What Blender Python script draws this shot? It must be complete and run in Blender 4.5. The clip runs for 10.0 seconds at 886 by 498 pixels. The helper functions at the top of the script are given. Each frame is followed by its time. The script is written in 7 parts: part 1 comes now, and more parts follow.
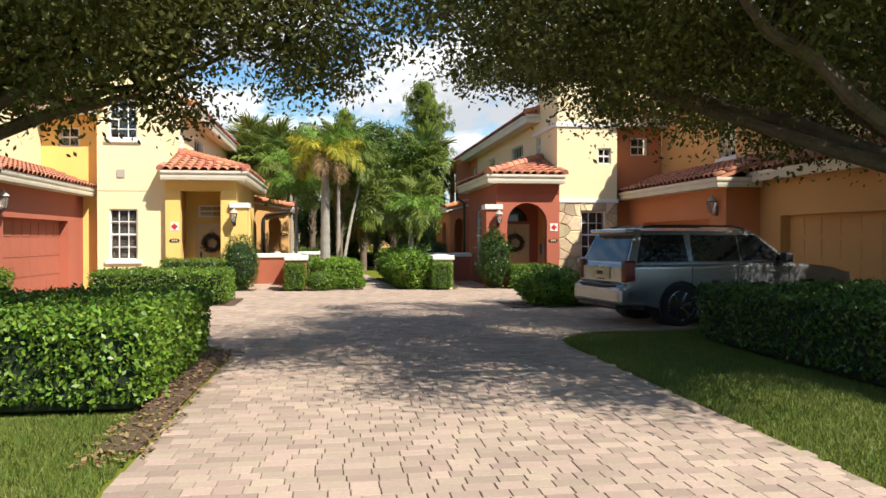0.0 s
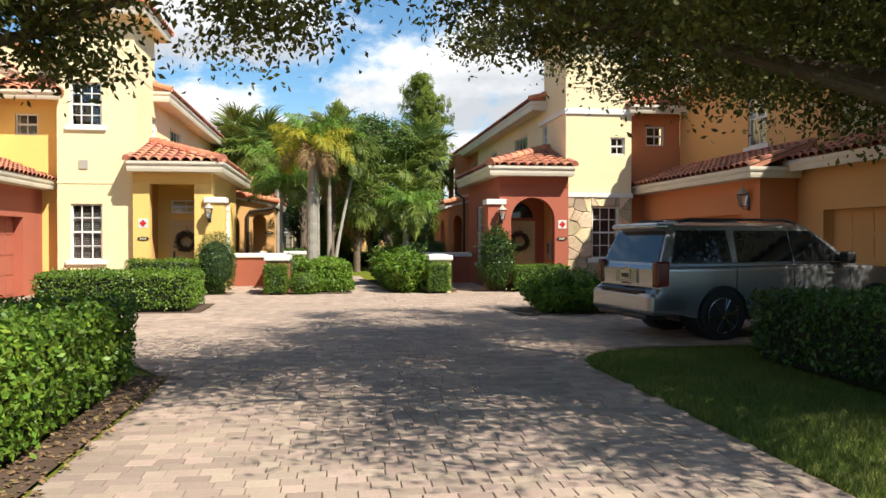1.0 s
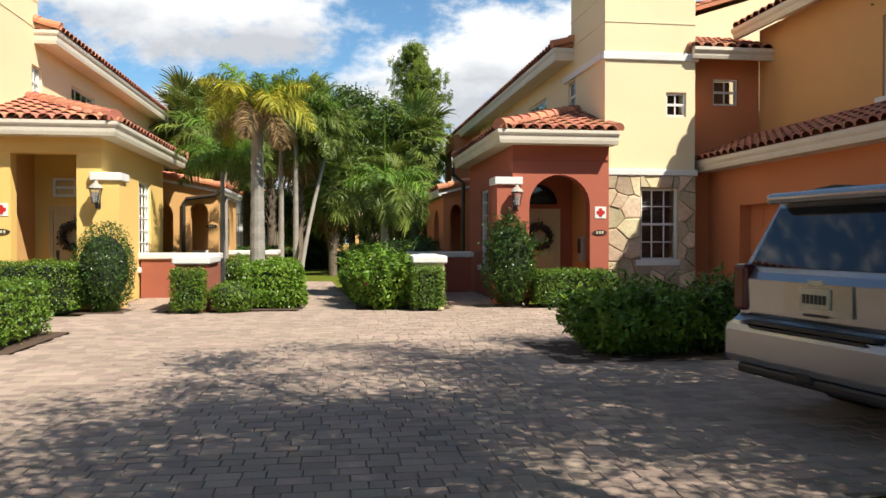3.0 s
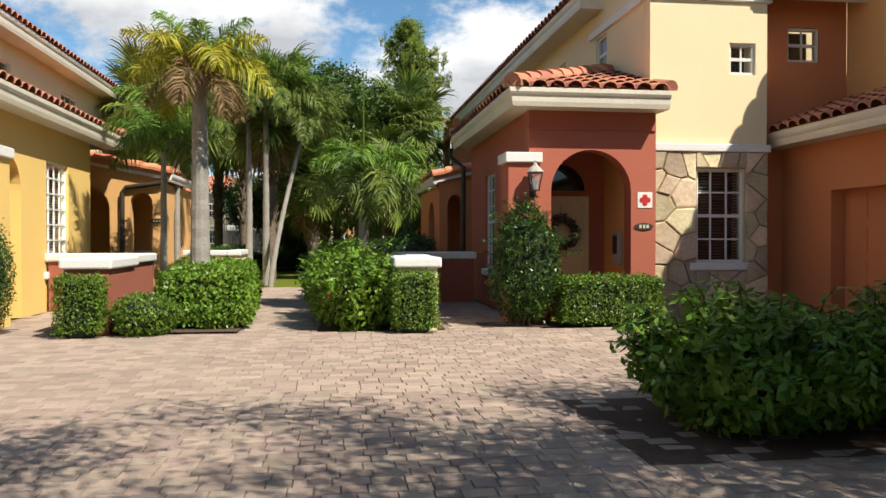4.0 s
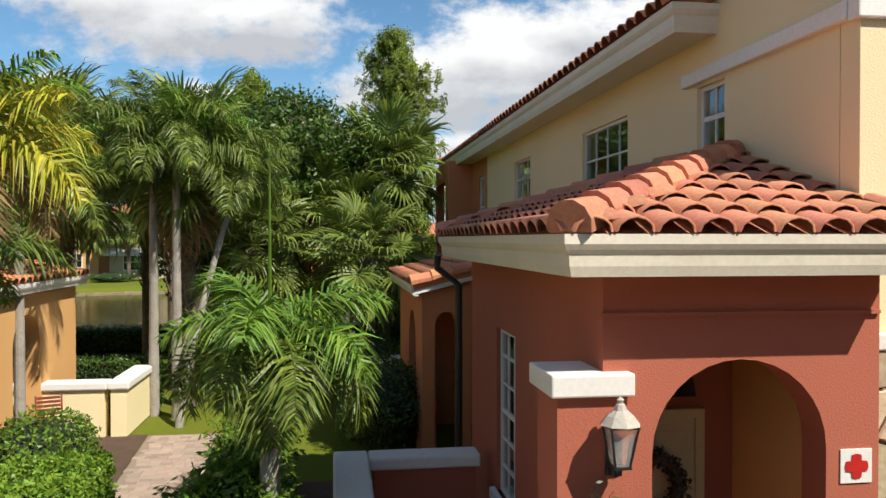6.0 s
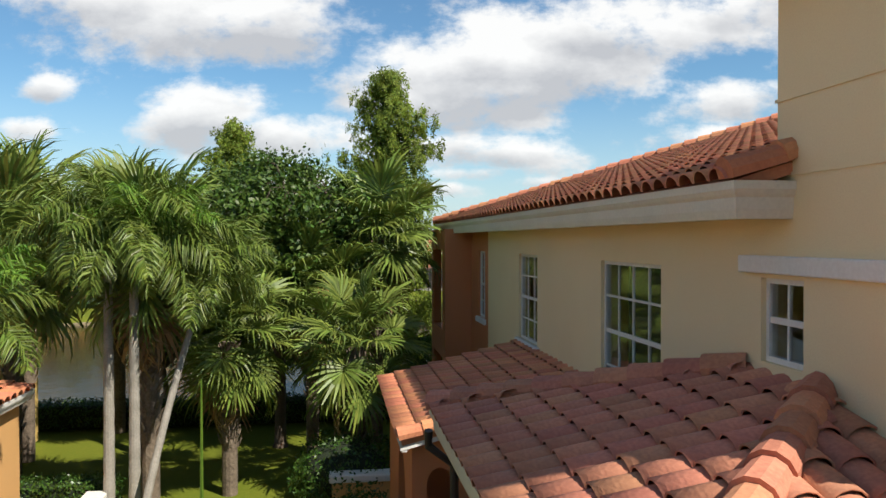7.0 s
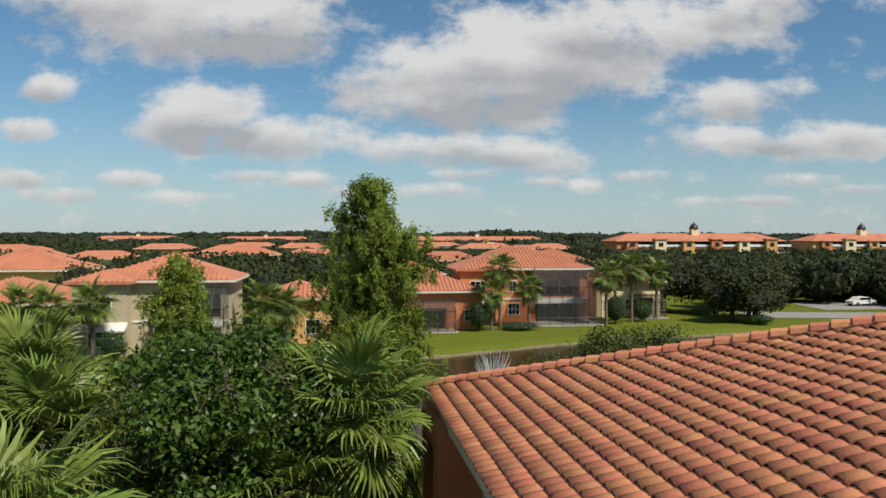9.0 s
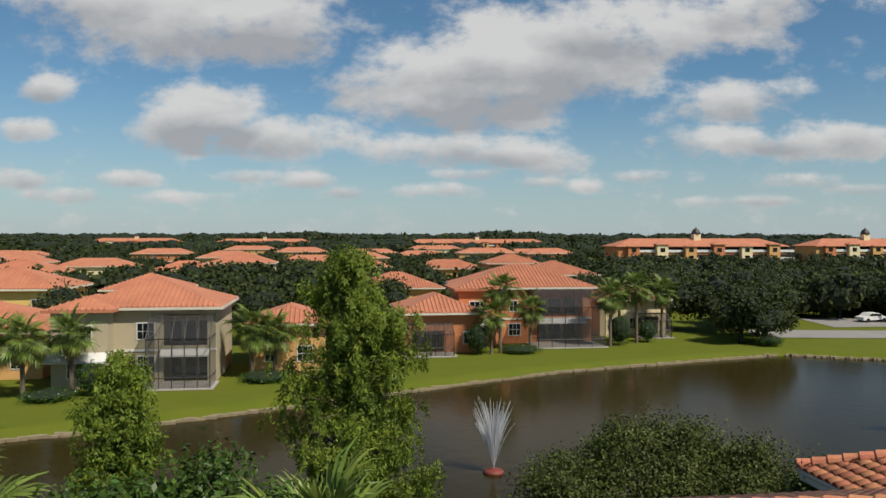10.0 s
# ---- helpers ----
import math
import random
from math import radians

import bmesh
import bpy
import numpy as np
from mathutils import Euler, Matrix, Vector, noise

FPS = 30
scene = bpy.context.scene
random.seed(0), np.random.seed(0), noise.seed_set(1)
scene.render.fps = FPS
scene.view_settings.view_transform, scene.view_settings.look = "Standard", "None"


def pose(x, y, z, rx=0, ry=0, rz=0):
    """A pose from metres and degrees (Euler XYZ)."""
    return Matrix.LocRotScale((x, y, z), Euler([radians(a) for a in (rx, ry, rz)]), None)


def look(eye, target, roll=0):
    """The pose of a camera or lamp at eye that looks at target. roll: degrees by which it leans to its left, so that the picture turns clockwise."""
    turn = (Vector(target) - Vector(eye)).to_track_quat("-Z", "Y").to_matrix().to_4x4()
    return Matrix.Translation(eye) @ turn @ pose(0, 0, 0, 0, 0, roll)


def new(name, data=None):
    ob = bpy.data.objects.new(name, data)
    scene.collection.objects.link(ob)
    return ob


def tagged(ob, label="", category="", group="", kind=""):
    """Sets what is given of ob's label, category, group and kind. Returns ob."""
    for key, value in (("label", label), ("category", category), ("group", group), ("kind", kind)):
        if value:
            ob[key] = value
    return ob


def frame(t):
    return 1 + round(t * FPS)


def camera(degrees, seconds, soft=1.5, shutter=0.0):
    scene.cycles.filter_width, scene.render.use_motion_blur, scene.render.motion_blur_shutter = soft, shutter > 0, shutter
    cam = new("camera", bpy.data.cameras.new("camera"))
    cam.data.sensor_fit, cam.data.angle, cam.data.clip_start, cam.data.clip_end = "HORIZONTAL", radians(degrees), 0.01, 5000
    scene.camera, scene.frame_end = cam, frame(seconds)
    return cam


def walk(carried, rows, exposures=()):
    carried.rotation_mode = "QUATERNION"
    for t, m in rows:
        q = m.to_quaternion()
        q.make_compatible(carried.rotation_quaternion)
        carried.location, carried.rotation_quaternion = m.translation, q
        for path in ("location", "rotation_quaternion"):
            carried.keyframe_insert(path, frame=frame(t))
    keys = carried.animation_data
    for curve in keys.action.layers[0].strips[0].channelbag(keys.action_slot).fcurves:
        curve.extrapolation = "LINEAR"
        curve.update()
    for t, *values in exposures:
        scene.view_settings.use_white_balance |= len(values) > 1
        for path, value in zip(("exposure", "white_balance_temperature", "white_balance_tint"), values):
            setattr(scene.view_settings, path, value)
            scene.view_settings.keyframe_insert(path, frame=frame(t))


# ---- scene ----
cam = camera(59.1, 10.0)
PATH = [
    (0, (0.312, -2.807, 1.673)),
    (0.5, (0.501, -1.708, 1.647)),
    (1, (0.739, -0.348, 1.616)),
    (1.5, (1.008, 1.183, 1.587)),
    (2, (1.319, 2.867, 1.557)),
    (2.5, (1.616, 4.68, 1.527)),
    (4, (2.649, 10.993, 1.415)),
    (4.5, (3.038, 13.185, 1.45)),
    (5, (3.43, 15.288, 1.82)),
    (5.5, (3.735, 16.971, 2.772)),
    (6, (3.951, 18.373, 3.882)),
    (7.5, (4.55, 21.5, 7.09)),
    (8, (4.757, 22.72, 8.22)),
    (8.5, (4.937, 23.96, 9.32)),
    (9, (5.215, 25.37, 10.436)),
    (9.5, (5.461, 26.75, 11.51)),
    (10, (5.9, 28.7, 12.62)),
]
walk(cam, [(t, look(eye, (eye[0] + 0.2773, eye[1] + 1.9805, eye[2] - 0.0246), 0.0)) for t, eye in PATH],
     exposures=[(0, 0.84), (2.5, 0.76), (4.5, 0.56), (6, 0.53), (7.5, 0.48), (8.5, 0.14), (10, -0.16)])

# ---- world and light ----
SUN_TO = Vector((0.55, -0.62, 1.0)).normalized()
YAW = math.radians(8.0)


def mathn(tree, op, a, b=None, c=None):
    n = tree.nodes.new("ShaderNodeMath")
    n.operation = op
    for i, v in enumerate((a, b, c)):
        if v is None:
            continue
        if isinstance(v, (int, float)):
            n.inputs[i].default_value = v
        else:
            tree.links.new(v, n.inputs[i])
    return n.outputs[0]


def mixc(tree, fac, a, b, blend="MIX"):
    n = tree.nodes.new("ShaderNodeMix")
    n.data_type, n.blend_type = "RGBA", blend
    for i, v in ((0, fac), (6, a), (7, b)):
        if isinstance(v, (int, float)):
            n.inputs[i].default_value = v
        elif isinstance(v, (tuple, list)):
            n.inputs[i].default_value = (*v[:3], 1)
        else:
            tree.links.new(v, n.inputs[i])
    return n.outputs[2]


def build_world():
    w = bpy.data.worlds.new("sky")
    scene.world = w
    w.use_nodes = True
    t = w.node_tree
    t.nodes.clear()
    out = t.nodes.new("ShaderNodeOutputWorld")
    bg = t.nodes.new("ShaderNodeBackground")
    t.links.new(bg.outputs[0], out.inputs[0])
    sky = t.nodes.new("ShaderNodeTexSky")
    sky.sky_type = "NISHITA"
    sky.sun_disc = False
    sky.sun_elevation = math.asin(SUN_TO.z)
    sky.sun_rotation = math.atan2(SUN_TO.x, SUN_TO.y)
    sky.air_density, sky.dust_density, sky.ozone_density = 1.0, 0.0, 3.5
    skyc = mixc(t, 1.0, sky.outputs[0], (0.066, 0.085, 0.088), "MULTIPLY")
    co = t.nodes.new("ShaderNodeTexCoord")
    sep = t.nodes.new("ShaderNodeSeparateXYZ")
    t.links.new(co.outputs["Generated"], sep.inputs[0])
    x, y, z = sep.outputs
    # the sky over the lake as a flat sheet ahead: a to the right, b up
    fwd = mathn(t, "ADD", mathn(t, "MULTIPLY", x, math.sin(YAW)), mathn(t, "MULTIPLY", y, math.cos(YAW)))
    rgt = mathn(t, "SUBTRACT", mathn(t, "MULTIPLY", x, math.cos(YAW)), mathn(t, "MULTIPLY", y, math.sin(YAW)))
    f = mathn(t, "MAXIMUM", fwd, 0.05)
    a, b = mathn(t, "DIVIDE", rgt, f), mathn(t, "DIVIDE", z, f)
    # pale haze low over the land
    up = mathn(t, "MAXIMUM", z, 0.0)
    haze = mathn(t, "POWER", mathn(t, "MAXIMUM", mathn(t, "SUBTRACT", 1.0, mathn(t, "DIVIDE", up, 0.2)), 0.0), 1.6)
    skyc = mixc(t, mathn(t, "MULTIPLY", haze, 0.9), skyc, (0.43, 0.50, 0.54))
    comb = t.nodes.new("ShaderNodeCombineXYZ")
    t.links.new(a, comb.inputs[0])
    t.links.new(b, comb.inputs[1])

    def noise_of(scale, detail, rough, stretch=1.6):
        m = t.nodes.new("ShaderNodeMapping")
        m.inputs["Scale"].default_value = (1, stretch, 1)
        t.links.new(comb.outputs[0], m.inputs[0])
        n = t.nodes.new("ShaderNodeTexNoise")
        n.inputs["Scale"].default_value, n.inputs["Detail"].default_value, n.inputs["Roughness"].default_value = scale, detail, rough
        t.links.new(m.outputs[0], n.inputs["Vector"])
        return n.outputs[0]

    n1, n2 = noise_of(13, 10, 0.62), noise_of(8, 8, 0.6)
    total = None
    shade = None
    for ca, cb, ra, rb, k in CLOUDS:
        da = mathn(t, "DIVIDE", mathn(t, "SUBTRACT", a, ca), ra)
        db = mathn(t, "DIVIDE", mathn(t, "SUBTRACT", b, cb), rb)
        r2 = mathn(t, "ADD", mathn(t, "MULTIPLY", da, da), mathn(t, "MULTIPLY", db, db))
        d = mathn(t, "MULTIPLY", mathn(t, "MAXIMUM", mathn(t, "SUBTRACT", 1.0, r2), 0.0), k)
        sh = mathn(t, "MULTIPLY", d, mathn(t, "SUBTRACT", 0.1, db))
        total = d if total is None else mathn(t, "MAXIMUM", total, d)
        shade = sh if shade is None else mathn(t, "ADD", shade, sh)
    # beyond the named clouds the sky goes on with scattered ones
    far = mathn(t, "MULTIPLY", mathn(t, "GREATER_THAN", mathn(t, "ABSOLUTE", a), 0.72), 0.12)
    total = mathn(t, "MAXIMUM", total, far)
    dens = mathn(t, "ADD", total, mathn(t, "MULTIPLY", mathn(t, "SUBTRACT", n1, 0.5), 2.6))
    ramp = t.nodes.new("ShaderNodeMapRange")
    ramp.interpolation_type = "SMOOTHSTEP"
    t.links.new(dens, ramp.inputs[0])
    ramp.inputs[1].default_value, ramp.inputs[2].default_value = 0.02, 0.80
    mask = mathn(t, "MULTIPLY", ramp.outputs[0], 0.93)
    grey = t.nodes.new("ShaderNodeMapRange")
    t.links.new(mathn(t, "ADD", shade, mathn(t, "MULTIPLY", mathn(t, "SUBTRACT", n2, 0.5), 1.5)), grey.inputs[0])
    grey.inputs[1].default_value, grey.inputs[2].default_value = -0.15, 0.5
    ccol = mixc(t, grey.outputs[0], (0.73, 0.725, 0.71), (0.41, 0.415, 0.43))
    col = mixc(t, mask, skyc, ccol)
    t.links.new(col, bg.inputs[0])
    bg.inputs[1].default_value = 1.0


# clouds ahead: right, up, half width, half height, thickness
CLOUDS = [(-0.33, 0.285, 0.24, 0.075, 1.0), (-0.22, 0.26, 0.12, 0.05, 0.9), (-0.46, 0.315, 0.12, 0.05, 0.8),
          (0.0, 0.20, 0.17, 0.07, 1.05), (0.12, 0.235, 0.2, 0.085, 1.1), (0.27, 0.27, 0.19, 0.05, 0.9), (0.38, 0.30, 0.12, 0.04, 0.8), (0.05, 0.165, 0.16, 0.04, 0.8),
          (-0.30, 0.165, 0.10, 0.05, 0.95), (-0.22, 0.13, 0.15, 0.035, 0.9), (-0.33, 0.14, 0.10, 0.04, 0.85),
          (0.02, 0.115, 0.17, 0.028, 0.8), (0.12, 0.105, 0.09, 0.03, 0.8),
          (-0.505, 0.192, 0.045, 0.022, 0.85), (-0.535, 0.14, 0.055, 0.02, 0.85),
          (0.37, 0.175, 0.09, 0.035, 0.95), (0.44, 0.19, 0.05, 0.02, 0.6), (0.36, 0.125, 0.11, 0.028, 0.85), (0.5, 0.125, 0.13, 0.032, 0.85)]
# small thin ones low over the land
cloud_rng = random.Random(14)
CLOUDS += [(-0.54 + 0.072 * k + cloud_rng.uniform(-0.02, 0.02), cloud_rng.uniform(0.045, 0.09), cloud_rng.uniform(0.04, 0.09), cloud_rng.uniform(0.01, 0.017), 0.58) for k in range(16)]
build_world()
sun = new("sun", bpy.data.lights.new("sun", "SUN"))
sun.data.energy, sun.data.angle, sun.data.color = 5.0, radians(0.53), (1.0, 0.94, 0.84)
sun.matrix_world = look(SUN_TO * 100, (0, 0, 0))

# ---- materials ----
def material(name, base, other=None, rough=0.8, fine=40.0, coarse=1.2, bump=0.15, metal=0.0, spread=0.35, per_piece=0.0, thin=0.0, spec=0.5):
    """A surface with grain and blotches of two scales between base and other, and a fine relief."""
    m = bpy.data.materials.new(name)
    m.use_nodes = True
    t = m.node_tree
    p = t.nodes["Principled BSDF"]
    other = other or tuple(c * 0.7 for c in base)
    co = t.nodes.new("ShaderNodeTexCoord")
    vec = co.outputs["Object"]
    ns = []
    for s, d in ((fine, 4), (coarse, 5)):
        n = t.nodes.new("ShaderNodeTexNoise")
        n.inputs["Scale"].default_value, n.inputs["Detail"].default_value = s, d
        t.links.new(vec, n.inputs["Vector"])
        ns.append(n.outputs[0])
    fac = mathn(t, "ADD", mathn(t, "MULTIPLY", ns[0], 0.5), mathn(t, "MULTIPLY", ns[1], 0.5))
    r = t.nodes.new("ShaderNodeMapRange")
    t.links.new(fac, r.inputs[0])
    r.inputs[1].default_value, r.inputs[2].default_value = 0.5 - spread * 0.5, 0.5 + spread * 0.5
    col = mixc(t, r.outputs[0], other, base)
    if per_piece:
        info = t.nodes.new("ShaderNodeObjectInfo")
        geo = t.nodes.new("ShaderNodeNewGeometry")
        rnd = mathn(t, "FRACT", mathn(t, "ADD", info.outputs["Random"], geo.outputs["Random Per Island"]))
        hsv = t.nodes.new("ShaderNodeHueSaturation")
        t.links.new(mathn(t, "ADD", 1.0 - per_piece, mathn(t, "MULTIPLY", rnd, 2 * per_piece)), hsv.inputs["Value"])
        rnd2 = mathn(t, "FRACT", mathn(t, "MULTIPLY", rnd, 7.31))
        t.links.new(mathn(t, "ADD", 0.5 - 0.06 * per_piece, mathn(t, "MULTIPLY", rnd2, 0.12 * per_piece)), hsv.inputs["Hue"])
        t.links.new(col, hsv.inputs["Color"])
        col = hsv.outputs[0]
    t.links.new(col, p.inputs["Base Color"])
    t.links.new(mathn(t, "ADD", rough - 0.08, mathn(t, "MULTIPLY", ns[0], 0.16)), p.inputs["Roughness"])
    p.inputs["Metallic"].default_value = metal
    p.inputs["Specular IOR Level"].default_value = spec
    if bump:
        b = t.nodes.new("ShaderNodeBump")
        b.inputs["Strength"].default_value, b.inputs["Distance"].default_value = bump, 0.02
        t.links.new(ns[0], b.inputs["Height"])
        t.links.new(b.outputs[0], p.inputs["Normal"])
    if thin:
        tr = t.nodes.new("ShaderNodeBsdfTranslucent")
        t.links.new(col, tr.inputs[0])
        mx = t.nodes.new("ShaderNodeMixShader")
        mx.inputs[0].default_value = thin
        t.links.new(p.outputs[0], mx.inputs[1])
        t.links.new(tr.outputs[0], mx.inputs[2])
        t.links.new(mx.outputs[0], t.nodes["Material Output"].inputs[0])
    return m


def leafy(name, base, other, rough=0.5, thin=0.3, pp=0.35):
    return material(name, base, other, rough=rough, fine=3.0, coarse=0.8, bump=0, per_piece=pp, thin=thin, spec=0.3)


M = {}
M["cream"] = material("cream stucco", (0.82, 0.68, 0.41), (0.74, 0.60, 0.35), 0.9, 60, 0.5, 0.25)
M["pale"] = material("pale yellow stucco", (0.82, 0.70, 0.42), (0.76, 0.64, 0.36), 0.9, 60, 0.5, 0.25)
M["ochre"] = material("golden stucco", (0.80, 0.54, 0.17), (0.73, 0.48, 0.14), 0.9, 60, 0.5, 0.25)
M["orange"] = material("orange ochre stucco", (0.68, 0.38, 0.14), (0.60, 0.33, 0.12), 0.9, 60, 0.5, 0.25)
M["terra"] = material("terracotta stucco", (0.42, 0.12, 0.068), (0.35, 0.098, 0.055), 0.9, 60, 0.5, 0.25)
M["rust"] = material("rust orange stucco", (0.60, 0.225, 0.09), (0.52, 0.185, 0.072), 0.9, 60, 0.5, 0.25)
M["white"] = material("white paint", (0.78, 0.76, 0.70), (0.66, 0.63, 0.57), 0.6, 25, 1.0, 0.05)
M["gutter"] = material("cream gutter enamel", (0.72, 0.66, 0.52), (0.60, 0.54, 0.42), 0.5, 25, 1.5, 0.03)
M["tile"] = material("clay roof tile", (0.66, 0.265, 0.125), (0.48, 0.165, 0.08), 0.8, 25, 2.0, 0.3, per_piece=0.16)
M["tile_pink"] = material("weathered clay roof tile", (0.58, 0.24, 0.135), (0.38, 0.14, 0.08), 0.8, 25, 2.0, 0.3, per_piece=0.18)
M["stone"] = material("sandstone cladding", (0.68, 0.56, 0.37), (0.46, 0.34, 0.20), 0.85, 14, 2.5, 0.5, per_piece=0.36)
M["mortar"] = material("buff mortar", (0.50, 0.41, 0.28), (0.40, 0.32, 0.21), 0.95, 50, 2, 0.4)
M["paver"] = material("buff concrete paver", (0.385, 0.29, 0.22), (0.28, 0.21, 0.16), 0.9, 55, 0.6, 0.4, per_piece=0.2)
M["joint"] = material("paver joint sand", (0.29, 0.22, 0.165), (0.21, 0.155, 0.115), 1.0, 90, 2, 0.3)
M["grass"] = material("lawn grass", (0.10, 0.13, 0.012), (0.135, 0.145, 0.017), 0.95, 12, 0.35, 0.4, spec=0.1)
M["blade"] = leafy("grass blade", (0.11, 0.165, 0.026), (0.17, 0.185, 0.045), 0.6, 0.3)
M["mulch"] = material("dark bark mulch", (0.11, 0.065, 0.04), (0.06, 0.035, 0.02), 1.0, 35, 3, 0.8)
M["hedge"] = leafy("hedge leaf", (0.15, 0.245, 0.026), (0.07, 0.13, 0.015), 0.4, 0.22)
# near-black colour paints the shade inside foliage; shoot stems use it too
M["hedge_core"] = material("hedge core shade", (0.012, 0.022, 0.005), (0.006, 0.012, 0.003), 0.9, 20, 3, 0.5)
M["bright"] = leafy("light shrub leaf", (0.19, 0.31, 0.03), (0.085, 0.165, 0.018), 0.4, 0.27)
M["dark_leaf"] = leafy("dark glossy leaf", (0.065, 0.125, 0.02), (0.04, 0.085, 0.014), 0.35, 0.2)
M["oak_leaf"] = leafy("oak leaf", (0.16, 0.165, 0.042), (0.075, 0.082, 0.022), 0.5, 0.45)
M["palm"] = leafy("palm leaf", (0.17, 0.225, 0.035), (0.085, 0.125, 0.022), 0.42, 0.22)
M["palm_fresh"] = leafy("fresh palm leaf", (0.16, 0.27, 0.03), (0.09, 0.17, 0.02), 0.45, 0.25)
M["palm_yellow"] = leafy("yellowing palm leaf", (0.46, 0.40, 0.035), (0.28, 0.30, 0.03), 0.45, 0.3)
M["palm_dead"] = leafy("dry palm leaf", (0.30, 0.20, 0.09), (0.20, 0.13, 0.06), 0.8, 0.2)
M["sabal"] = leafy("cabbage palm leaf", (0.185, 0.24, 0.043), (0.085, 0.125, 0.025), 0.42, 0.2)
M["cypress"] = leafy("cypress foliage", (0.23, 0.30, 0.032), (0.10, 0.145, 0.017), 0.6, 0.35)
M["lake_leaf"] = leafy("olive green leaf", (0.10, 0.125, 0.022), (0.045, 0.06, 0.012), 0.6, 0.2)
M["magnolia_leaf"] = leafy("glossy broad leaf", (0.085, 0.145, 0.02), (0.035, 0.065, 0.011), 0.4, 0.2)
M["far_leaf"] = leafy("far tree leaf", (0.062, 0.078, 0.017), (0.028, 0.038, 0.010), 0.7, 0.2)
M["bark"] = material("grey brown bark", (0.13, 0.095, 0.065), (0.06, 0.042, 0.03), 0.95, 18, 3, 0.9)
M["palm_bark"] = material("pale grey palm trunk", (0.34, 0.31, 0.26), (0.22, 0.20, 0.165), 0.9, 22, 4, 0.5)
M["boot_bark"] = material("rough cabbage palm trunk", (0.22, 0.17, 0.12), (0.09, 0.065, 0.045), 0.95, 16, 4, 0.9)
M["black"] = material("black painted metal", (0.02, 0.02, 0.02), (0.012, 0.012, 0.012), 0.45, 30, 3, 0.1)
M["bronze"] = material("dark bronze enamel", (0.05, 0.035, 0.025), (0.03, 0.022, 0.017), 0.5, 30, 3, 0.1)
M["door"] = material("cream painted door", (0.62, 0.46, 0.24), (0.54, 0.39, 0.20), 0.55, 20, 1, 0.05)
# near-black that paints shade: unlit rooms behind windows, balcony recesses
M["deep_shade"] = material("painted deep shade", (0.02, 0.018, 0.016), (0.012, 0.011, 0.01), 0.9, 5, 1, 0)
M["blind"] = material("grey window blind", (0.13, 0.12, 0.11), (0.09, 0.085, 0.08), 0.7, 5, 1, 0)
M["red"] = material("red sign paint", (0.50, 0.02, 0.015), (0.42, 0.016, 0.012), 0.5, 20, 1, 0)
M["bar"] = material("dark lettering", (0.04, 0.035, 0.03), (0.03, 0.026, 0.022), 0.6, 20, 1, 0)
M["silver"] = material("silver car paint", (0.36, 0.365, 0.37), (0.31, 0.315, 0.32), 0.22, 2, 0.8, 0, metal=0.75)
M["rim"] = material("polished dark alloy", (0.45, 0.45, 0.45), (0.3, 0.3, 0.3), 0.25, 10, 1, 0, metal=1.0)
M["chrome"] = material("chrome", (0.75, 0.75, 0.75), (0.6, 0.6, 0.6), 0.12, 10, 1, 0, metal=1.0)
M["rubber"] = material("black tyre rubber", (0.018, 0.018, 0.018), (0.012, 0.012, 0.012), 0.85, 40, 3, 0.3)
M["trim_black"] = material("black plastic trim", (0.02, 0.02, 0.021), (0.014, 0.014, 0.015), 0.5, 40, 3, 0.1)
M["tail"] = material("red lamp lens", (0.13, 0.006, 0.006), (0.07, 0.004, 0.004), 0.12, 60, 3, 0.1)
M["plate"] = material("pale number plate", (0.6, 0.55, 0.36), (0.5, 0.46, 0.3), 0.5, 20, 3, 0)
M["timber"] = material("red brown stained timber", (0.24, 0.05, 0.03), (0.15, 0.03, 0.02), 0.6, 20, 3, 0.2)
M["concrete"] = material("pale concrete", (0.45, 0.41, 0.35), (0.34, 0.31, 0.26), 0.9, 30, 1, 0.3)
M["brick_red"] = material("red brown stucco pier", (0.36, 0.11, 0.06), (0.28, 0.085, 0.045), 0.9, 40, 2, 0.3)
M["wreath"] = leafy("dark wreath twig", (0.05, 0.045, 0.035), (0.09, 0.06, 0.05), 0.7, 0.1)
M["flower"] = leafy("red blossom", (0.55, 0.04, 0.03), (0.4, 0.02, 0.02), 0.5, 0.2)
M["roof_far"] = material("far clay tile roof", (0.58, 0.225, 0.115), (0.38, 0.135, 0.07), 0.85, 6, 0.4, 0.3)
M["road"] = material("pale asphalt", (0.30, 0.28, 0.25), (0.24, 0.22, 0.20), 0.9, 20, 0.4, 0.2)
M["spray"] = material("white water spray", (0.8, 0.8, 0.8), (0.7, 0.7, 0.7), 0.6, 8, 2, 0, thin=0.5)
M["screen"] = material("dark insect screen", (0.06, 0.06, 0.058), (0.04, 0.04, 0.04), 0.7, 20, 1, 0)
M["screen"].node_tree.nodes["Principled BSDF"].inputs["Alpha"].default_value = 0.38
M["shore"] = material("tan shore earth", (0.34, 0.27, 0.16), (0.22, 0.17, 0.09), 0.95, 20, 1.5, 0.4)
M["wall_grey"] = material("grey beige stucco", (0.50, 0.42, 0.28), (0.43, 0.36, 0.23), 0.9, 30, 0.5, 0.2)


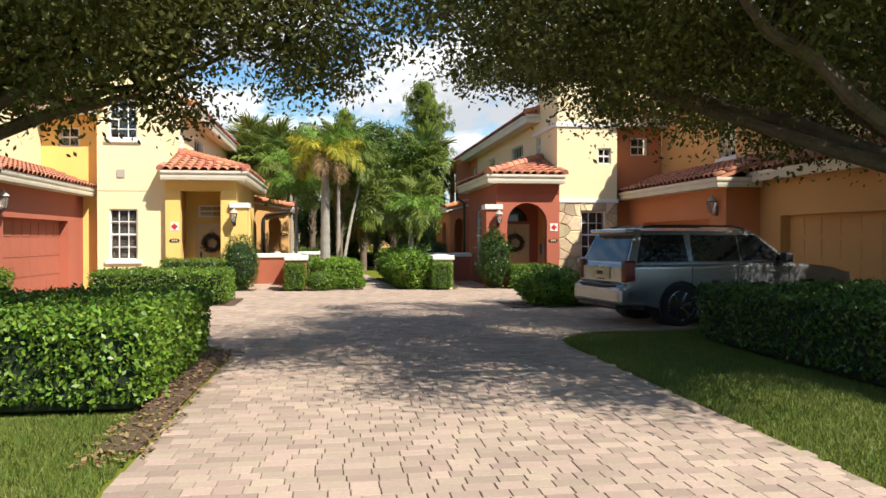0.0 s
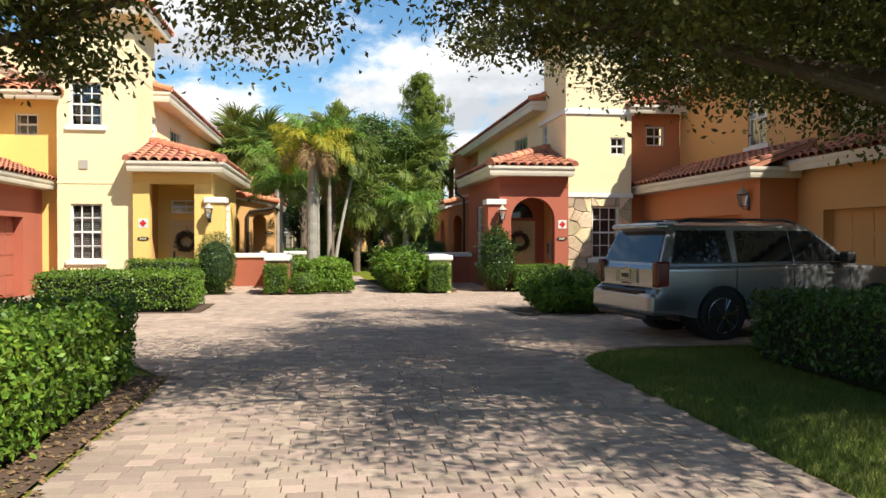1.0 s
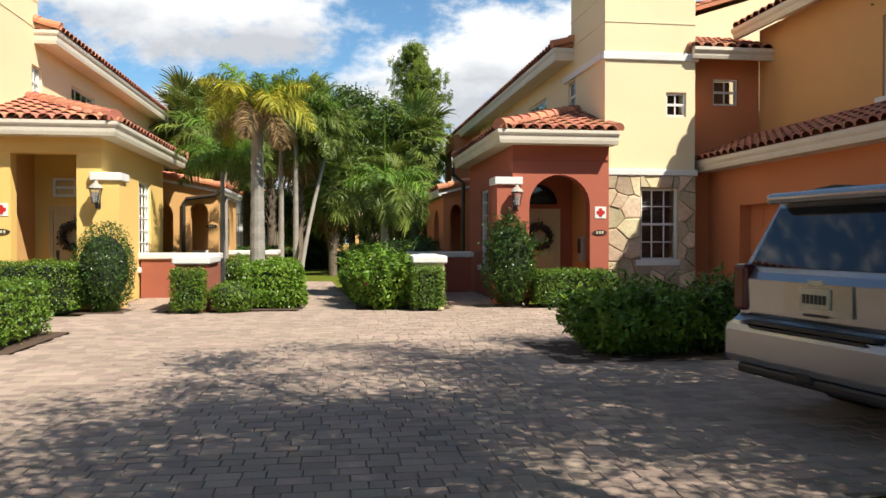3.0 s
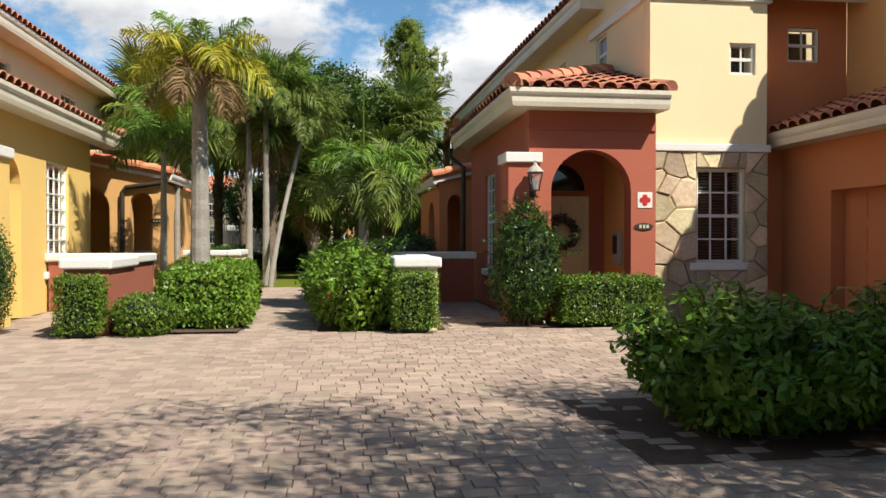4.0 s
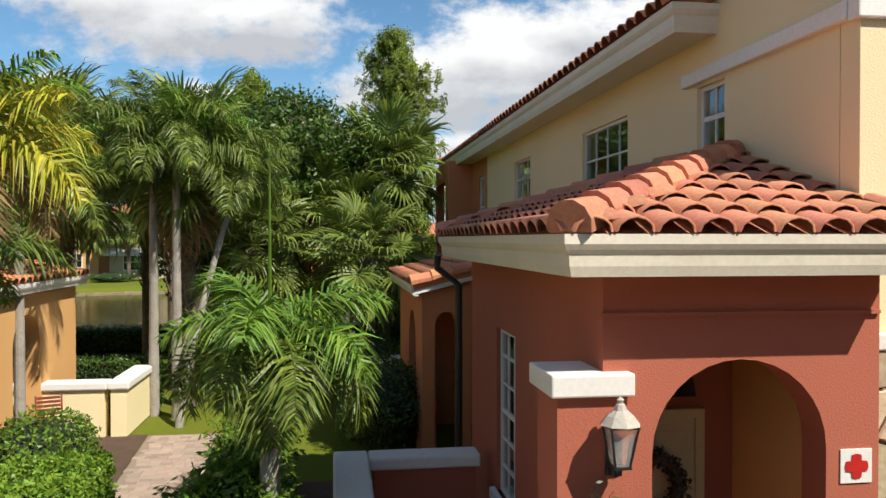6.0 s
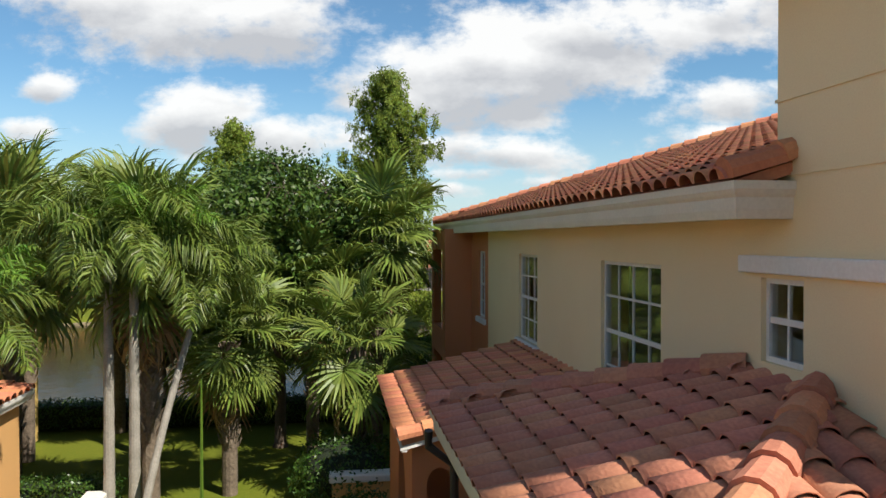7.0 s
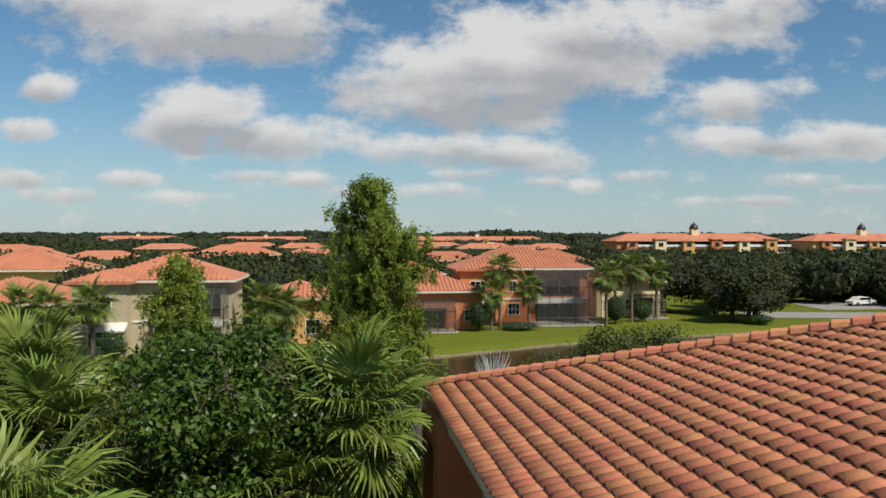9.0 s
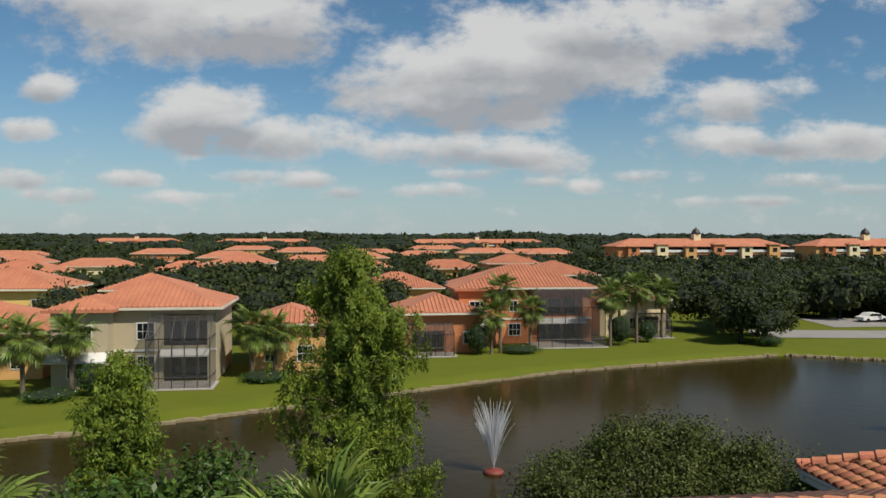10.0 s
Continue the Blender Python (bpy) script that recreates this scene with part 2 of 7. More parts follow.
def glass_mat(name, tint, rough=0.03, alpha=0.0):
    m = bpy.data.materials.new(name)
    m.use_nodes = True
    p = m.node_tree.nodes["Principled BSDF"]
    p.inputs["Base Color"].default_value = (*tint, 1)
    p.inputs["Roughness"].default_value = rough
    p.inputs["Transmission Weight"].default_value = alpha
    p.inputs["Specular IOR Level"].default_value = 0.6
    return m


M["glass"] = glass_mat("window glass", (0.9, 0.95, 0.95), 0.02, 1.0)
M["car_glass"] = glass_mat("smoked car glass", (0.012, 0.014, 0.016), 0.03)
M["lamp_glass"] = glass_mat("lantern glass", (0.9, 0.9, 0.85), 0.15, 0.8)


def water_mat():
    m = bpy.data.materials.new("lake water")
    m.use_nodes = True
    t = m.node_tree
    p = t.nodes["Principled BSDF"]
    p.inputs["Roughness"].default_value = 0.14
    p.inputs["IOR"].default_value = 1.33
    p.inputs["Specular IOR Level"].default_value = 0.08
    co = t.nodes.new("ShaderNodeTexCoord")
    n = t.nodes.new("ShaderNodeTexNoise")
    n.inputs["Scale"].default_value, n.inputs["Detail"].default_value = 1.3, 6
    n2 = t.nodes.new("ShaderNodeTexNoise")
    n2.inputs["Scale"].default_value = 0.05
    for k in (n, n2):
        t.links.new(co.outputs["Object"], k.inputs["Vector"])
    t.links.new(mixc(t, n2.outputs[0], (0.028, 0.021, 0.006), (0.036, 0.027, 0.008)), p.inputs["Base Color"])
    b = t.nodes.new("ShaderNodeBump")
    b.inputs["Strength"].default_value, b.inputs["Distance"].default_value = 0.35, 0.05
    t.links.new(n.outputs[0], b.inputs["Height"])
    t.links.new(b.outputs[0], p.inputs["Normal"])
    return m


M["water"] = water_mat()

# ---- mesh tools ----
class Geo:
    """Collects vertices and faces of one mesh."""

    def __init__(self):
        self.v, self.f = [], []

    def add(self, verts, faces):
        o = len(self.v)
        self.v += [tuple(p) for p in verts]
        self.f += [tuple(i + o for i in fc) for fc in faces]
        return self

    def box(self, x0, x1, y0, y1, z0, z1, bev=0.0):
        x0, x1 = min(x0, x1), max(x0, x1)
        y0, y1 = min(y0, y1), max(y0, y1)
        if bev <= 0:
            p = [(x, y, z) for z in (z0, z1) for y in (y0, y1) for x in (x0, x1)]
            return self.add(p, [(0, 2, 3, 1), (4, 5, 7, 6), (0, 1, 5, 4), (2, 6, 7, 3), (0, 4, 6, 2), (1, 3, 7, 5)])
        b = min(bev, (x1 - x0) * 0.45, (y1 - y0) * 0.45, (z1 - z0) * 0.45)
        bm = bmesh.new()
        bmesh.ops.create_cube(bm, size=1.0, matrix=Matrix.Translation(((x0 + x1) / 2, (y0 + y1) / 2, (z0 + z1) / 2)) @ Matrix.Diagonal((x1 - x0, y1 - y0, z1 - z0, 1)))
        bmesh.ops.bevel(bm, geom=bm.edges[:], offset=b, segments=2, affect="EDGES", profile=0.5)
        bm.verts.index_update()
        self.add([v.co for v in bm.verts], [[v.index for v in f.verts] for f in bm.faces])
        bm.free()
        return self

    def tube(self, pts, radii, sides=8, caps=True):
        """A tapered tube along points."""
        o = len(self.v)
        n = len(pts)
        pts = [Vector(p) for p in pts]
        for i, p in enumerate(pts):
            d = (pts[min(i + 1, n - 1)] - pts[max(i - 1, 0)]).normalized()
            a = d.cross(Vector((0.31, 0.95, 0.05)))
            a = a.normalized() if a.length > 1e-3 else Vector((1, 0, 0))
            b = d.cross(a)
            r = radii[i] if hasattr(radii, "__len__") else radii
            for k in range(sides):
                w = 2 * math.pi * k / sides
                self.v.append(tuple(p + (a * math.cos(w) + b * math.sin(w)) * r))
        for i in range(n - 1):
            for k in range(sides):
                k2 = (k + 1) % sides
                self.f.append((o + i * sides + k, o + i * sides + k2, o + (i + 1) * sides + k2, o + (i + 1) * sides + k))
        if caps:
            self.f.append(tuple(o + k for k in reversed(range(sides))))
            self.f.append(tuple(o + (n - 1) * sides + k for k in range(sides)))
        return self

    def prism(self, poly, axis, a, b):
        """A polygon of (u, w) pushed from a to b along an axis: x takes (y, z), y takes (x, z), z takes (x, y)."""
        def at(u, w, c):
            return {"x": (c, u, w), "y": (u, c, w), "z": (u, w, c)}[axis]
        n = len(poly)
        self.add([at(u, w, a) for u, w in poly] + [at(u, w, b) for u, w in poly],
                 [tuple(range(n)), tuple(range(2 * n - 1, n - 1, -1))] + [(i, i + n, (i + 1) % n + n, (i + 1) % n) for i in range(n)])
        return self

    def lathe(self, prof, c=(0, 0, 0), sides=16):
        o = len(self.v)
        for r, z in prof:
            for k in range(sides):
                w = 2 * math.pi * k / sides
                self.v.append((c[0] + r * math.cos(w), c[1] + r * math.sin(w), c[2] + z))
        for i in range(len(prof) - 1):
            for k in range(sides):
                k2 = (k + 1) % sides
                self.f.append((o + i * sides + k, o + i * sides + k2, o + (i + 1) * sides + k2, o + (i + 1) * sides + k))
        return self

    def moved(self, m):
        self.v = [tuple(m @ Vector(p)) for p in self.v]
        return self

    def mesh(self, name, mat, smooth=False, fix=True):
        me = bpy.data.meshes.new(name)
        me.from_pydata(self.v, [], self.f)
        if mat:
            me.materials.append(mat)
        if fix and len(self.f) < 20000:
            bm = bmesh.new()
            bm.from_mesh(me)
            bmesh.ops.recalc_face_normals(bm, faces=bm.faces[:])
            bm.to_mesh(me)
            bm.free()
        if smooth:
            me.polygons.foreach_set("use_smooth", [True] * len(me.polygons))
        me.update()
        return me


def part(name, geo, mat, parent=None, label="", smooth=False, fix=True):
    """Links a Geo (or a mesh) as one mesh object under a thing or a part."""
    me = geo if isinstance(geo, bpy.types.Mesh) else geo.mesh(name, mat, smooth, fix)
    ob = new(name, me)
    if parent is not None:
        ob.parent = parent
    if label:
        ob["label"] = label
    return ob


def thing(name, label, category, group="", kind=""):
    return tagged(new(name), label, category, group, kind)


def lone(name, geo, mat, label, category, group="", kind="", smooth=False, fix=True):
    return tagged(part(name, geo, mat, None, "", smooth, fix), label, category, group, kind)


RNG = np.random.default_rng(7)


def leaf_mesh(name, pts, nrm, size, mat, aspect=0.55, droop=0.25, rng=None, jitter=0.9):
    """Many small folded leaves at points, turned about their normals."""
    rng = rng or RNG
    n = len(pts)
    d = nrm + rng.normal(0, jitter, (n, 3))
    d /= np.linalg.norm(d, axis=1)[:, None] + 1e-9
    t = np.cross(d, rng.normal(0, 1, (n, 3)))
    t /= np.linalg.norm(t, axis=1)[:, None] + 1e-9
    t[:, 2] -= droop
    t /= np.linalg.norm(t, axis=1)[:, None] + 1e-9
    s = np.cross(d, t)
    s /= np.linalg.norm(s, axis=1)[:, None] + 1e-9
    L = size * rng.uniform(0.65, 1.3, n)[:, None]
    W = L * aspect * 0.5
    a = pts
    b = pts + t * L * 0.5 + s * W - d * L * 0.06
    c = pts + t * L
    e = pts + t * L * 0.5 - s * W - d * L * 0.06
    V = np.stack([a, b, c, e], 1).reshape(-1, 3)
    me = bpy.data.meshes.new(name)
    me.vertices.add(4 * n)
    me.vertices.foreach_set("co", V.ravel())
    me.loops.add(4 * n)
    me.loops.foreach_set("vertex_index", np.arange(4 * n))
    me.polygons.add(n)
    me.polygons.foreach_set("loop_start", np.arange(0, 4 * n, 4))
    me.materials.append(mat)
    me.update(calc_edges=True)
    return me


def fbm(p, scale, seed=0.0):
    """Cheap smooth noise for arrays of points."""
    q = p * scale + seed
    return (np.sin(q[:, 0] * 1.7 + np.sin(q[:, 1] * 1.3)) + np.sin(q[:, 1] * 2.1 + np.sin(q[:, 2] * 1.9 + 1)) + np.sin(q[:, 2] * 1.6 + np.sin(q[:, 0] * 2.3 + 2))) / 3


def box_points(n, x0, x1, y0, y1, z0, z1, rng, bottom=False, rnd=0.12):
    """Points and normals on the faces of a box with softened edges."""
    w, d, h = x1 - x0, y1 - y0, z1 - z0
    areas = np.array([w * d, w * d * (1 if bottom else 0.02), d * h, d * h, w * h, w * h])
    k = rng.choice(6, n, p=areas / areas.sum())
    u, v = rng.random(n), rng.random(n)
    N = np.array([(0, 0, 1), (0, 0, -1), (-1, 0, 0), (1, 0, 0), (0, -1, 0), (0, 1, 0)], float)[k]
    P = np.empty((n, 3))
    P[:, 0] = np.where(k == 2, x0, np.where(k == 3, x1, x0 + u * w))
    P[:, 1] = np.where(k == 4, y0, np.where(k == 5, y1, np.where(k < 2, y0 + v * d, y0 + u * d)))
    P[:, 2] = np.where(k == 0, z1, np.where(k == 1, z0, z0 + v * h))
    c = np.array([(x0 + x1) / 2, (y0 + y1) / 2, (z0 + z1) / 2])
    q = P - c
    lim = np.maximum(np.array([w, d, h]) / 2 - rnd, 0.01)
    near = np.clip(q, -lim, lim)
    off = q - near
    ln = np.linalg.norm(off, axis=1)[:, None] + 1e-9
    P = c + near + off / ln * np.minimum(ln, rnd)
    N = np.where(ln > 1e-3, off / ln, N)
    return P, N


def core_box(x0, x1, y0, y1, z0, z1, inset=0.07):
    g = Geo()
    g.box(x0 + inset, x1 - inset, y0 + inset, y1 - inset, z0, z1 - inset, 0.12)
    return g


def hedge(name, x0, x1, y0, y1, h, label, per=1500, size=0.06, mat="hedge", seed=1, rough=0.05, group="hedges", turn=0.0, floor=0.06):
    """A clipped hedge: near-black core painted as inner shade, and a skin of leaves."""
    rng = np.random.default_rng(seed)
    cx, cy = (x0 + x1) / 2, (y0 + y1) / 2
    ob = tagged(new(name), label, "hedge", group)
    ob.matrix_basis = pose(cx, cy, 0, 0, 0, turn)
    x0, x1, y0, y1 = x0 - cx, x1 - cx, y0 - cy, y1 - cy
    area = (x1 - x0) * (y1 - y0) + 2 * h * ((x1 - x0) + (y1 - y0))
    n = int(area * per)
    P, N = box_points(n, x0, x1, y0, y1, floor, h, rng)
    amp = fbm(P, 3.0, seed) * rough + fbm(P, 9.0, seed + 3) * rough * 0.6
    P = P + N * (amp + rng.normal(0, 0.024, n) - rng.exponential(0.034, n))[:, None]
    part("foliage", leaf_mesh("foliage", P, N, size, M[mat], rng=rng), None, ob)
    part("shade_core", core_box(x0, x1, y0, y1, 0.0, h, 0.09), M["hedge_core"], ob)
    return ob


def shrub(name, x, y, rx, ry, z0, z1, label, n=5000, size=0.06, mat="hedge", seed=1, core=0.8, category="shrub", group="shrubs", shape=1.0, shoots=0):
    """A rounded bush of several lumps with a skin of leaves and a few stems."""
    rng = np.random.default_rng(seed)
    ob = tagged(new(name), label, category, group)
    ob.matrix_basis = pose(x, y, 0)
    c = np.array([0, 0, (z0 + z1) / 2])
    R = np.array([rx, ry, (z1 - z0) / 2])
    d = rng.normal(0, 1, (n, 3))
    d /= np.linalg.norm(d, axis=1)[:, None]
    bump = fbm(d, 2.6, seed) * 0.14 + fbm(d, 6.0, seed + 5) * 0.08
    sc = 1 + bump + rng.normal(0, 0.05, n) - rng.exponential(0.06, n)
    P = c + d * sc[:, None] * R
    if shape != 1.0:
        k = (P[:, 2] - z0) / (z1 - z0)
        P[:, :2] *= (1 + (shape - 1) * k)[:, None]
    P[:, 2] = np.maximum(P[:, 2], 0.03)
    part("foliage", leaf_mesh("foliage", P, d, size, M[mat], 0.45, rng=rng), None, ob)
    # solid core, its near-black colour standing for shade between the leaves
    g = Geo()
    prof = [(max(0.03, core * math.sin(math.pi * k / 8)), -math.cos(math.pi * k / 8) * core) for k in range(9)]
    g.lathe(prof, sides=12)
    g.v = [(p[0] * R[0], p[1] * R[1], max(0.0, c[2] + p[2] * R[2])) for p in g.v]
    part("shade_core", g, M["hedge_core"], ob)
    for k in range(4):
        w = k * 1.7 + seed
        s = Geo().tube([(0.05 * math.cos(w), 0.05 * math.sin(w), -0.02), (rx * 0.4 * math.cos(w), ry * 0.4 * math.sin(w), (z0 + z1) / 2)], [0.025, 0.012], 6)
        part("stem", s, M["bark"], ob)
    if shoots:
        sg, SP, SN = Geo(), [], []
        for k in range(shoots):
            e = rng.normal(0, 1, 3)
            e[2] = abs(e[2]) * 0.9 + 0.15
            e /= np.linalg.norm(e)
            a = c + e * R * 0.85
            e2 = e + np.array([0, 0, 0.5]) + rng.normal(0, 0.3, 3)
            e2 /= np.linalg.norm(e2)
            ln = rng.uniform(0.12, 0.3)
            b = a + e2 * ln
            tip = b + e * ln * 0.5 + np.array([0, 0, -0.04])
            sg.tube([a, b, tip], [0.006, 0.004, 0.002], 4, caps=False)
            for q in np.linspace(0.1, 1, 11):
                p0 = a + (b - a) * min(1, q * 1.4) if q < 0.7 else b + (tip - b) * (q - 0.7) / 0.3
                SP.append(p0)
                SN.append(np.array([0, 0, 1.2]) + rng.normal(0, 0.3, 3))
                SP.append(p0)
                SN.append(np.array([0, 0, 1.2]) + rng.normal(0, 0.3, 3))
        tagged(part("shoot_growth", sg, M["hedge_core"], ob, fix=False), kind="stuff")
        part("young_leaves", leaf_mesh("young_leaves", np.array(SP), np.array(SN), size * 1.15, M[mat], 0.36, 0.35, rng, 0.4), None, ob)
    return ob

# ---- the two townhouses ----
AXIS = 1.52  # the walkway's middle line, about which the two houses mirror each other


def tile_piece(w=0.285, l=0.44):
    """One barrel clay tile with an open, thick lip at y = 0, lying along +y."""
    g = Geo()
    seg = 6
    for y, lift in ((0.0, 0.06), (l, 0.0)):
        for k in range(seg + 1):
            a = math.pi * k / seg
            g.v.append((-math.cos(a) * w * 0.5, y, math.sin(a) * 0.08 + lift * (0.35 + 0.65 * math.sin(a))))
    for k in range(seg):
        g.f.append((k, k + 1, k + seg + 2, k + seg + 1))
    o = len(g.v)
    for k in range(seg + 1):
        a = math.pi * k / seg
        g.v.append((-math.cos(a) * (w * 0.5 - 0.018), 0.004, math.sin(a) * 0.063 + 0.06 * (0.35 + 0.65 * math.sin(a))))
    for k in range(seg):
        g.f.append((k + 1, k, o + k, o + k + 1))
    return g


TILE_MESHES = {}


def tile_mesh(mat):
    if mat not in TILE_MESHES:
        TILE_MESHES[mat] = tile_piece().mesh("roof_tile", M[mat], True, False)
    return TILE_MESHES[mat]


def inside(poly, u, v):
    c = False
    for i in range(len(poly)):
        (x0, y0), (x1, y1) = poly[i - 1], poly[i]
        if (y0 > v) != (y1 > v) and u < (x1 - x0) * (v - y0) / (y1 - y0) + x0:
            c = not c
    return c


def roof_face(parent, corners, mat, near, thick=0.10, slab_mat=None, pieces=260):
    """A tiled roof plane. corners: eave start, eave end, then round the top. near: which tile places become separate tiles (a function of x, y)."""
    p = [Vector(c) for c in corners]
    u = (p[1] - p[0]).normalized()
    nrm = (p[1] - p[0]).cross(p[-1] - p[0]).normalized()
    if nrm.z < 0:
        nrm = -nrm
    v = nrm.cross(u)
    if v.z < 0:
        v = -v
    poly = [((q - p[0]).dot(u), (q - p[0]).dot(v)) for q in p]
    slab = Geo()
    n = len(p)
    slab.add([q for q in p] + [q - nrm * thick for q in p], [tuple(range(n)), tuple(range(2 * n - 1, n - 1, -1))] + [(i, (i + 1) % n, (i + 1) % n + n, i + n) for i in range(n)])
    roof = part("roof_slope", slab, M[slab_mat or mat], parent)
    umax, vmax = max(q[0] for q in poly), max(q[1] for q in poly)
    umin = min(q[0] for q in poly)
    rows, cols = int(vmax / 0.36) + 1, int((umax - umin) / 0.30) + 1
    rot = Matrix((( u.x, v.x, nrm.x), (u.y, v.y, nrm.y), (u.z, v.z, nrm.z))).to_4x4()
    me = tile_mesh(mat)
    base = tile_piece()
    rest, count = Geo(), 0
    for r in range(rows):
        for c in range(cols):
            a, b = umin + 0.15 + c * 0.30, r * 0.36 - 0.06
            if not inside(poly, a, max(b + 0.12, 0.02)):
                continue
            q = p[0] + u * a + v * b + nrm * (0.008 + 0.006 * random.random())
            m = Matrix.Translation(q) @ rot @ pose(0, 0, 0, random.uniform(-0.8, 0.8), 0, random.uniform(-1.2, 1.2))
            if count < pieces and near(q.x, q.y):
                ob = new("roof_tile", me)
                ob.parent, ob.matrix_basis = roof, m
                count += 1
            else:
                rest.add([m @ Vector(w) for w in base.v], base.f)
    if rest.v:
        tagged(part("roof_tiles", rest, M[mat], roof, smooth=True, fix=False), kind="stuff")
    return roof


def cap_row(parent, a, b, mat, r=0.15, name="ridge_tiles"):
    """Overlapping half-round caps along a hip or ridge."""
    a, b = Vector(a), Vector(b)
    n = max(1, int((b - a).length / 0.36))
    d = (b - a).normalized()
    side = d.cross(Vector((0, 0, 1))).normalized()
    up = side.cross(d)
    g = Geo()
    for i in range(n):
        o = len(g.v)
        p, q = a + (b - a) * (i / n), a + (b - a) * ((i + 1.12) / n)
        for e, (pt, rr) in enumerate(((p, r * 1.08), (q, r * 0.92))):
            for k in range(8):
                w = math.pi * (k / 7 * 1.24 - 0.12)
                g.v.append(tuple(pt + side * math.cos(w) * rr + up * (math.sin(w) * rr + 0.02 - 0.02 * e)))
        for k in range(7):
            g.f.append((o + k, o + k + 1, o + 9 + k, o + 8 + k))
        g.f.append(tuple(o + k for k in range(8)))
    return part(name, g, M[mat], parent, smooth=False, fix=False)


def gutter_run(parent, pts, mat="gutter", h=0.26, out=0.12):
    """A moulded fascia and gutter along points at its top edge; it faces the right-hand side of the run."""
    g = Geo()
    prof = [(0, 0), (out, 0), (out, -0.07), (out * 0.8, -0.11), (out * 0.55, -0.14), (out * 0.5, -h * 0.75), (out * 0.3, -h), (-0.05, -h), (-0.05, 0)]
    P = [Vector(p) for p in pts]
    rings = []
    for i, p in enumerate(P):
        d0 = (P[i] - P[i - 1]).normalized() if i else None
        d1 = (P[i + 1] - P[i]).normalized() if i < len(P) - 1 else None
        s0 = d0.cross(Vector((0, 0, 1))).normalized() if d0 else None
        s1 = d1.cross(Vector((0, 0, 1))).normalized() if d1 else None
        s = s0 if s1 is None else s1 if s0 is None else (s0 + s1) / (1 + s0.dot(s1))
        rings.append([p + s * a + Vector((0, 0, b)) for a, b in prof])
    n = len(prof)
    for r in rings:
        g.v += [tuple(q) for q in r]
    for i in range(len(P) - 1):
        for k in range(n):
            k2 = (k + 1) % n
            g.f.append((i * n + k, i * n + k2, (i + 1) * n + k2, (i + 1) * n + k))
    g.f += [tuple(range(n)), tuple((len(P) - 1) * n + k for k in range(n))]
    return part("gutter", g, M[mat], parent)


def wall_y(y0, y1, x0, x1, z0, z1, holes=()):
    """A wall whose face lies across y, from x0 to x1, with square holes (x0, x1, z0, z1)."""
    g = Geo()
    xs = sorted({x0, x1, *[h[0] for h in holes], *[h[1] for h in holes]})
    zs = sorted({z0, z1, *[h[2] for h in holes], *[h[3] for h in holes]})
    for i in range(len(xs) - 1):
        run = None
        for j in range(len(zs) - 1):
            cx, cz = (xs[i] + xs[i + 1]) / 2, (zs[j] + zs[j + 1]) / 2
            hole = any(h[0] < cx < h[1] and h[2] < cz < h[3] for h in holes)
            if not hole:
                run = [zs[j] if run is None else run[0], zs[j + 1]]
            if (hole or j == len(zs) - 2) and run:
                g.box(xs[i], xs[i + 1], y0, y1, *run)
                run = None
    return g


def wall_x(x0, x1, y0, y1, z0, z1, holes=()):
    g = wall_y(0, 1, y0, y1, z0, z1, holes)
    g.v = [(x0 + (x1 - x0) * v[1], v[0], v[2]) for v in g.v]
    return g


def arch_poly(a, b, z0, z1, ca, cb, spring, top):
    """The outline of a wall from a to b with an arched opening from ca to cb that stands on the floor."""
    r, cx = (cb - ca) / 2, (ca + cb) / 2
    arc = [(cx + r * math.cos(math.pi * k / 16), spring + (top - spring) * math.sin(math.pi * k / 16)) for k in range(17)]
    return [(a, z0), (a, z1), (b, z1), (b, z0), (cb, z0)] + arc + [(ca, z0)]


WINDOWS = {}


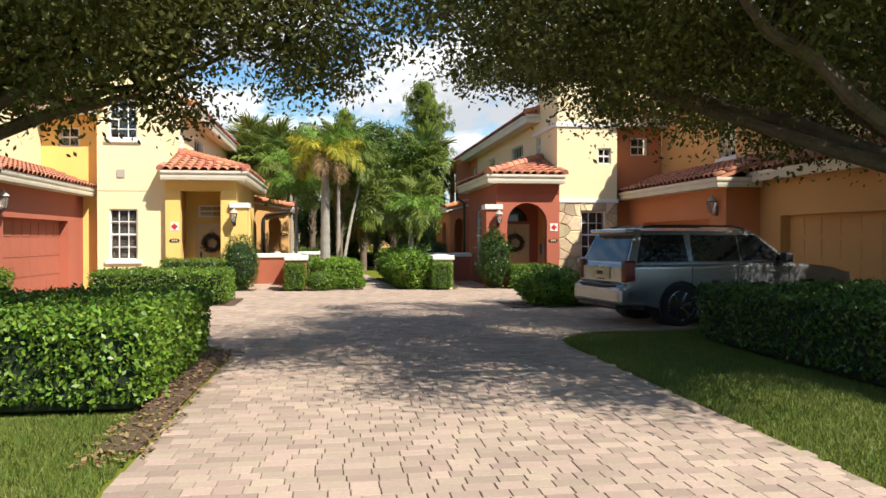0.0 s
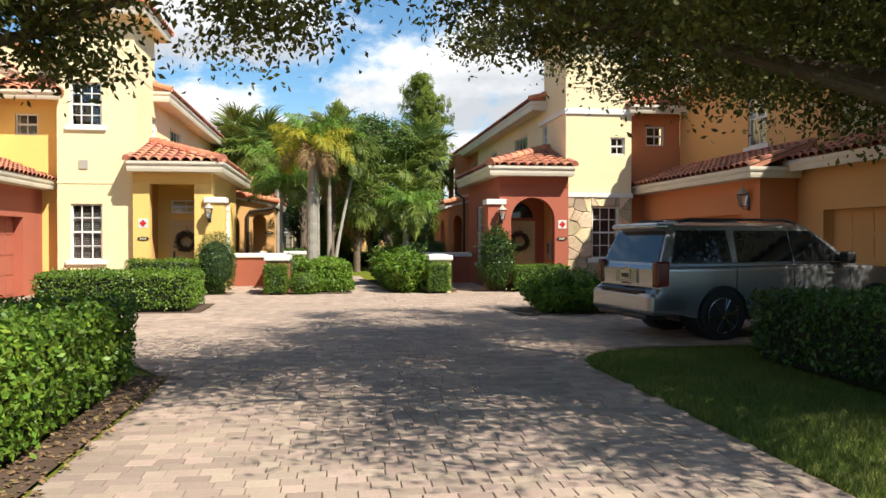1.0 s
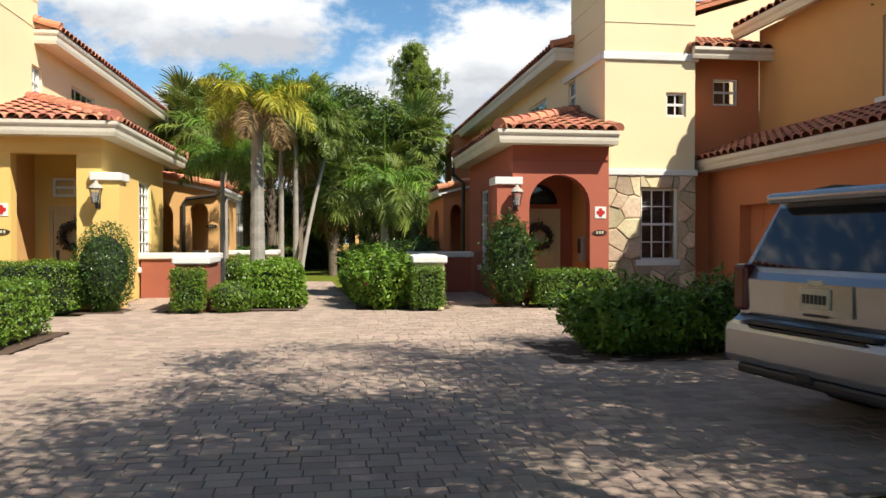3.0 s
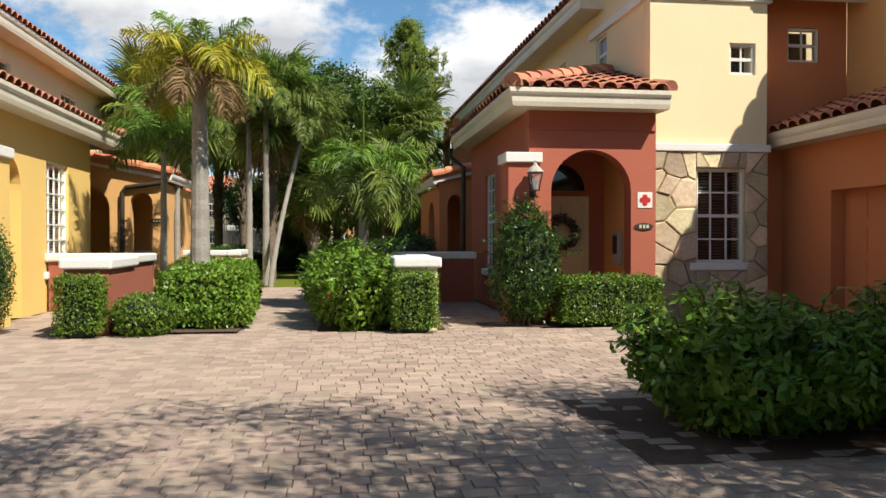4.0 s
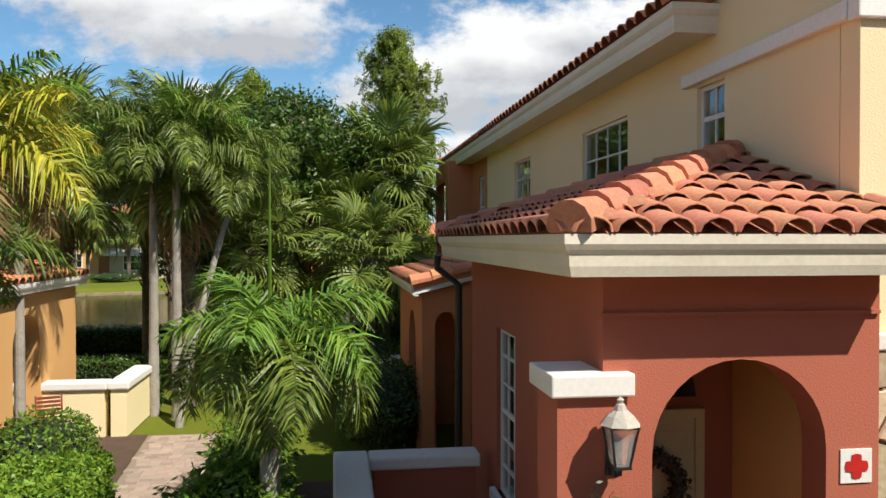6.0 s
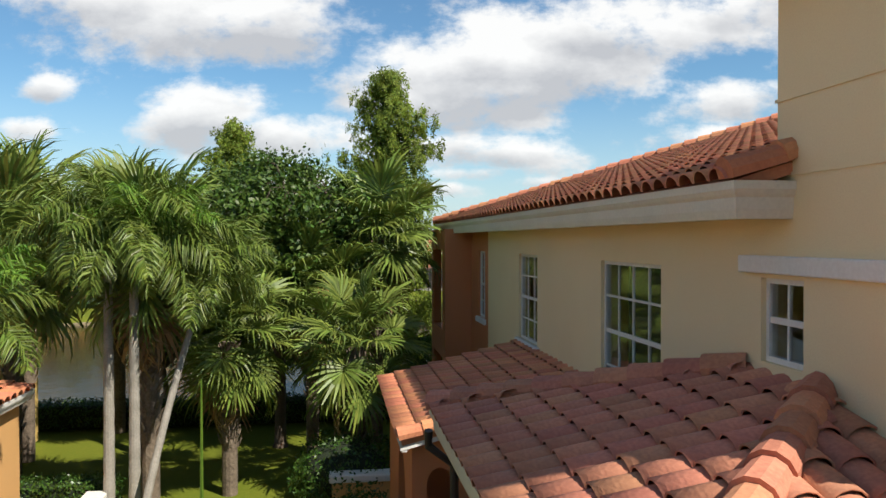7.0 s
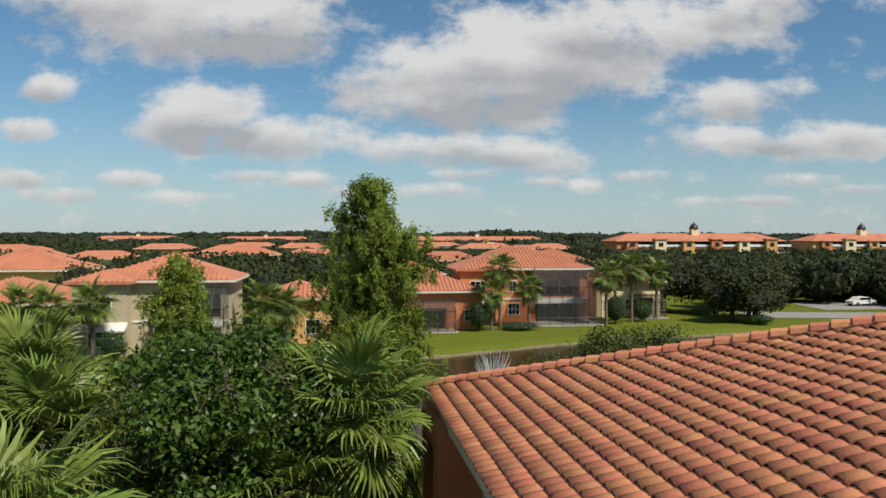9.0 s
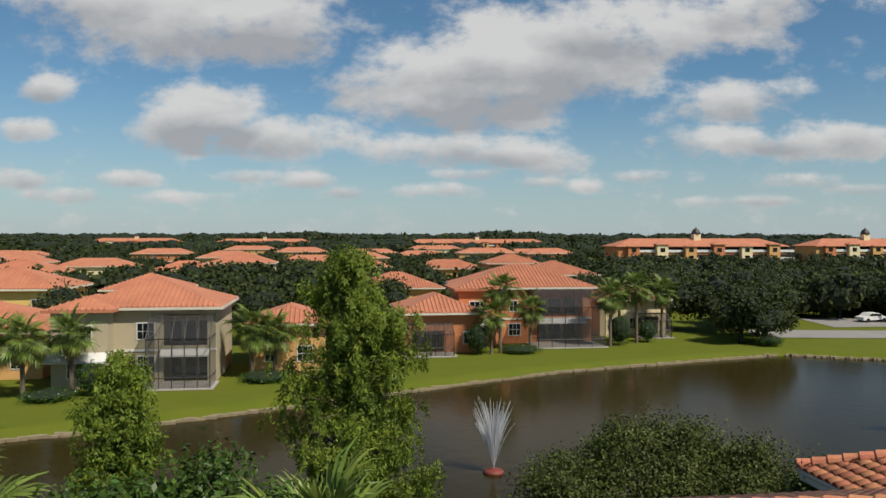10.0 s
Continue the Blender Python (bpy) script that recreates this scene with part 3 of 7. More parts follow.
def window(parent, w, h, nx, nz, m, sill=True, blinds=True, trim=False, depth=0.14):
    """A white barred window, its outer face at y = 0, its bottom middle at the origin, looking to -y; the frame carries panes."""
    key = (round(w, 2), round(h, 2), nx, nz, sill, blinds)
    if key not in WINDOWS:
        g = Geo()
        b = 0.05
        g.box(-w / 2, -w / 2 + b, 0.05, depth, 0, h).box(w / 2 - b, w / 2, 0.05, depth, 0, h)
        g.box(-w / 2 + b, w / 2 - b, 0.05, depth, 0, b).box(-w / 2 + b, w / 2 - b, 0.05, depth, h - b, h)
        for i in range(1, nx):
            x = -w / 2 + w * i / nx
            g.box(x - 0.014, x + 0.014, 0.066, 0.1, b, h - b)
        for j in range(1, nz):
            z = h * j / nz
            t = 0.028 if j * 2 == nz else 0.014
            g.box(-w / 2 + b, w / 2 - b, 0.062, 0.104, z - t, z + t)
        pane = Geo().box(-w / 2 / nx + 0.012, w / 2 / nx - 0.012, 0.08, 0.086, 0.012, h / nz - 0.012)
        s = Geo().box(-w / 2 - 0.14, w / 2 + 0.14, -0.07, 0.06, -0.14, -0.0, 0.02)
        # flat sheet behind the panes, the unlit room's darkness put into its colour
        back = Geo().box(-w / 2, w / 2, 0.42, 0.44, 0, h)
        bl = Geo()
        for k in range(int(h / 0.055)):
            z = h - 0.06 - k * 0.055
            bl.add([(-w / 2 + 0.06, 0.15, z), (w / 2 - 0.06, 0.15, z), (w / 2 - 0.06, 0.185, z + 0.03), (-w / 2 + 0.06, 0.185, z + 0.03)], [(0, 1, 2, 3)])
        WINDOWS[key] = (g.mesh("window", M["white"]), pane.mesh("pane", M["glass"]), s.mesh("sill", M["white"]), back.mesh("dark_backing", M["deep_shade"]), bl.mesh("blind", M["blind"]))
    fr, pa, si, ba, bl = WINDOWS[key]
    ob = part("window", fr, None, parent, "white barred window")
    ob.matrix_basis = m
    for i in range(nx):
        for j in range(nz):
            q = part("pane", pa, None, ob)
            q.visible_shadow = False
            q.matrix_basis = Matrix.Translation((-w / 2 + w * (i + 0.5) / nx, 0, h * j / nz))
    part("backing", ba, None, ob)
    if blinds:
        part("blind", bl, None, ob, "grey slatted blind")
    if sill:
        part("sill", si, None, ob, "white painted sill")
    if trim:
        part("lintel_band", Geo().box(-w / 2 - 0.28, w / 2 + 0.28, -0.09, 0.0, h + 0.06, h + 0.27, 0.02), M["white"], ob, "white band over the window")
    return ob


def wall_lantern(x, y, z, face=(0, -1), group="wall lanterns"):
    """A black coach lantern on a wall, its back plate at the origin, projecting along face."""
    ob = thing("wall_lantern", "weathered grey coach lantern with clear glass on a stucco wall", "wall lamp", group)
    m = pose(x, y, z, 0, 0, math.degrees(math.atan2(face[1], face[0])) + 90)
    ob.matrix_basis = m
    part("back_plate", Geo().box(-0.055, 0.055, -0.025, 0.0, -0.32, -0.02, 0.012), M["black"], ob)
    part("arm", Geo().tube([(0, -0.01, -0.22), (0, -0.1, -0.3), (0, -0.17, -0.27), (0, -0.17, -0.2)], 0.014, 8), M["black"], ob)
    c = Geo()
    lo, hi, z0, z1 = 0.055, 0.1, -0.2, 0.08
    for sx, sy in ((-1, -1), (1, -1), (1, 1), (-1, 1)):
        c.tube([(sx * lo, -0.17 + sy * lo, z0), (sx * hi, -0.17 + sy * hi, z1)], 0.008, 6)
    c.box(-0.065, 0.065, -0.235, -0.105, z0 - 0.02, z0).box(-0.11, 0.11, -0.28, -0.06, z1, z1 + 0.015)
    part("cage", c, M["black"], ob)
    gl = Geo().add([(sx * (lo if k == 0 else hi) * 0.93, -0.17 + sy * (lo if k == 0 else hi) * 0.93, (z0, z1)[k]) for k in (0, 1) for sx, sy in ((-1, -1), (1, -1), (1, 1), (-1, 1))],
                   [(0, 1, 5, 4), (1, 2, 6, 5), (2, 3, 7, 6), (3, 0, 4, 7)])
    part("glass", gl, M["lamp_glass"], ob)
    part("cap", Geo().lathe([(0.15, 0.095), (0.1, 0.16), (0.05, 0.2), (0.035, 0.24), (0.02, 0.25), (0.028, 0.275), (0.0, 0.3)], (0, -0.17, 0), 8), M["concrete"], ob, "faded grey metal cap")
    return ob


def round_sign(x, y, z, w=0.27):
    ob = thing("fire_sign", "small white square sign with a red cross-shaped badge", "sign", "fire signs")
    ob.matrix_basis = pose(x, y, z)
    part("plate", Geo().box(-w / 2, w / 2, -0.012, 0.0, -w / 2, w / 2, 0.003), M["white"], ob)
    g = Geo()
    r = w * 0.36
    pts = []
    for k in range(4):
        c = k * math.pi / 2
        for da, rr in ((-0.42, 1), (0, 1.02), (0.42, 1), (math.pi / 4, 0.62)):
            pts.append((r * rr * math.cos(c + da), r * rr * math.sin(c + da)))
    g.prism(pts, "y", -0.02, -0.013)
    part("badge", g, M["red"], ob)
    return ob


def oval_plaque(x, y, z):
    ob = thing("plaque", "small bronze oval number plaque with plain bars", "plaque", "number plaques")
    ob.matrix_basis = pose(x, y, z)
    el = [(0.17 * math.cos(2 * math.pi * k / 24), 0.06 * math.sin(2 * math.pi * k / 24)) for k in range(24)]
    part("plate", Geo().prism(el, "y", -0.02, 0.0), M["bronze"], ob)
    b = Geo()
    for k in range(3):
        b.box(-0.085 + k * 0.065, -0.045 + k * 0.065, -0.026, -0.02, -0.03, 0.03)
    part("bars", b, M["plate"], ob)
    return ob


def panel_door(parent, x, y, z0, w, h, mat="door"):
    g = Geo().box(-w / 2, w / 2, 0, 0.05, 0, h)
    ob = part("door", g, M[mat], parent, "cream painted front door")
    ob.matrix_basis = pose(x, y, z0)
    pn = Geo()
    for zz0, zz1 in ((0.12, 0.7), (0.85, 1.35), (1.45, h - 0.12)):
        for s in (-1, 1):
            pn.box(s * w * 0.24 - w * 0.16, s * w * 0.24 + w * 0.16, -0.014, 0.0, zz0, zz1, 0.01)
    part("panels", pn, M[mat], ob)
    part("handle", Geo().tube([(-w * 0.4, -0.05, 0.92), (-w * 0.4, -0.06, 1.12)], 0.014, 8).box(-w * 0.4 - 0.03, -w * 0.4 + 0.03, -0.05, 0.0, 0.88, 1.18).tube([(-w * 0.4, -0.03, 1.33), (-w * 0.4, 0.0, 1.33)], 0.03, 10), M["bronze"], ob, "dark bronze door handle")
    fr = Geo().box(-w / 2 - 0.09, -w / 2, -0.03, 0.08, 0, h + 0.09).box(w / 2, w / 2 + 0.09, -0.03, 0.08, 0, h + 0.09).box(-w / 2, w / 2, -0.03, 0.08, h, h + 0.09)
    part("frame", fr, M[mat], ob)
    return ob


def wreath(x, y, z, r=0.26, seed=3):
    rng = np.random.default_rng(seed)
    n = 900
    a, b = rng.random(n) * 2 * math.pi, rng.random(n) * 2 * math.pi
    rr = 0.075 + rng.normal(0, 0.012, n)
    P = np.stack([(r + rr * np.cos(b)) * np.cos(a), rr * np.sin(b) - 0.08, (r + rr * np.cos(b)) * np.sin(a)], 1)
    N = np.stack([np.cos(b) * np.cos(a), np.sin(b), np.cos(b) * np.sin(a)], 1)
    ob = thing("wreath", "dark twig door wreath with a few faded blooms", "wreath", "door wreaths")
    ob.matrix_basis = pose(x, y, z)
    part("wreath_greenery", leaf_mesh("wreath_greenery", P, N, 0.06, M["wreath"], rng=rng), None, ob)
    ring = [(r * math.cos(2 * math.pi * k / 20), -0.08, r * math.sin(2 * math.pi * k / 20)) for k in range(21)]
    part("ring", Geo().tube(ring, 0.045, 8), M["bark"], ob)
    part("hook", Geo().tube([(0, -0.03, r), (0, -0.03, r + 0.24)], 0.006, 6), M["black"], ob)
    return ob


def garage_door(parent, x, y0, y1, h, face, mat):
    """A panelled overhead door in the plane x, from y0 to y1; face is the side it looks to."""
    ob = part("garage_door", wall_x(x, x + 0.05 * -face, y0, y1, 0, h), M[mat], parent, "panelled overhead garage door")
    g = Geo()
    rows, cols = 4, 8
    for r in range(rows):
        for c in range(cols):
            a, b = y0 + (y1 - y0) * (c + 0.08) / cols, y0 + (y1 - y0) * (c + 0.92) / cols
            g.box(x, x + 0.012 * face, a, b, h * (r + 0.12) / rows, h * (r + 0.88) / rows)
    part("door_panels", g, M[mat], ob)
    return ob


def townhouse(side):
    """side 1: the house with the stone bay and red porch; side -1: its mirrored twin in yellow."""
    R = side > 0

    def X(x):
        return x if R else 2 * AXIS - x

    house = thing("townhouse", "two-storey cream stucco townhouse with a red tiled porch and stone bay" if R else "two-storey pale yellow stucco townhouse with a golden tiled porch", "house", "townhouses", "structure")
    tilem = "tile_pink"
    wallc = "cream" if R else "pale"
    porchc = "terra" if R else "ochre"

    def bx(name, mat, x0, x1, y0, y1, z0, z1, label="", bev=0.0, parent=None):
        return part(name, Geo().box(X(x0), X(x1), y0, y1, z0, z1, bev), M[mat], parent or house, label)

    def holes(hs):
        return [(min(X(a), X(b)), max(X(a), X(b)), c, d) for a, b, c, d in hs]

    WX = 8.2       # side wall of the main house along the walkway
    TX = 8.2       # tower corner
    TY = 24.22     # front of the tower
    # tower
    front_holes = [(9.08, 9.98, 1.0, 2.68), (9.7, 10.2, 4.38, 4.95)] if R else [(9.15, 10.05, 1.0, 2.68), (9.15, 10.05, 5.0, 6.3)]
    x0, x1 = sorted((X(TX), X(10.42)))
    part("tower_wall", wall_y(TY, TY + 0.25, x0, x1, 0, 8.25, holes(front_holes)), M[wallc], house)
    bx("tower_side", wallc, TX, TX + 0.2, TY + 0.25, 26.65, 6.3, 8.25)
    bx("tower_back", wallc, TX, 10.42, 26.65, 26.85, 6.3, 8.25)
    bx("tower_side", wallc, 10.22, 10.42, TY + 0.25, 26.3, 3.0, 8.25)
    if R:
        bx("tower_band", "white", WX - 0.05, 10.5, TY - 0.05, TY + 0.1, 5.68, 5.86, "white band round the tower", 0.015)
        bx("tower_band", "white", WX - 0.07, WX + 0.1, TY + 0.1, 27.4, 5.7, 5.86, "white band round the tower", 0.015)
    for z in (6.55, 7.2):
        bx("tower_groove", wallc, TX - 0.014, 10.43, TY - 0.014, 26.87, z, z + 0.03)
    for i in range(len(front_holes)):
        a, b, c, d = front_holes[i]
        big = d - c > 1
        window(house, b - a, d - c, 3 if big else 2, 4 if big else 2, pose(X((a + b) / 2), TY, c), sill=big, blinds=big and i == 0)
    # tower roof
    e = 0.45
    tx0, tx1, ty0, ty1, tz = TX - e, 10.42 + e, TY - e, 26.85 + e, 8.52
    mid = ((tx0 + tx1) / 2, (ty0 + ty1) / 2, tz + 0.62)
    bx("tower_soffit", wallc, tx0 + 0.05, tx1 - 0.05, ty0 + 0.05, ty1 - 0.05, 8.25, 8.37)
    cs = [(X(tx0), ty0, tz), (X(tx1), ty0, tz), (X(tx1), ty1, tz), (X(tx0), ty1, tz)]
    for i in range(4):
        roof_face(house, [cs[i], cs[(i + 1) % 4], (X(mid[0]), mid[1], mid[2])], "tile", lambda a, b: True, pieces=60)
        cap_row(house, cs[i], (X(mid[0]), mid[1], mid[2] + 0.05), "tile")
    rim = [(X(tx0 + 0.06), ty1 - 0.06, tz), (X(tx0 + 0.06), ty0 + 0.06, tz), (X(tx1 - 0.06), ty0 + 0.06, tz), (X(tx1 - 0.06), ty1 - 0.06, tz)]
    gutter_run(house, rim if R else rim[::-1], "gutter", 0.24, 0.07)
    if R:
        bx("belt_course", "white", 8.1, 10.46, TY - 0.09, TY - 0.002, 2.98, 3.12, "white belt course over the stone", 0.015)
    else:
        bx("belt_groove", wallc, TX, 10.42, TY - 0.015, TY - 0.002, 3.28, 3.33)
        bx("vent_plate", "concrete", 9.55, 9.8, TY - 0.03, TY - 0.002, 3.72, 3.98, "small grey green vent plate")
    # the return beside the tower
    retc = "rust" if R else "ochre"
    hs = [(11.1, 11.75, 4.75, 5.4)]
    x0, x1 = sorted((X(10.42), X(12.3)))
    part("return_wall", wall_y(TY + 0.45, TY + 0.7, x0, x1, 0, 6.0, holes(hs)), M[retc], house)
    window(house, 0.65, 0.65, 2, 2, pose(X(11.42), TY + 0.45, 4.75), sill=False, blinds=False)
    roof_face(house, [(X(10.2), TY - 0.1, 6.0), (X(12.6), TY - 0.1, 6.0), (X(12.6), TY + 3, 7.0), (X(10.2), TY + 3, 7.0)], tilem, lambda a, b: False)
    gutter_run(house, [(X(10.3), TY - 0.12, 6.0), (X(12.6), TY - 0.12, 6.0)] if R else [(X(12.6), TY - 0.12, 6.0), (X(10.3), TY - 0.12, 6.0)])
    # main wall along the walkway
    mw = [(26.45, 27.1, 4.9, 5.66), (29.3, 31.4, 3.7, 5.7), (35.0, 36.5, 3.95, 5.7), (40.2, 41.1, 3.95, 5.7)]
    part("side_wall", wall_x(X(WX), X(WX + 0.25), TY + 0.26, 39.8, 0, 6.3, mw[:3]), M[wallc], house)
    part("side_wall", wall_x(X(WX), X(WX + 0.25), 39.8, 45.0, 0, 6.3, mw[3:]), M["rust" if R else "ochre"], house)
    face = 90 if not R else -90
    for i, (a, b, c, d) in enumerate(mw):
        window(house, b - a, d - c, (2, 4, 3, 2)[i], (2, 4, 4, 4)[i], pose(X(WX), (a + b) / 2, c, 0, 0, face), sill=i > 0, blinds=False, trim=False)
    # far loggia, projecting
    lx0 = 7.45
    x0, x1 = sorted((X(lx0), X(WX)))
    part("loggia_wall", wall_y(42.2, 42.45, x0, x1, 0, 6.3, []), M["rust" if R else "ochre"], house)
    part("loggia_side", wall_x(X(lx0), X(lx0 + 0.25), 42.45, 45.2, 0, 6.3, [(42.8, 44.8, 0.2, 2.6), (42.8, 44.8, 3.4, 5.7)]), M["rust" if R else "ochre"], house)
    bx("loggia_floor", "rust", lx0 + 0.25, WX, 42.45, 45.0, 2.7, 2.95)
    # main hip roof
    ex, ey0, ey1, ez, s = 7.66, 26.62, 45.8, 6.5, 0.315
    far_x = 24.0
    rx = (ex + far_x) / 2
    rise = (rx - ex) * s
    ry1 = ey1 - (rx - ex)
    A, B, C = (X(ex), ey0, ez), (X(ex), ey1, ez), (X(far_x), ey1, ez)
    top = (X(rx), ry1, ez + rise)
    top0 = (X(rx), ey0, ez + rise)
    roof_face(house, [A, B, top, top0], tilem if not R else "tile", lambda a, b: R and 28 < b < 36 and a < 10.5, pieces=300)
    roof_face(house, [B, C, top], "tile", lambda a, b: False)
    roof_face(house, [C, (X(far_x), ey0, ez), top0, top], "tile", lambda a, b: False)
    part("gable_wall", Geo().prism([(X(WX + 0.3), 5.0), (X(far_x - 0.6), 5.0), (X(far_x - 0.6), 6.4), (X(rx), ez + rise - 0.2), (X(WX + 0.3), 6.5)], "y", ey0 + 0.1, ey0 + 0.3), M[wallc], house)
    cap_row(house, (X(ex - 0.04), ey0 + 0.05, ez + 0.05), (X(WX + 0.4), ey0 + 0.05, ez + 0.05 + (WX + 0.4 - ex) * s), "tile", 0.13, "rake_tiles")
    cap_row(house, (X(ex), ey1, ez + 0.06), (top[0], top[1], top[2] + 0.06), "tile", 0.17)
    cap_row(house, (X(far_x), ey1, ez + 0.06), (top[0], top[1], top[2] + 0.06), "tile", 0.17)
    cap_row(house, (top0[0], top0[1], top0[2] + 0.06), (top[0], top[1], top[2] + 0.06), "tile", 0.17)
    g = [(X(far_x - 0.06), ey1 - 0.06, ez), (X(ex + 0.06), ey1 - 0.06, ez), (X(ex + 0.06), ey0 + 0.02, ez), (X(WX), ey0 + 0.02, ez)]
    gutter_run(house, g[:3] + g[3:] if not R else g, "gutter", 0.32, 0.08) if R else gutter_run(house, g[::-1], "gutter", 0.32, 0.08)
    bx("soffit", "gutter", ex + 0.1, WX, ey0 + 0.05, ey1 - 0.1, ez - 0.3, ez - 0.24)
    # wing towards the lake
    roof_face(house, [(X(18.2), 42.0, 6.5), (X(18.2), 48.0, 6.5), (X(22.4), 45.0, 7.8), (X(22.4), 42.0, 7.8)], "tile", lambda a, b: False)
    roof_face(house, [(X(18.2), 48.0, 6.5), (X(27.0), 48.0, 6.5), (X(22.4), 45.0, 7.8)], "tile", lambda a, b: False)
    cap_row(house, (X(18.2), 48.0, 6.56), (X(22.4), 45.0, 7.86), "tile", 0.17)
    run = [(X(27.0), 47.95, 6.5), (X(18.25), 47.95, 6.5), (X(18.25), 45.2, 6.5)]
    gutter_run(house, run if R else run[::-1], "white", 0.3, 0.08)
    bx("wing_wall", wallc, 18.8, 26.4, 45.0, 47.4, 0, 6.3)
    bx("north_wall", wallc, WX + 0.25, far_x - 0.6, 44.75, 45.0, 0, 6.3)
    bx("east_wall", wallc, far_x - 0.85, far_x - 0.6, 25.4, 44.75, 0, 6.3)
    # porch
    PX, PY = 5.95, 24.0
    pz = 3.62
    if R:
        px = arch_poly(PX, 8.22, 0, pz, 6.34, 7.77, 2.25, 2.96)
        part("porch_front", Geo().prism(px, "y", PY, PY + 0.32), M[porchc], house)
    else:
        x0, x1 = sorted((X(PX), X(8.22)))
        part("porch_front", wall_y(PY, PY + 0.32, x0, x1, 0, pz, holes([(6.45, 7.75, 0, 3.28)])), M[porchc], house)
    if R:
        part("porch_side", wall_x(X(PX), X(PX + 0.28), PY + 0.32, 29.6, 0, pz, [(26.85, 27.85, 0.78, 2.8)]), M[porchc], house)
        window(house, 1.0, 2.02, 3, 6, pose(X(PX), 27.35, 0.78, 0, 0, face), sill=True, blinds=False)
    else:
        # an arched niche, then a tall window with its blind half down
        part("porch_side", Geo().prism(arch_poly(PY + 0.32, 26.4, 0, pz, 24.95, 25.95, 2.3, 2.86), "x", X(PX), X(PX + 0.28)), M[porchc], house)
        bx("niche_back", porchc, PX + 0.29, PX + 0.36, 24.6, 25.58, 0, 3.0)
        part("porch_side", wall_x(X(PX), X(PX + 0.28), 26.4, 30.0, 0, pz, [(27.2, 28.5, 0.78, 2.95)]), M[porchc], house)
        window(house, 1.3, 2.17, 4, 7, pose(X(PX), 27.85, 0.78, 0, 0, face), sill=True, blinds=True)
    bx("porch_back", "terra" if R else "ochre", PX + 0.28, WX, 29.35, 29.6, 0, pz)
    bx("porch_end", porchc, PX + 0.28, 8.19, 25.6, 25.8, 0, pz)
    bx("porch_inner", "orange", 7.85, 8.19, PY + 0.33, 25.6, 0, pz)
    bx("porch_ceiling", wallc, PX + 0.05, WX, PY + 0.05, 29.5, pz, pz + 0.08)
    bx("porch_band", porchc, PX - 0.03, 8.21, PY - 0.03, PY, 3.3, 3.33)
    dx = X(6.95)
    panel_door(house, dx, 25.54, 0.05, 0.95, 2.1)
    if R:
        fan = [(0.5 * math.cos(math.pi * k / 12), 2.35 + 0.5 * math.sin(math.pi * k / 12)) for k in range(13)]
        part("fanlight", Geo().prism([(dx + a, b) for a, b in fan], "y", 25.56, 25.59), M["car_glass"], house, "dark half-round fanlight")
    else:
        window(house, 0.9, 0.42, 2, 2, pose(dx, 25.4, 2.45), sill=False, blinds=False)
    # pilaster with its white cap
    bx("pilaster", porchc, 5.58, 6.12, 23.94, 24.5, 0, 2.72)
    bx("pilaster_cap", "white", 5.52, 6.16, 23.88, 24.55, 2.72, 2.89, "white painted cap", 0.015)
    # porch roof, hipped
    gx, gy, gz = 5.56, 23.58, 3.92
    ap = (X(WX), gy + (WX - gx), gz + (WX - gx) * 0.31)
    gb = 30.0 if R else 31.3
    back = (X(WX), gb - (WX - gx), ap[2])
    roof_face(house, [(X(gx), gy, gz), (X(gx), gb, gz), back, ap], tilem, lambda a, b: True, pieces=160)
    roof_face(house, [(X(gx), gb, gz), (X(WX), gb, gz), back], tilem, lambda a, b: True, pieces=40)
    cap_row(house, (X(gx), gb, gz + 0.05), (back[0], back[1], back[2] + 0.06), tilem, 0.15)
    roof_face(house, [(X(gx), gy, gz), (X(8.3), gy, gz), (X(8.3), gy + 0.65, gz + 0.2), ap], tilem, lambda a, b: True, pieces=120)
    cap_row(house, (X(gx), gy, gz + 0.05), (ap[0], ap[1], ap[2] + 0.06), tilem, 0.16)
    cap_row(house, (X(8.3), gy, gz + 0.04), (X(8.3), gy + 0.65, gz + 0.23), tilem, 0.12)
    part("porch_gable", Geo().box(X(8.22), X(8.3), gy + 0.08, PY + 0.3, pz, gz + 0.12), M["gutter"], house)
    run = [(X(WX), gb - 0.05, gz), (X(gx + 0.05), gb - 0.05, gz), (X(gx + 0.05), gy + 0.05, gz), (X(8.3), gy + 0.05, gz)]
    gutter_run(house, run if R else run[::-1], "gutter", 0.30, 0.1)
    bx("porch_soffit", "gutter", gx + 0.1, PX, gy + 0.1, gb - 0.1, pz, pz + 0.05)
    bx("porch_soffit", "gutter", PX, 8.25, gy + 0.1, PY, pz, pz + 0.05)
    # lower roof and arch of the second entrance
    ly0, ly1, lx = 31.9, 36.6, 5.3 if R else 4.5
    wc = lx + 0.18      # corner of its walls
    arcol = "rust" if R else "orange"
    slope = (3.8 - 3.1) / (WX - lx)
    roof_face(house, [(X(lx), ly0 - 0.15, 3.1), (X(lx), ly1, 3.1), (X(WX), ly1, 3.8), (X(WX), ly0 - 0.15, 3.8)], "tile", lambda a, b: R, pieces=150)
    cap_row(house, (X(lx - 0.03), ly0 - 0.12, 3.13), (X(WX), ly0 - 0.12, 3.83), "tile", 0.12, "rake_tiles")
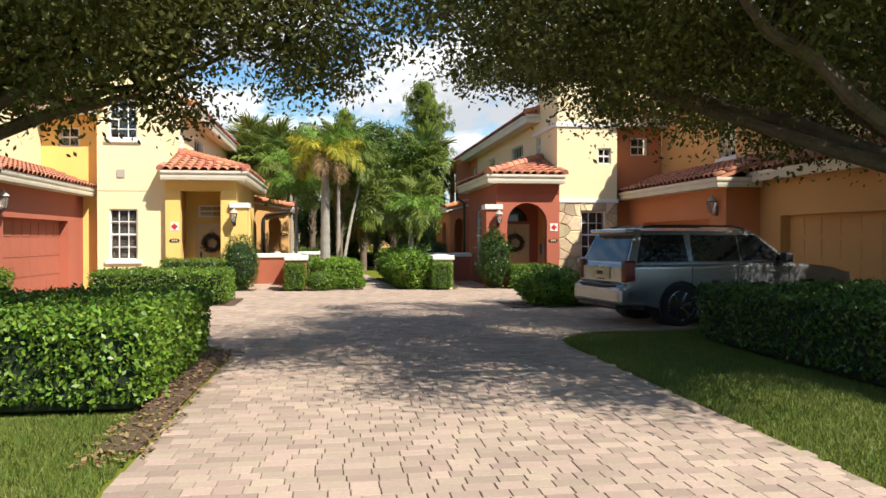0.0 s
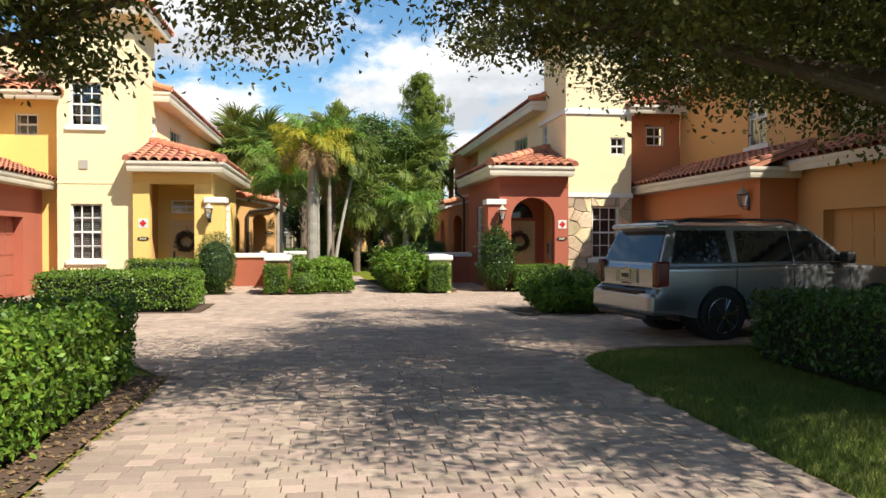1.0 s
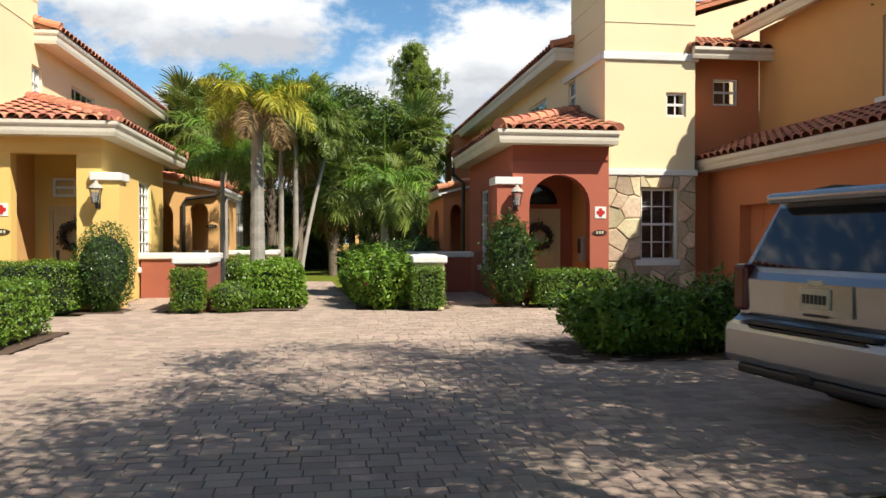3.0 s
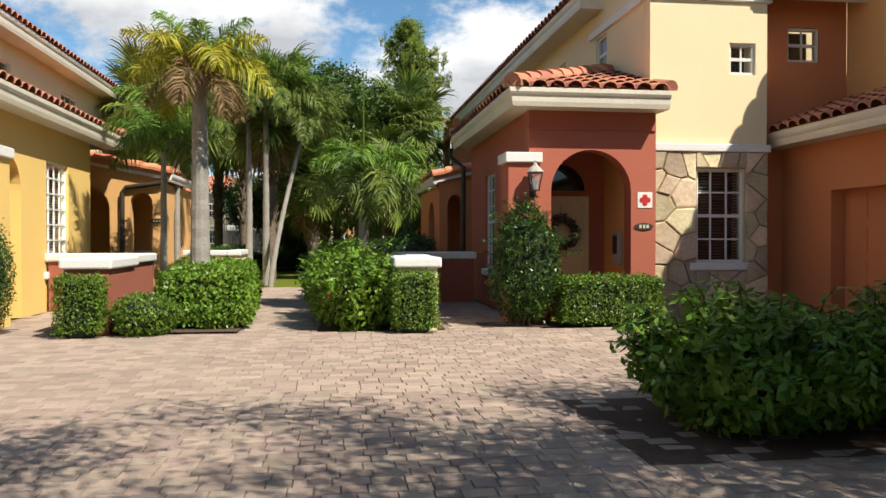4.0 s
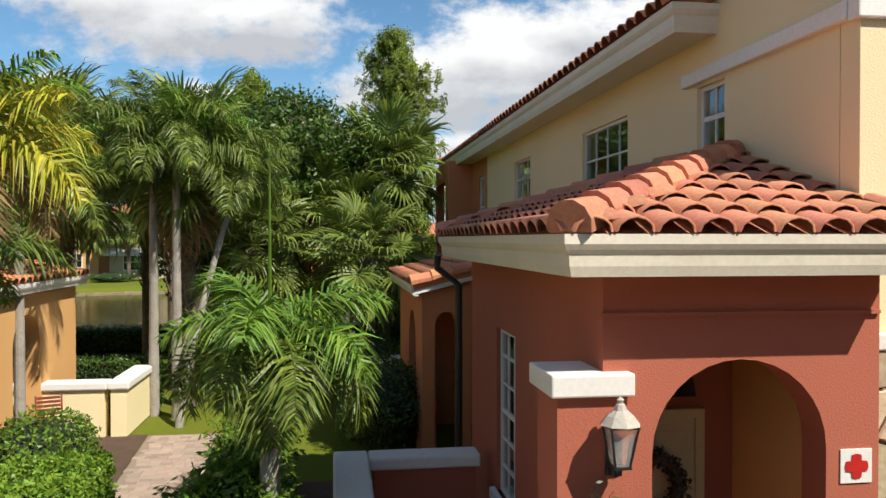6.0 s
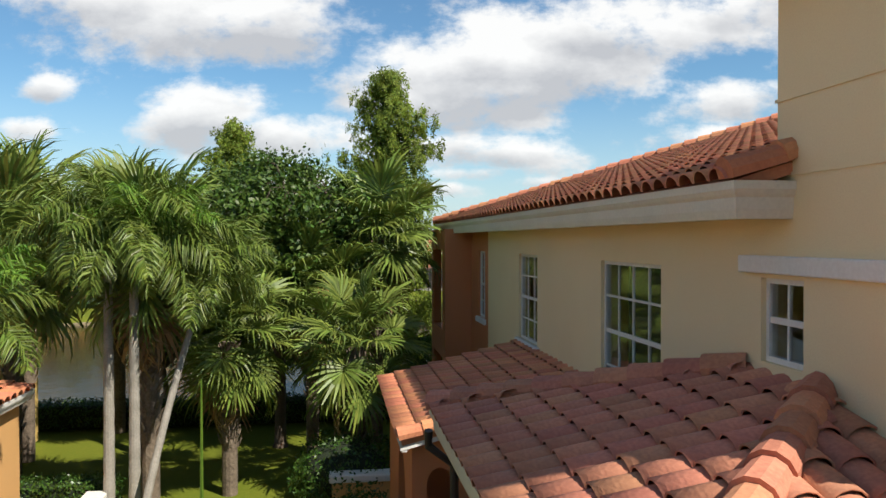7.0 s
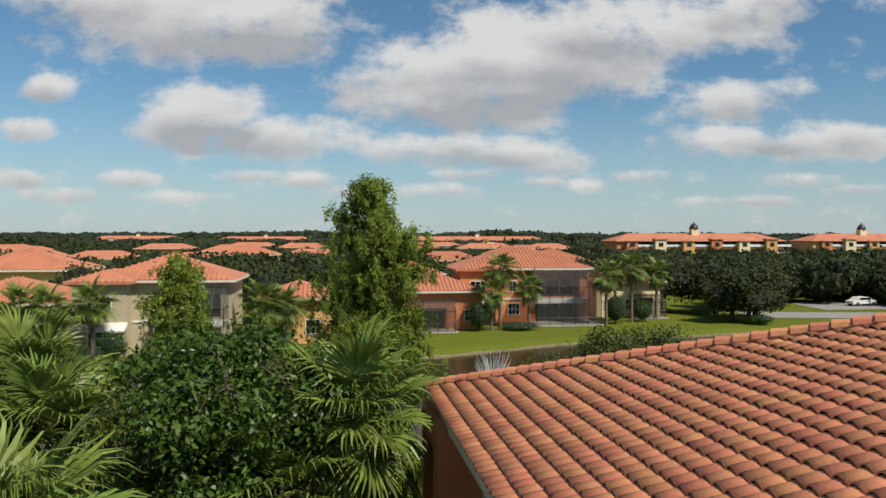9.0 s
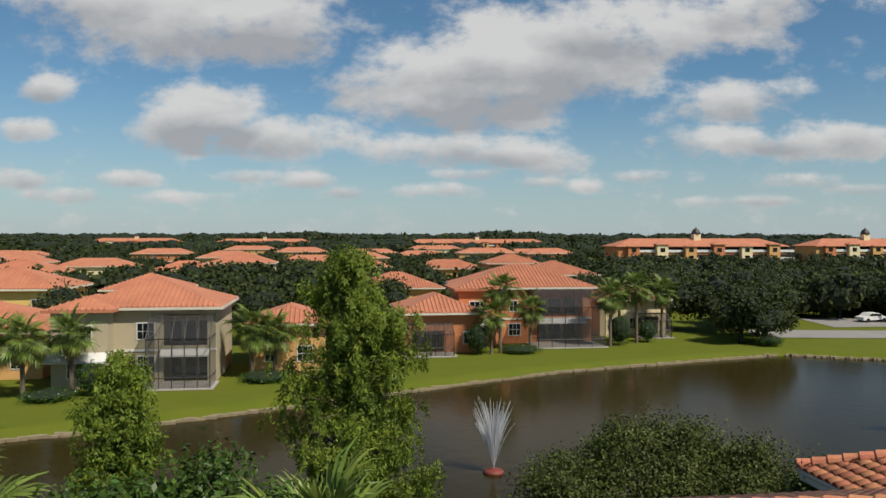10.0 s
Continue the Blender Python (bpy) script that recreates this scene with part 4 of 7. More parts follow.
    gutter_run(house, [(X(lx + 0.05), ly1, 3.1), (X(lx + 0.05), ly0 - 0.12, 3.1)] if R else [(X(lx + 0.05), ly0 - 0.12, 3.1), (X(lx + 0.05), ly1, 3.1)], "white", 0.2, 0.08)
    part("rake_board", Geo().prism([(X(lx), 2.92), (X(WX), 3.62), (X(WX), 3.80), (X(lx), 3.10)], "y", ly0 - 0.13, ly0 - 0.07), M["white"], house, "white board under the sloping eave")
    part("side_arch_wall", Geo().prism(arch_poly(ly0 + 0.36, ly1 - 0.2, 0, 2.85, 33.0, 34.3, 1.9, 2.5), "x", X(wc), X(wc + 0.3)), M[arcol], house)
    # its front has a narrow arch by the corner and a wide one into the entry
    n0, n1 = (wc + 0.22, wc + 0.62) if R else (wc + 0.31, wc + 0.86)
    m0, m1 = (6.35, 7.4) if R else (6.04, 7.15)
    cut = (n1 + m0) / 2
    for a0, a1, c0, c1, spring, head in ((wc, cut, n0, n1, 2.35, 2.62), (cut, WX, m0, m1, 2.2, 2.76)):
        arch = [(c0 + (c1 - c0) / 2 * (1 + math.cos(math.pi * k / 14)), spring + (head - spring) * math.sin(math.pi * k / 14)) for k in range(15)]
        outline = [(a0, 0), (a0, 2.94 + (a0 - lx) * slope), (a1, 2.94 + (a1 - lx) * slope), (a1, 0), (c1, 0)] + arch + [(c0, 0)]
        part("side_arch_front", Geo().prism([(X(u), w) for u, w in outline], "y", ly0, ly0 + 0.35), M[arcol], house)
    bx("entry_back", arcol, wc + 0.3, WX, 34.6, 34.8, 0, 3.1)
    # downpipes
    dp = Geo().tube([(X(5.5), gb, 3.65), (X(5.5), gb + 0.05, 3.45), (X(5.82), gb, 3.2), (X(5.82), gb, 0.0)], 0.055, 10) if R else \
        Geo().tube([(X(4.62), ly0 - 0.1, 2.98), (X(4.75), ly0 - 0.1, 2.86), (X(5.62), ly0 - 0.08, 2.74), (X(5.72), ly0 - 0.06, 2.6), (X(5.72), ly0 - 0.06, 0.0)], 0.06, 10)
    part("downpipe", dp, M["bronze"], house, "dark bronze downpipe")
    # garage wing
    GX = 11.0
    gc = "rust" if R else "terra"
    part("garage_wall", wall_x(X(GX), X(GX + 0.3), 17.4, TY + 0.45, 0, 3.2, [(18.3, 23.2, 0, 2.25)]), M[gc], house)
    garage_door(house, X(GX + 0.26), 18.3, 23.2, 2.25, -1 if R else 1, gc)
    bx("garage_end", gc, GX + 0.3, 12.3, 17.4, 17.65, 0, 3.2)
    roof_face(house, [(X(10.58), 17.1, 3.36), (X(10.58), TY + 0.44, 3.36), (X(12.3), TY + 0.44, 4.02), (X(12.3), 17.1, 4.02)], tilem, lambda a, b: True, pieces=120)
    run = [(X(10.63), TY + 0.44, 3.36), (X(10.63), 17.15, 3.36), (X(11.9), 17.15, 3.36)]
    gutter_run(house, run if R else run[::-1], "gutter", 0.26, 0.08)
    bx("garage_soffit", "gutter", 10.65, GX, 17.2, TY + 0.44, 3.1, 3.15)
    # second garage, set back
    g2 = "orange" if R else "terra"
    part("second_garage_wall", wall_x(X(12.0), X(12.3), 5.0, 17.4, 0, 3.3, [(10.6, 16.4, 0, 2.3)]), M[g2], house)
    garage_door(house, X(12.26), 10.6, 16.4, 2.3, -1 if R else 1, g2)
    roof_face(house, [(X(11.55), 4.8, 3.5), (X(11.55), 17.3, 3.5), (X(13.6), 17.3, 4.25), (X(13.6), 4.8, 4.25)], tilem, lambda a, b: False)
    run = [(X(11.6), 17.3, 3.5), (X(11.6), 4.8, 3.5)]
    gutter_run(house, run if R else run[::-1], "gutter", 0.26, 0.08)
    bx("second_garage_end", g2, 12.3, 13.6, 5.0, 5.25, 0, 3.5)
    # upper storey over the garages
    uw = [(19.3, 20.3, 4.2, 5.75), (12.6, 13.6, 4.6, 6.0)]
    part("upper_wall", wall_x(X(12.3), X(12.55), 16.6, TY + 0.44, 3.3, 6.6, [uw[0]]), M["orange" if R else "pale"], house)
    part("upper_wall", wall_x(X(13.6), X(13.85), 5.0, 16.6, 3.3, 6.6, [uw[1]]), M["cream"], house)
    bx("upper_step", "cream", 12.55, 13.85, 16.6, 16.85, 3.3, 6.6)
    window(house, 1.0, 1.55, 2, 2, pose(X(12.3), 19.8, 4.2, 0, 0, face), blinds=False)
    window(house, 1.0, 1.4, 2, 2, pose(X(13.6), 13.1, 4.6, 0, 0, face), blinds=False)
    roof_face(house, [(X(11.8), 16.2, 6.7), (X(11.8), 25.0, 6.7), (X(16.8), 25.0, 8.3), (X(16.8), 16.2, 8.3)], tilem, lambda a, b: False)
    roof_face(house, [(X(13.0), 4.5, 6.7), (X(13.0), 16.2, 6.7), (X(17.5), 16.2, 8.1), (X(17.5), 4.5, 8.1)], tilem, lambda a, b: False)
    run = [(X(11.85), 25.0, 6.7), (X(11.85), 16.2, 6.7), (X(13.0), 16.2, 6.7)]
    gutter_run(house, run if R else run[::-1])
    bx("far_block", "cream", 13.9, 23.0, 4.8, 25.3, 0, 6.6)
    return house


house_r = townhouse(1)
house_l = townhouse(-1)
# entrance things
for s in (1, -1):
    def XX(x):
        return x if s > 0 else 2 * AXIS - x
    wall_lantern(XX(6.0), 23.94, 2.45)
    round_sign(XX(8.02 if s > 0 else 7.93), 24.0, 2.1)
    oval_plaque(XX(8.0 if s > 0 else 7.93), 24.0, 1.64)
    wreath(XX(6.95), 25.5, 1.55)
    wall_lantern(XX(11.0), 17.9, 2.65, (-s, 0))
oval_plaque(-1.84, 31.9, 1.89)


def clip(poly, px, py, nx, ny):
    """The part of a convex polygon on the inner side of a line."""
    out = []
    for i in range(len(poly)):
        a, b = poly[i - 1], poly[i]
        da, db = (a[0] - px) * nx + (a[1] - py) * ny, (b[0] - px) * nx + (b[1] - py) * ny
        if da <= 0:
            out.append(a)
        if (da < 0 < db) or (db < 0 < da):
            k = da / (da - db)
            out.append((a[0] + (b[0] - a[0]) * k, a[1] + (b[1] - a[1]) * k))
    return out


def stone_bay(parent, y):
    """Irregular flat stones round the window of the bay."""
    rng = random.Random(5)
    back = wall_y(y - 0.012, y - 0.002, 8.26, 10.42, 0.0, 2.98, [(9.08, 9.98, 1.0, 2.68)])
    bed = part("stone_cladding", back, M["mortar"], parent, "mortar bed of the stone cladding")
    for x0, x1, z0, z1, n in ((8.26, 9.05, 0, 2.98, 17), (10.01, 10.42, 0, 2.98, 13), (9.05, 10.01, 0, 0.85, 8), (9.05, 10.01, 2.7, 2.98, 4)):
        best = []
        for _ in range(n):
            c = max(((rng.uniform(x0, x1), rng.uniform(z0, z1)) for _ in range(12)), key=lambda p: min([(p[0] - q[0]) ** 2 + (p[1] - q[1]) ** 2 for q in best] or [1]))
            best.append(c)
        for c in best:
            poly = [(x0, z0), (x1, z0), (x1, z1), (x0, z1)]
            for q in best:
                if q != c and poly:
                    nx, nz = q[0] - c[0], q[1] - c[1]
                    ln = math.hypot(nx, nz)
                    poly = clip(poly, (c[0] + q[0]) / 2 - nx / ln * 0.008, (c[1] + q[1]) / 2 - nz / ln * 0.008, nx / ln, nz / ln)
            if len(poly) < 3:
                continue
            mx, mz = sum(p[0] for p in poly) / len(poly), sum(p[1] for p in poly) / len(poly)
            d = rng.uniform(0.03, 0.06)
            n2 = len(poly)
            g = Geo()
            g.add([(px, y - 0.012, pz) for px, pz in poly] + [(px, y - d, pz) for px, pz in poly] + [(mx + (px - mx) * 0.9, y - d - 0.012 - rng.uniform(0, 0.012), mz + (pz - mz) * 0.9) for px, pz in poly],
                  [(i, (i + 1) % n2, (i + 1) % n2 + n2, i + n2) for i in range(n2)] + [(i + n2, (i + 1) % n2 + n2, (i + 1) % n2 + 2 * n2, i + 2 * n2) for i in range(n2)] + [tuple(range(2 * n2, 3 * n2))])
            part("stone", g, M["stone"], bed)


stone_bay(house_r, 24.22)

# ---- ground ----
def polygon_sheet(name, pts, z, mat, label, category, kind="structure"):
    g = Geo()
    g.add([(x, y, z) for x, y in pts], [tuple(range(len(pts)))])
    return lone(name, g, M[mat], label, category, kind=kind)


def arc(cx, cy, r, a0, a1, n=10):
    return [(cx + r * math.cos(math.radians(a0 + (a1 - a0) * k / n)), cy + r * math.sin(math.radians(a0 + (a1 - a0) * k / n))) for k in range(n + 1)]


# one sheet to the horizon, dipping under the lake
def ground_sheet():
    xs = sorted(set([-3000, -1200, -500, -200] + list(range(-120, 181, 3)) + [220, 300, 500, 1200, 3000]))
    ys = sorted(set([-600, -200, -60] + list(range(-20, 44, 4)) + list(range(44, 130, 1)) + [140, 180, 220, 300, 500, 1000, 2000, 4500]))
    g = Geo()
    for y in ys:
        for x in xs:
            g.v.append((x, y, -0.03 - 1.6 * lake_depth(x, y)))
    nx = len(xs)
    for j in range(len(ys) - 1):
        for i in range(nx - 1):
            g.f.append((j * nx + i, j * nx + i + 1, (j + 1) * nx + i + 1, (j + 1) * nx + i))
    return lone("ground", g, M["grass"], "mown green lawn running to the horizon", "ground", kind="structure", smooth=True, fix=False)


def near_shore(x):
    return 49.3 + 0.02 * abs(x)


def far_shore(x):
    if x < -10:
        return 85.5 + 0.3 * (x + 10)
    if x < 28:
        return 85.5 + 0.495 * (x + 10)
    return 104.3 + 0.28 * (x - 28) if x < 56 else 112.1 - 0.55 * (x - 56)


def lake_depth(x, y):
    if x < -60 or x > 150:
        return 0.0
    a, b = y - near_shore(x), far_shore(x) - y
    return max(0.0, min(1.0, min(a, b) / 3.0))


ground = ground_sheet()
W = Geo()
W.add([(-58, 48, -0.55), (148, 48, -0.55), (148, 140, -0.55), (-58, 140, -0.55)], [(0, 1, 2, 3)])
lone("lake", W, M["water"], "brown green lake with light ripples", "water", kind="structure")
DRIVE = [(-1.25, -30), (-1.2, 2.5), (-1.15, 9.0), (-2.0, 10.5), (-8.0, 10.8), (-8.0, 17.2), (-5.8, 17.2), (-2.2, 17.3), (-2.2, 19.8), (-8.0, 19.8), (-8.0, 24.2), (-5.2, 24.2), (-5.2, 22.4), (-2.9, 22.4), (-2.9, 31), (-1.5, 31), (-1.5, 23.0), (1.2, 23.0), (1.2, 25.2),
         (0.6, 30.0), (0.3, 34.5), (1.9, 34.5), (2.1, 30), (2.45, 25.2), (2.4, 23.0), (4.4, 23.0), (4.4, 31), (5.9, 31), (5.9, 23.0), (8.2, 23.0), (8.2, 24.2), (11.0, 24.2), (12.0, 17.4), (12.0, 10.9)] + arc(5.6, 9.3, 1.6, 90, 180, 8) + [(4.0, 4.0), (4.05, -30)]
polygon_sheet("paving_bed", DRIVE, -0.012, "joint", "sand bed under the paving", "paving")


# mulch beds
for pts in ([(-1.55, 3.6), (-1.22, 3.6), (-1.18, 9.0), (-1.55, 9.3)], [(-6.0, 17.2), (-2.2, 17.3), (-2.2, 19.8), (-6.0, 19.8)], [(-1.5, 23.2), (1.2, 23.2), (1.2, 25.2), (0.6, 30.0), (0.3, 34.5), (-1.5, 34.5)],
            [(2.4, 23.15), (4.4, 23.15), (4.4, 31), (2.1, 31), (2.45, 25.2)], [(5.0, 23.2), (8.3, 23.2), (8.3, 24.0), (5.0, 24.0)], [(-5.3, 22.85), (-2.2, 22.85), (-2.2, 24.0), (-5.3, 24.0)], [(4.6, 15.6), (9.3, 15.6), (9.3, 17.6), (4.6, 17.6)]):
    polygon_sheet("mulch_bed", pts, 0.012, "mulch", "dark bark mulch in a planting bed", "mulch bed")


def shore_edge():
    """The pale bank of stones and bare earth along the far water line."""
    g = Geo()
    rng = random.Random(3)
    for k in range(420):
        x = -30 + k * 0.26
        y = far_shore(x) + rng.uniform(-1.3, -0.8)
        s = rng.uniform(0.15, 0.4)
        g.box(x - s, x + s, y - s * 0.6, y + s * 0.6, -0.75, -0.42 + rng.uniform(0, 0.12))
    return tagged(part("shore_stones", g, M["shore"], fix=False), "pale stones and bare earth along the water line", "stones", kind="stuff")


shore_edge()

# ---- planting, near ----
hedge("hedge", -9.0, -1.45, 5.0, 8.8, 0.92, "clipped green hedge beside the brick drive", 1300, 0.07, seed=2, rough=0.07)
hedge("hedge", -5.7, -2.4, 17.5, 19.5, 0.88, "low clipped green hedge bordering the court", 1000, 0.06, seed=3)
hedge("hedge", -5.1, -3.1, 22.7, 23.6, 1.05, "small clipped hedge under a porch opening", 1000, 0.05, seed=4)
hedge("hedge", 6.25, 7.98, 23.0, 23.8, 0.82, "boxy clipped hedge below the red porch", 2200, 0.045, seed=5, rough=0.03)
hedge("hedge", -9.5, -7.2, 16.0, 17.0, 0.95, "clipped green hedge by a garage", 900, 0.06, seed=6)
hedge("hedge", 6.3, 14.0, 2.5, 9.6, 0.95, "dark shaded hedge on the lawn beside the car", 700, 0.07, "dark_leaf", seed=7)
hedge("hedge", -0.3, 1.1, 23.6, 30.0, 0.92, "bright green hedge along the walkway", 1700, 0.075, "bright", seed=8, turn=4, rough=0.09)
hedge("hedge", 3.5, 4.2, 22.5, 22.92, 0.93, "upright clipped hedge in front of a pier", 2200, 0.045, seed=9, rough=0.02)
hedge("hedge", -1.25, -0.6, 22.5, 22.92, 0.9, "upright clipped hedge in front of a pier", 2200, 0.045, seed=10, rough=0.02)
hedge("hedge", -6.0, 9.0, 46.2, 47.1, 0.85, "dark clipped hedge by the lake", 350, 0.09, "dark_leaf", seed=11)
hedge("hedge", -3.4, 0.0, 36.6, 37.4, 1.2, "dark hedge behind a patio wall", 700, 0.07, "dark_leaf", seed=12)
shrub("shrub", 5.75, 23.45, 0.60, 0.58, 0.05, 1.98, "upright glossy shrub beside the red porch", 9000, 0.06, "dark_leaf", 21, shape=0.75, shoots=70)
shrub("shrub", -2.72, 23.45, 0.62, 0.6, 0.0, 1.75, "round clipped dark green bush beside the yellow porch", 9000, 0.05, "dark_leaf", 22)
shrub("shrub", 3.0, 23.5, 0.72, 0.75, 0.0, 1.18, "loose light green shrub beside the walkway", 5200, 0.10, "bright", 23, shoots=70)
shrub("shrub", 2.7, 25.2, 0.55, 0.9, 0.0, 1.1, "loose light green shrub beside the walkway", 4500, 0.10, "bright", 24, shoots=70)
shrub("shrub", 2.85, 27.4, 0.7, 1.2, 0.0, 1.35, "loose light green shrub beside the walkway", 5000, 0.10, "bright", 25, shoots=70)
shrub("shrub", 2.75, 29.9, 0.6, 1.2, 0.0, 1.2, "loose green shrub beside the walkway", 4000, 0.10, "hedge", 26, shoots=70)
shrub("shrub", -0.1, 22.95, 0.5, 0.42, 0.0, 0.62, "low rounded bush at the end of the walkway hedge", 4500, 0.05, "hedge", 27)
shrub("shrub", 5.9, 16.6, 0.95, 0.9, 0.0, 0.82, "loose leafy shrub in the driveway bed", 8000, 0.10, "bright", 28, shoots=120)
shrub("shrub", 7.5, 16.7, 1.15, 0.9, 0.0, 0.85, "loose leafy shrub in the driveway bed", 7000, 0.10, "hedge", 29, shoots=120)
shrub("shrub", -0.9, 32.0, 0.9, 1.4, 0.0, 0.95, "green shrub along the walkway", 4000, 0.09, "hedge", 30)
shrub("shrub", 4.9, 33.5, 0.9, 1.8, 0.0, 1.6, "dark shrub in the shade by the walkway", 4000, 0.09, "dark_leaf", 31)
shrub("shrub", 4.6, 38.5, 1.2, 2.0, 0.0, 1.5, "dark shrub in the shade of the palms", 4000, 0.1, "dark_leaf", 32)
rng = np.random.default_rng(77)
P = np.stack([rng.uniform(2.35, 3.2, 26), rng.uniform(22.8, 29, 26), rng.uniform(0.35, 0.75, 26)], 1)
tagged(part("blossoms", leaf_mesh("blossoms", P, np.tile([(-1.0, -1.0, 0.5)], (26, 1)), 0.09, M["flower"], 0.9, rng=rng), None), "red blossoms among the walkway shrubs", "flowers", kind="stuff")


# ---- low garden walls with white caps ----
def capped_wall(label, runs, h, body, group="garden walls"):
    ob = thing("garden_wall", label, "low wall", group)
    for x0, x1, y0, y1 in runs:
        part("body", Geo().box(x0, x1, y0, y1, 0, h - 0.16), M[body], ob)
        part("cap", Geo().box(x0 - 0.06, x1 + 0.06, y0 - 0.06, y1 + 0.06, h - 0.16, h, 0.03), M["white"], ob, "white painted cap")
    return ob


capped_wall("cream pier with a thick white cap", [(3.62, 4.24, 22.95, 24.45)], 1.14, "pale")
capped_wall("red brown garden wall with a white cap", [(4.0, 4.32, 25.1, 28.5), (4.45, 5.75, 28.2, 28.5)], 1.14, "terra")
capped_wall("red brown pier with a thick white cap", [(-1.22, -0.6, 22.95, 24.45)], 1.14, "brick_red")
capped_wall("red brown garden wall with a white cap", [(-1.28, -0.96, 25.6, 27.45), (-2.86, -1.4, 27.15, 27.45)], 1.14, "brick_red")
capped_wall("cream patio wall with a white cap", [(-3.2, -0.5, 34.4, 34.7), (-0.38, -0.08, 34.4, 36.4)], 1.1, "pale")
capped_wall("garden wall with a white cap in the shade", [(4.3, 5.6, 36.8, 37.1)], 1.1, "orange")


# ---- patio chair and table ----
def folding_chair(x, y, turn):
    ob = thing("folding_chair", "red brown slatted wooden folding chair on the patio", "chair")
    ob.matrix_basis = pose(x, y, 0, 0, 0, turn)
    for s in (-0.22, 0.22):
        part("leg", Geo().tube([(s, -0.25, 0), (s, 0.2, 0.92)], 0.018, 6), M["timber"], ob)
        part("leg", Geo().tube([(s * 0.85, 0.25, 0), (s * 0.85, -0.22, 0.46)], 0.018, 6), M["timber"], ob)
    for k in range(6):
        part("seat_slat", Geo().box(-0.2, 0.2, -0.22 + k * 0.075, -0.165 + k * 0.075, 0.45, 0.468), M["timber"], ob)
    for k in range(6):
        z = 0.5 + k * 0.07
        part("back_slat", Geo().box(-0.2, 0.2, 0.0 + k * 0.034, 0.015 + k * 0.034, z, z + 0.05), M["timber"], ob)
    return ob


folding_chair(-1.35, 33.9, 20)
tb = thing("patio_table", "small red brown wooden folding table on the patio", "table")
tb.matrix_basis = pose(-2.15, 33.8, 0)
part("tabletop", Geo().box(-0.35, 0.35, -0.35, 0.35, 0.7, 0.73, 0.01), M["timber"], tb)
for s in (-1, 1):
    part("leg", Geo().tube([(s * 0.28, -0.28, 0), (s * 0.28, 0.28, 0.7)], 0.018, 6), M["timber"], tb)
    part("leg", Geo().tube([(s * 0.25, 0.28, 0), (s * 0.25, -0.28, 0.7)], 0.018, 6), M["timber"], tb)

# intercom box in the red porch and mail box
ib = thing("wall_box", "pale metal box on the porch's inner wall", "wall box")
ib.matrix_basis = pose(7.85, 24.75, 1.25)
part("case", Geo().box(-0.09, 0.0, -0.15, 0.15, -0.3, 0.3, 0.015), M["concrete"], ib)
part("lid", Geo().box(-0.105, -0.09, -0.1, 0.1, -0.1, 0.24, 0.005), M["black"], ib)


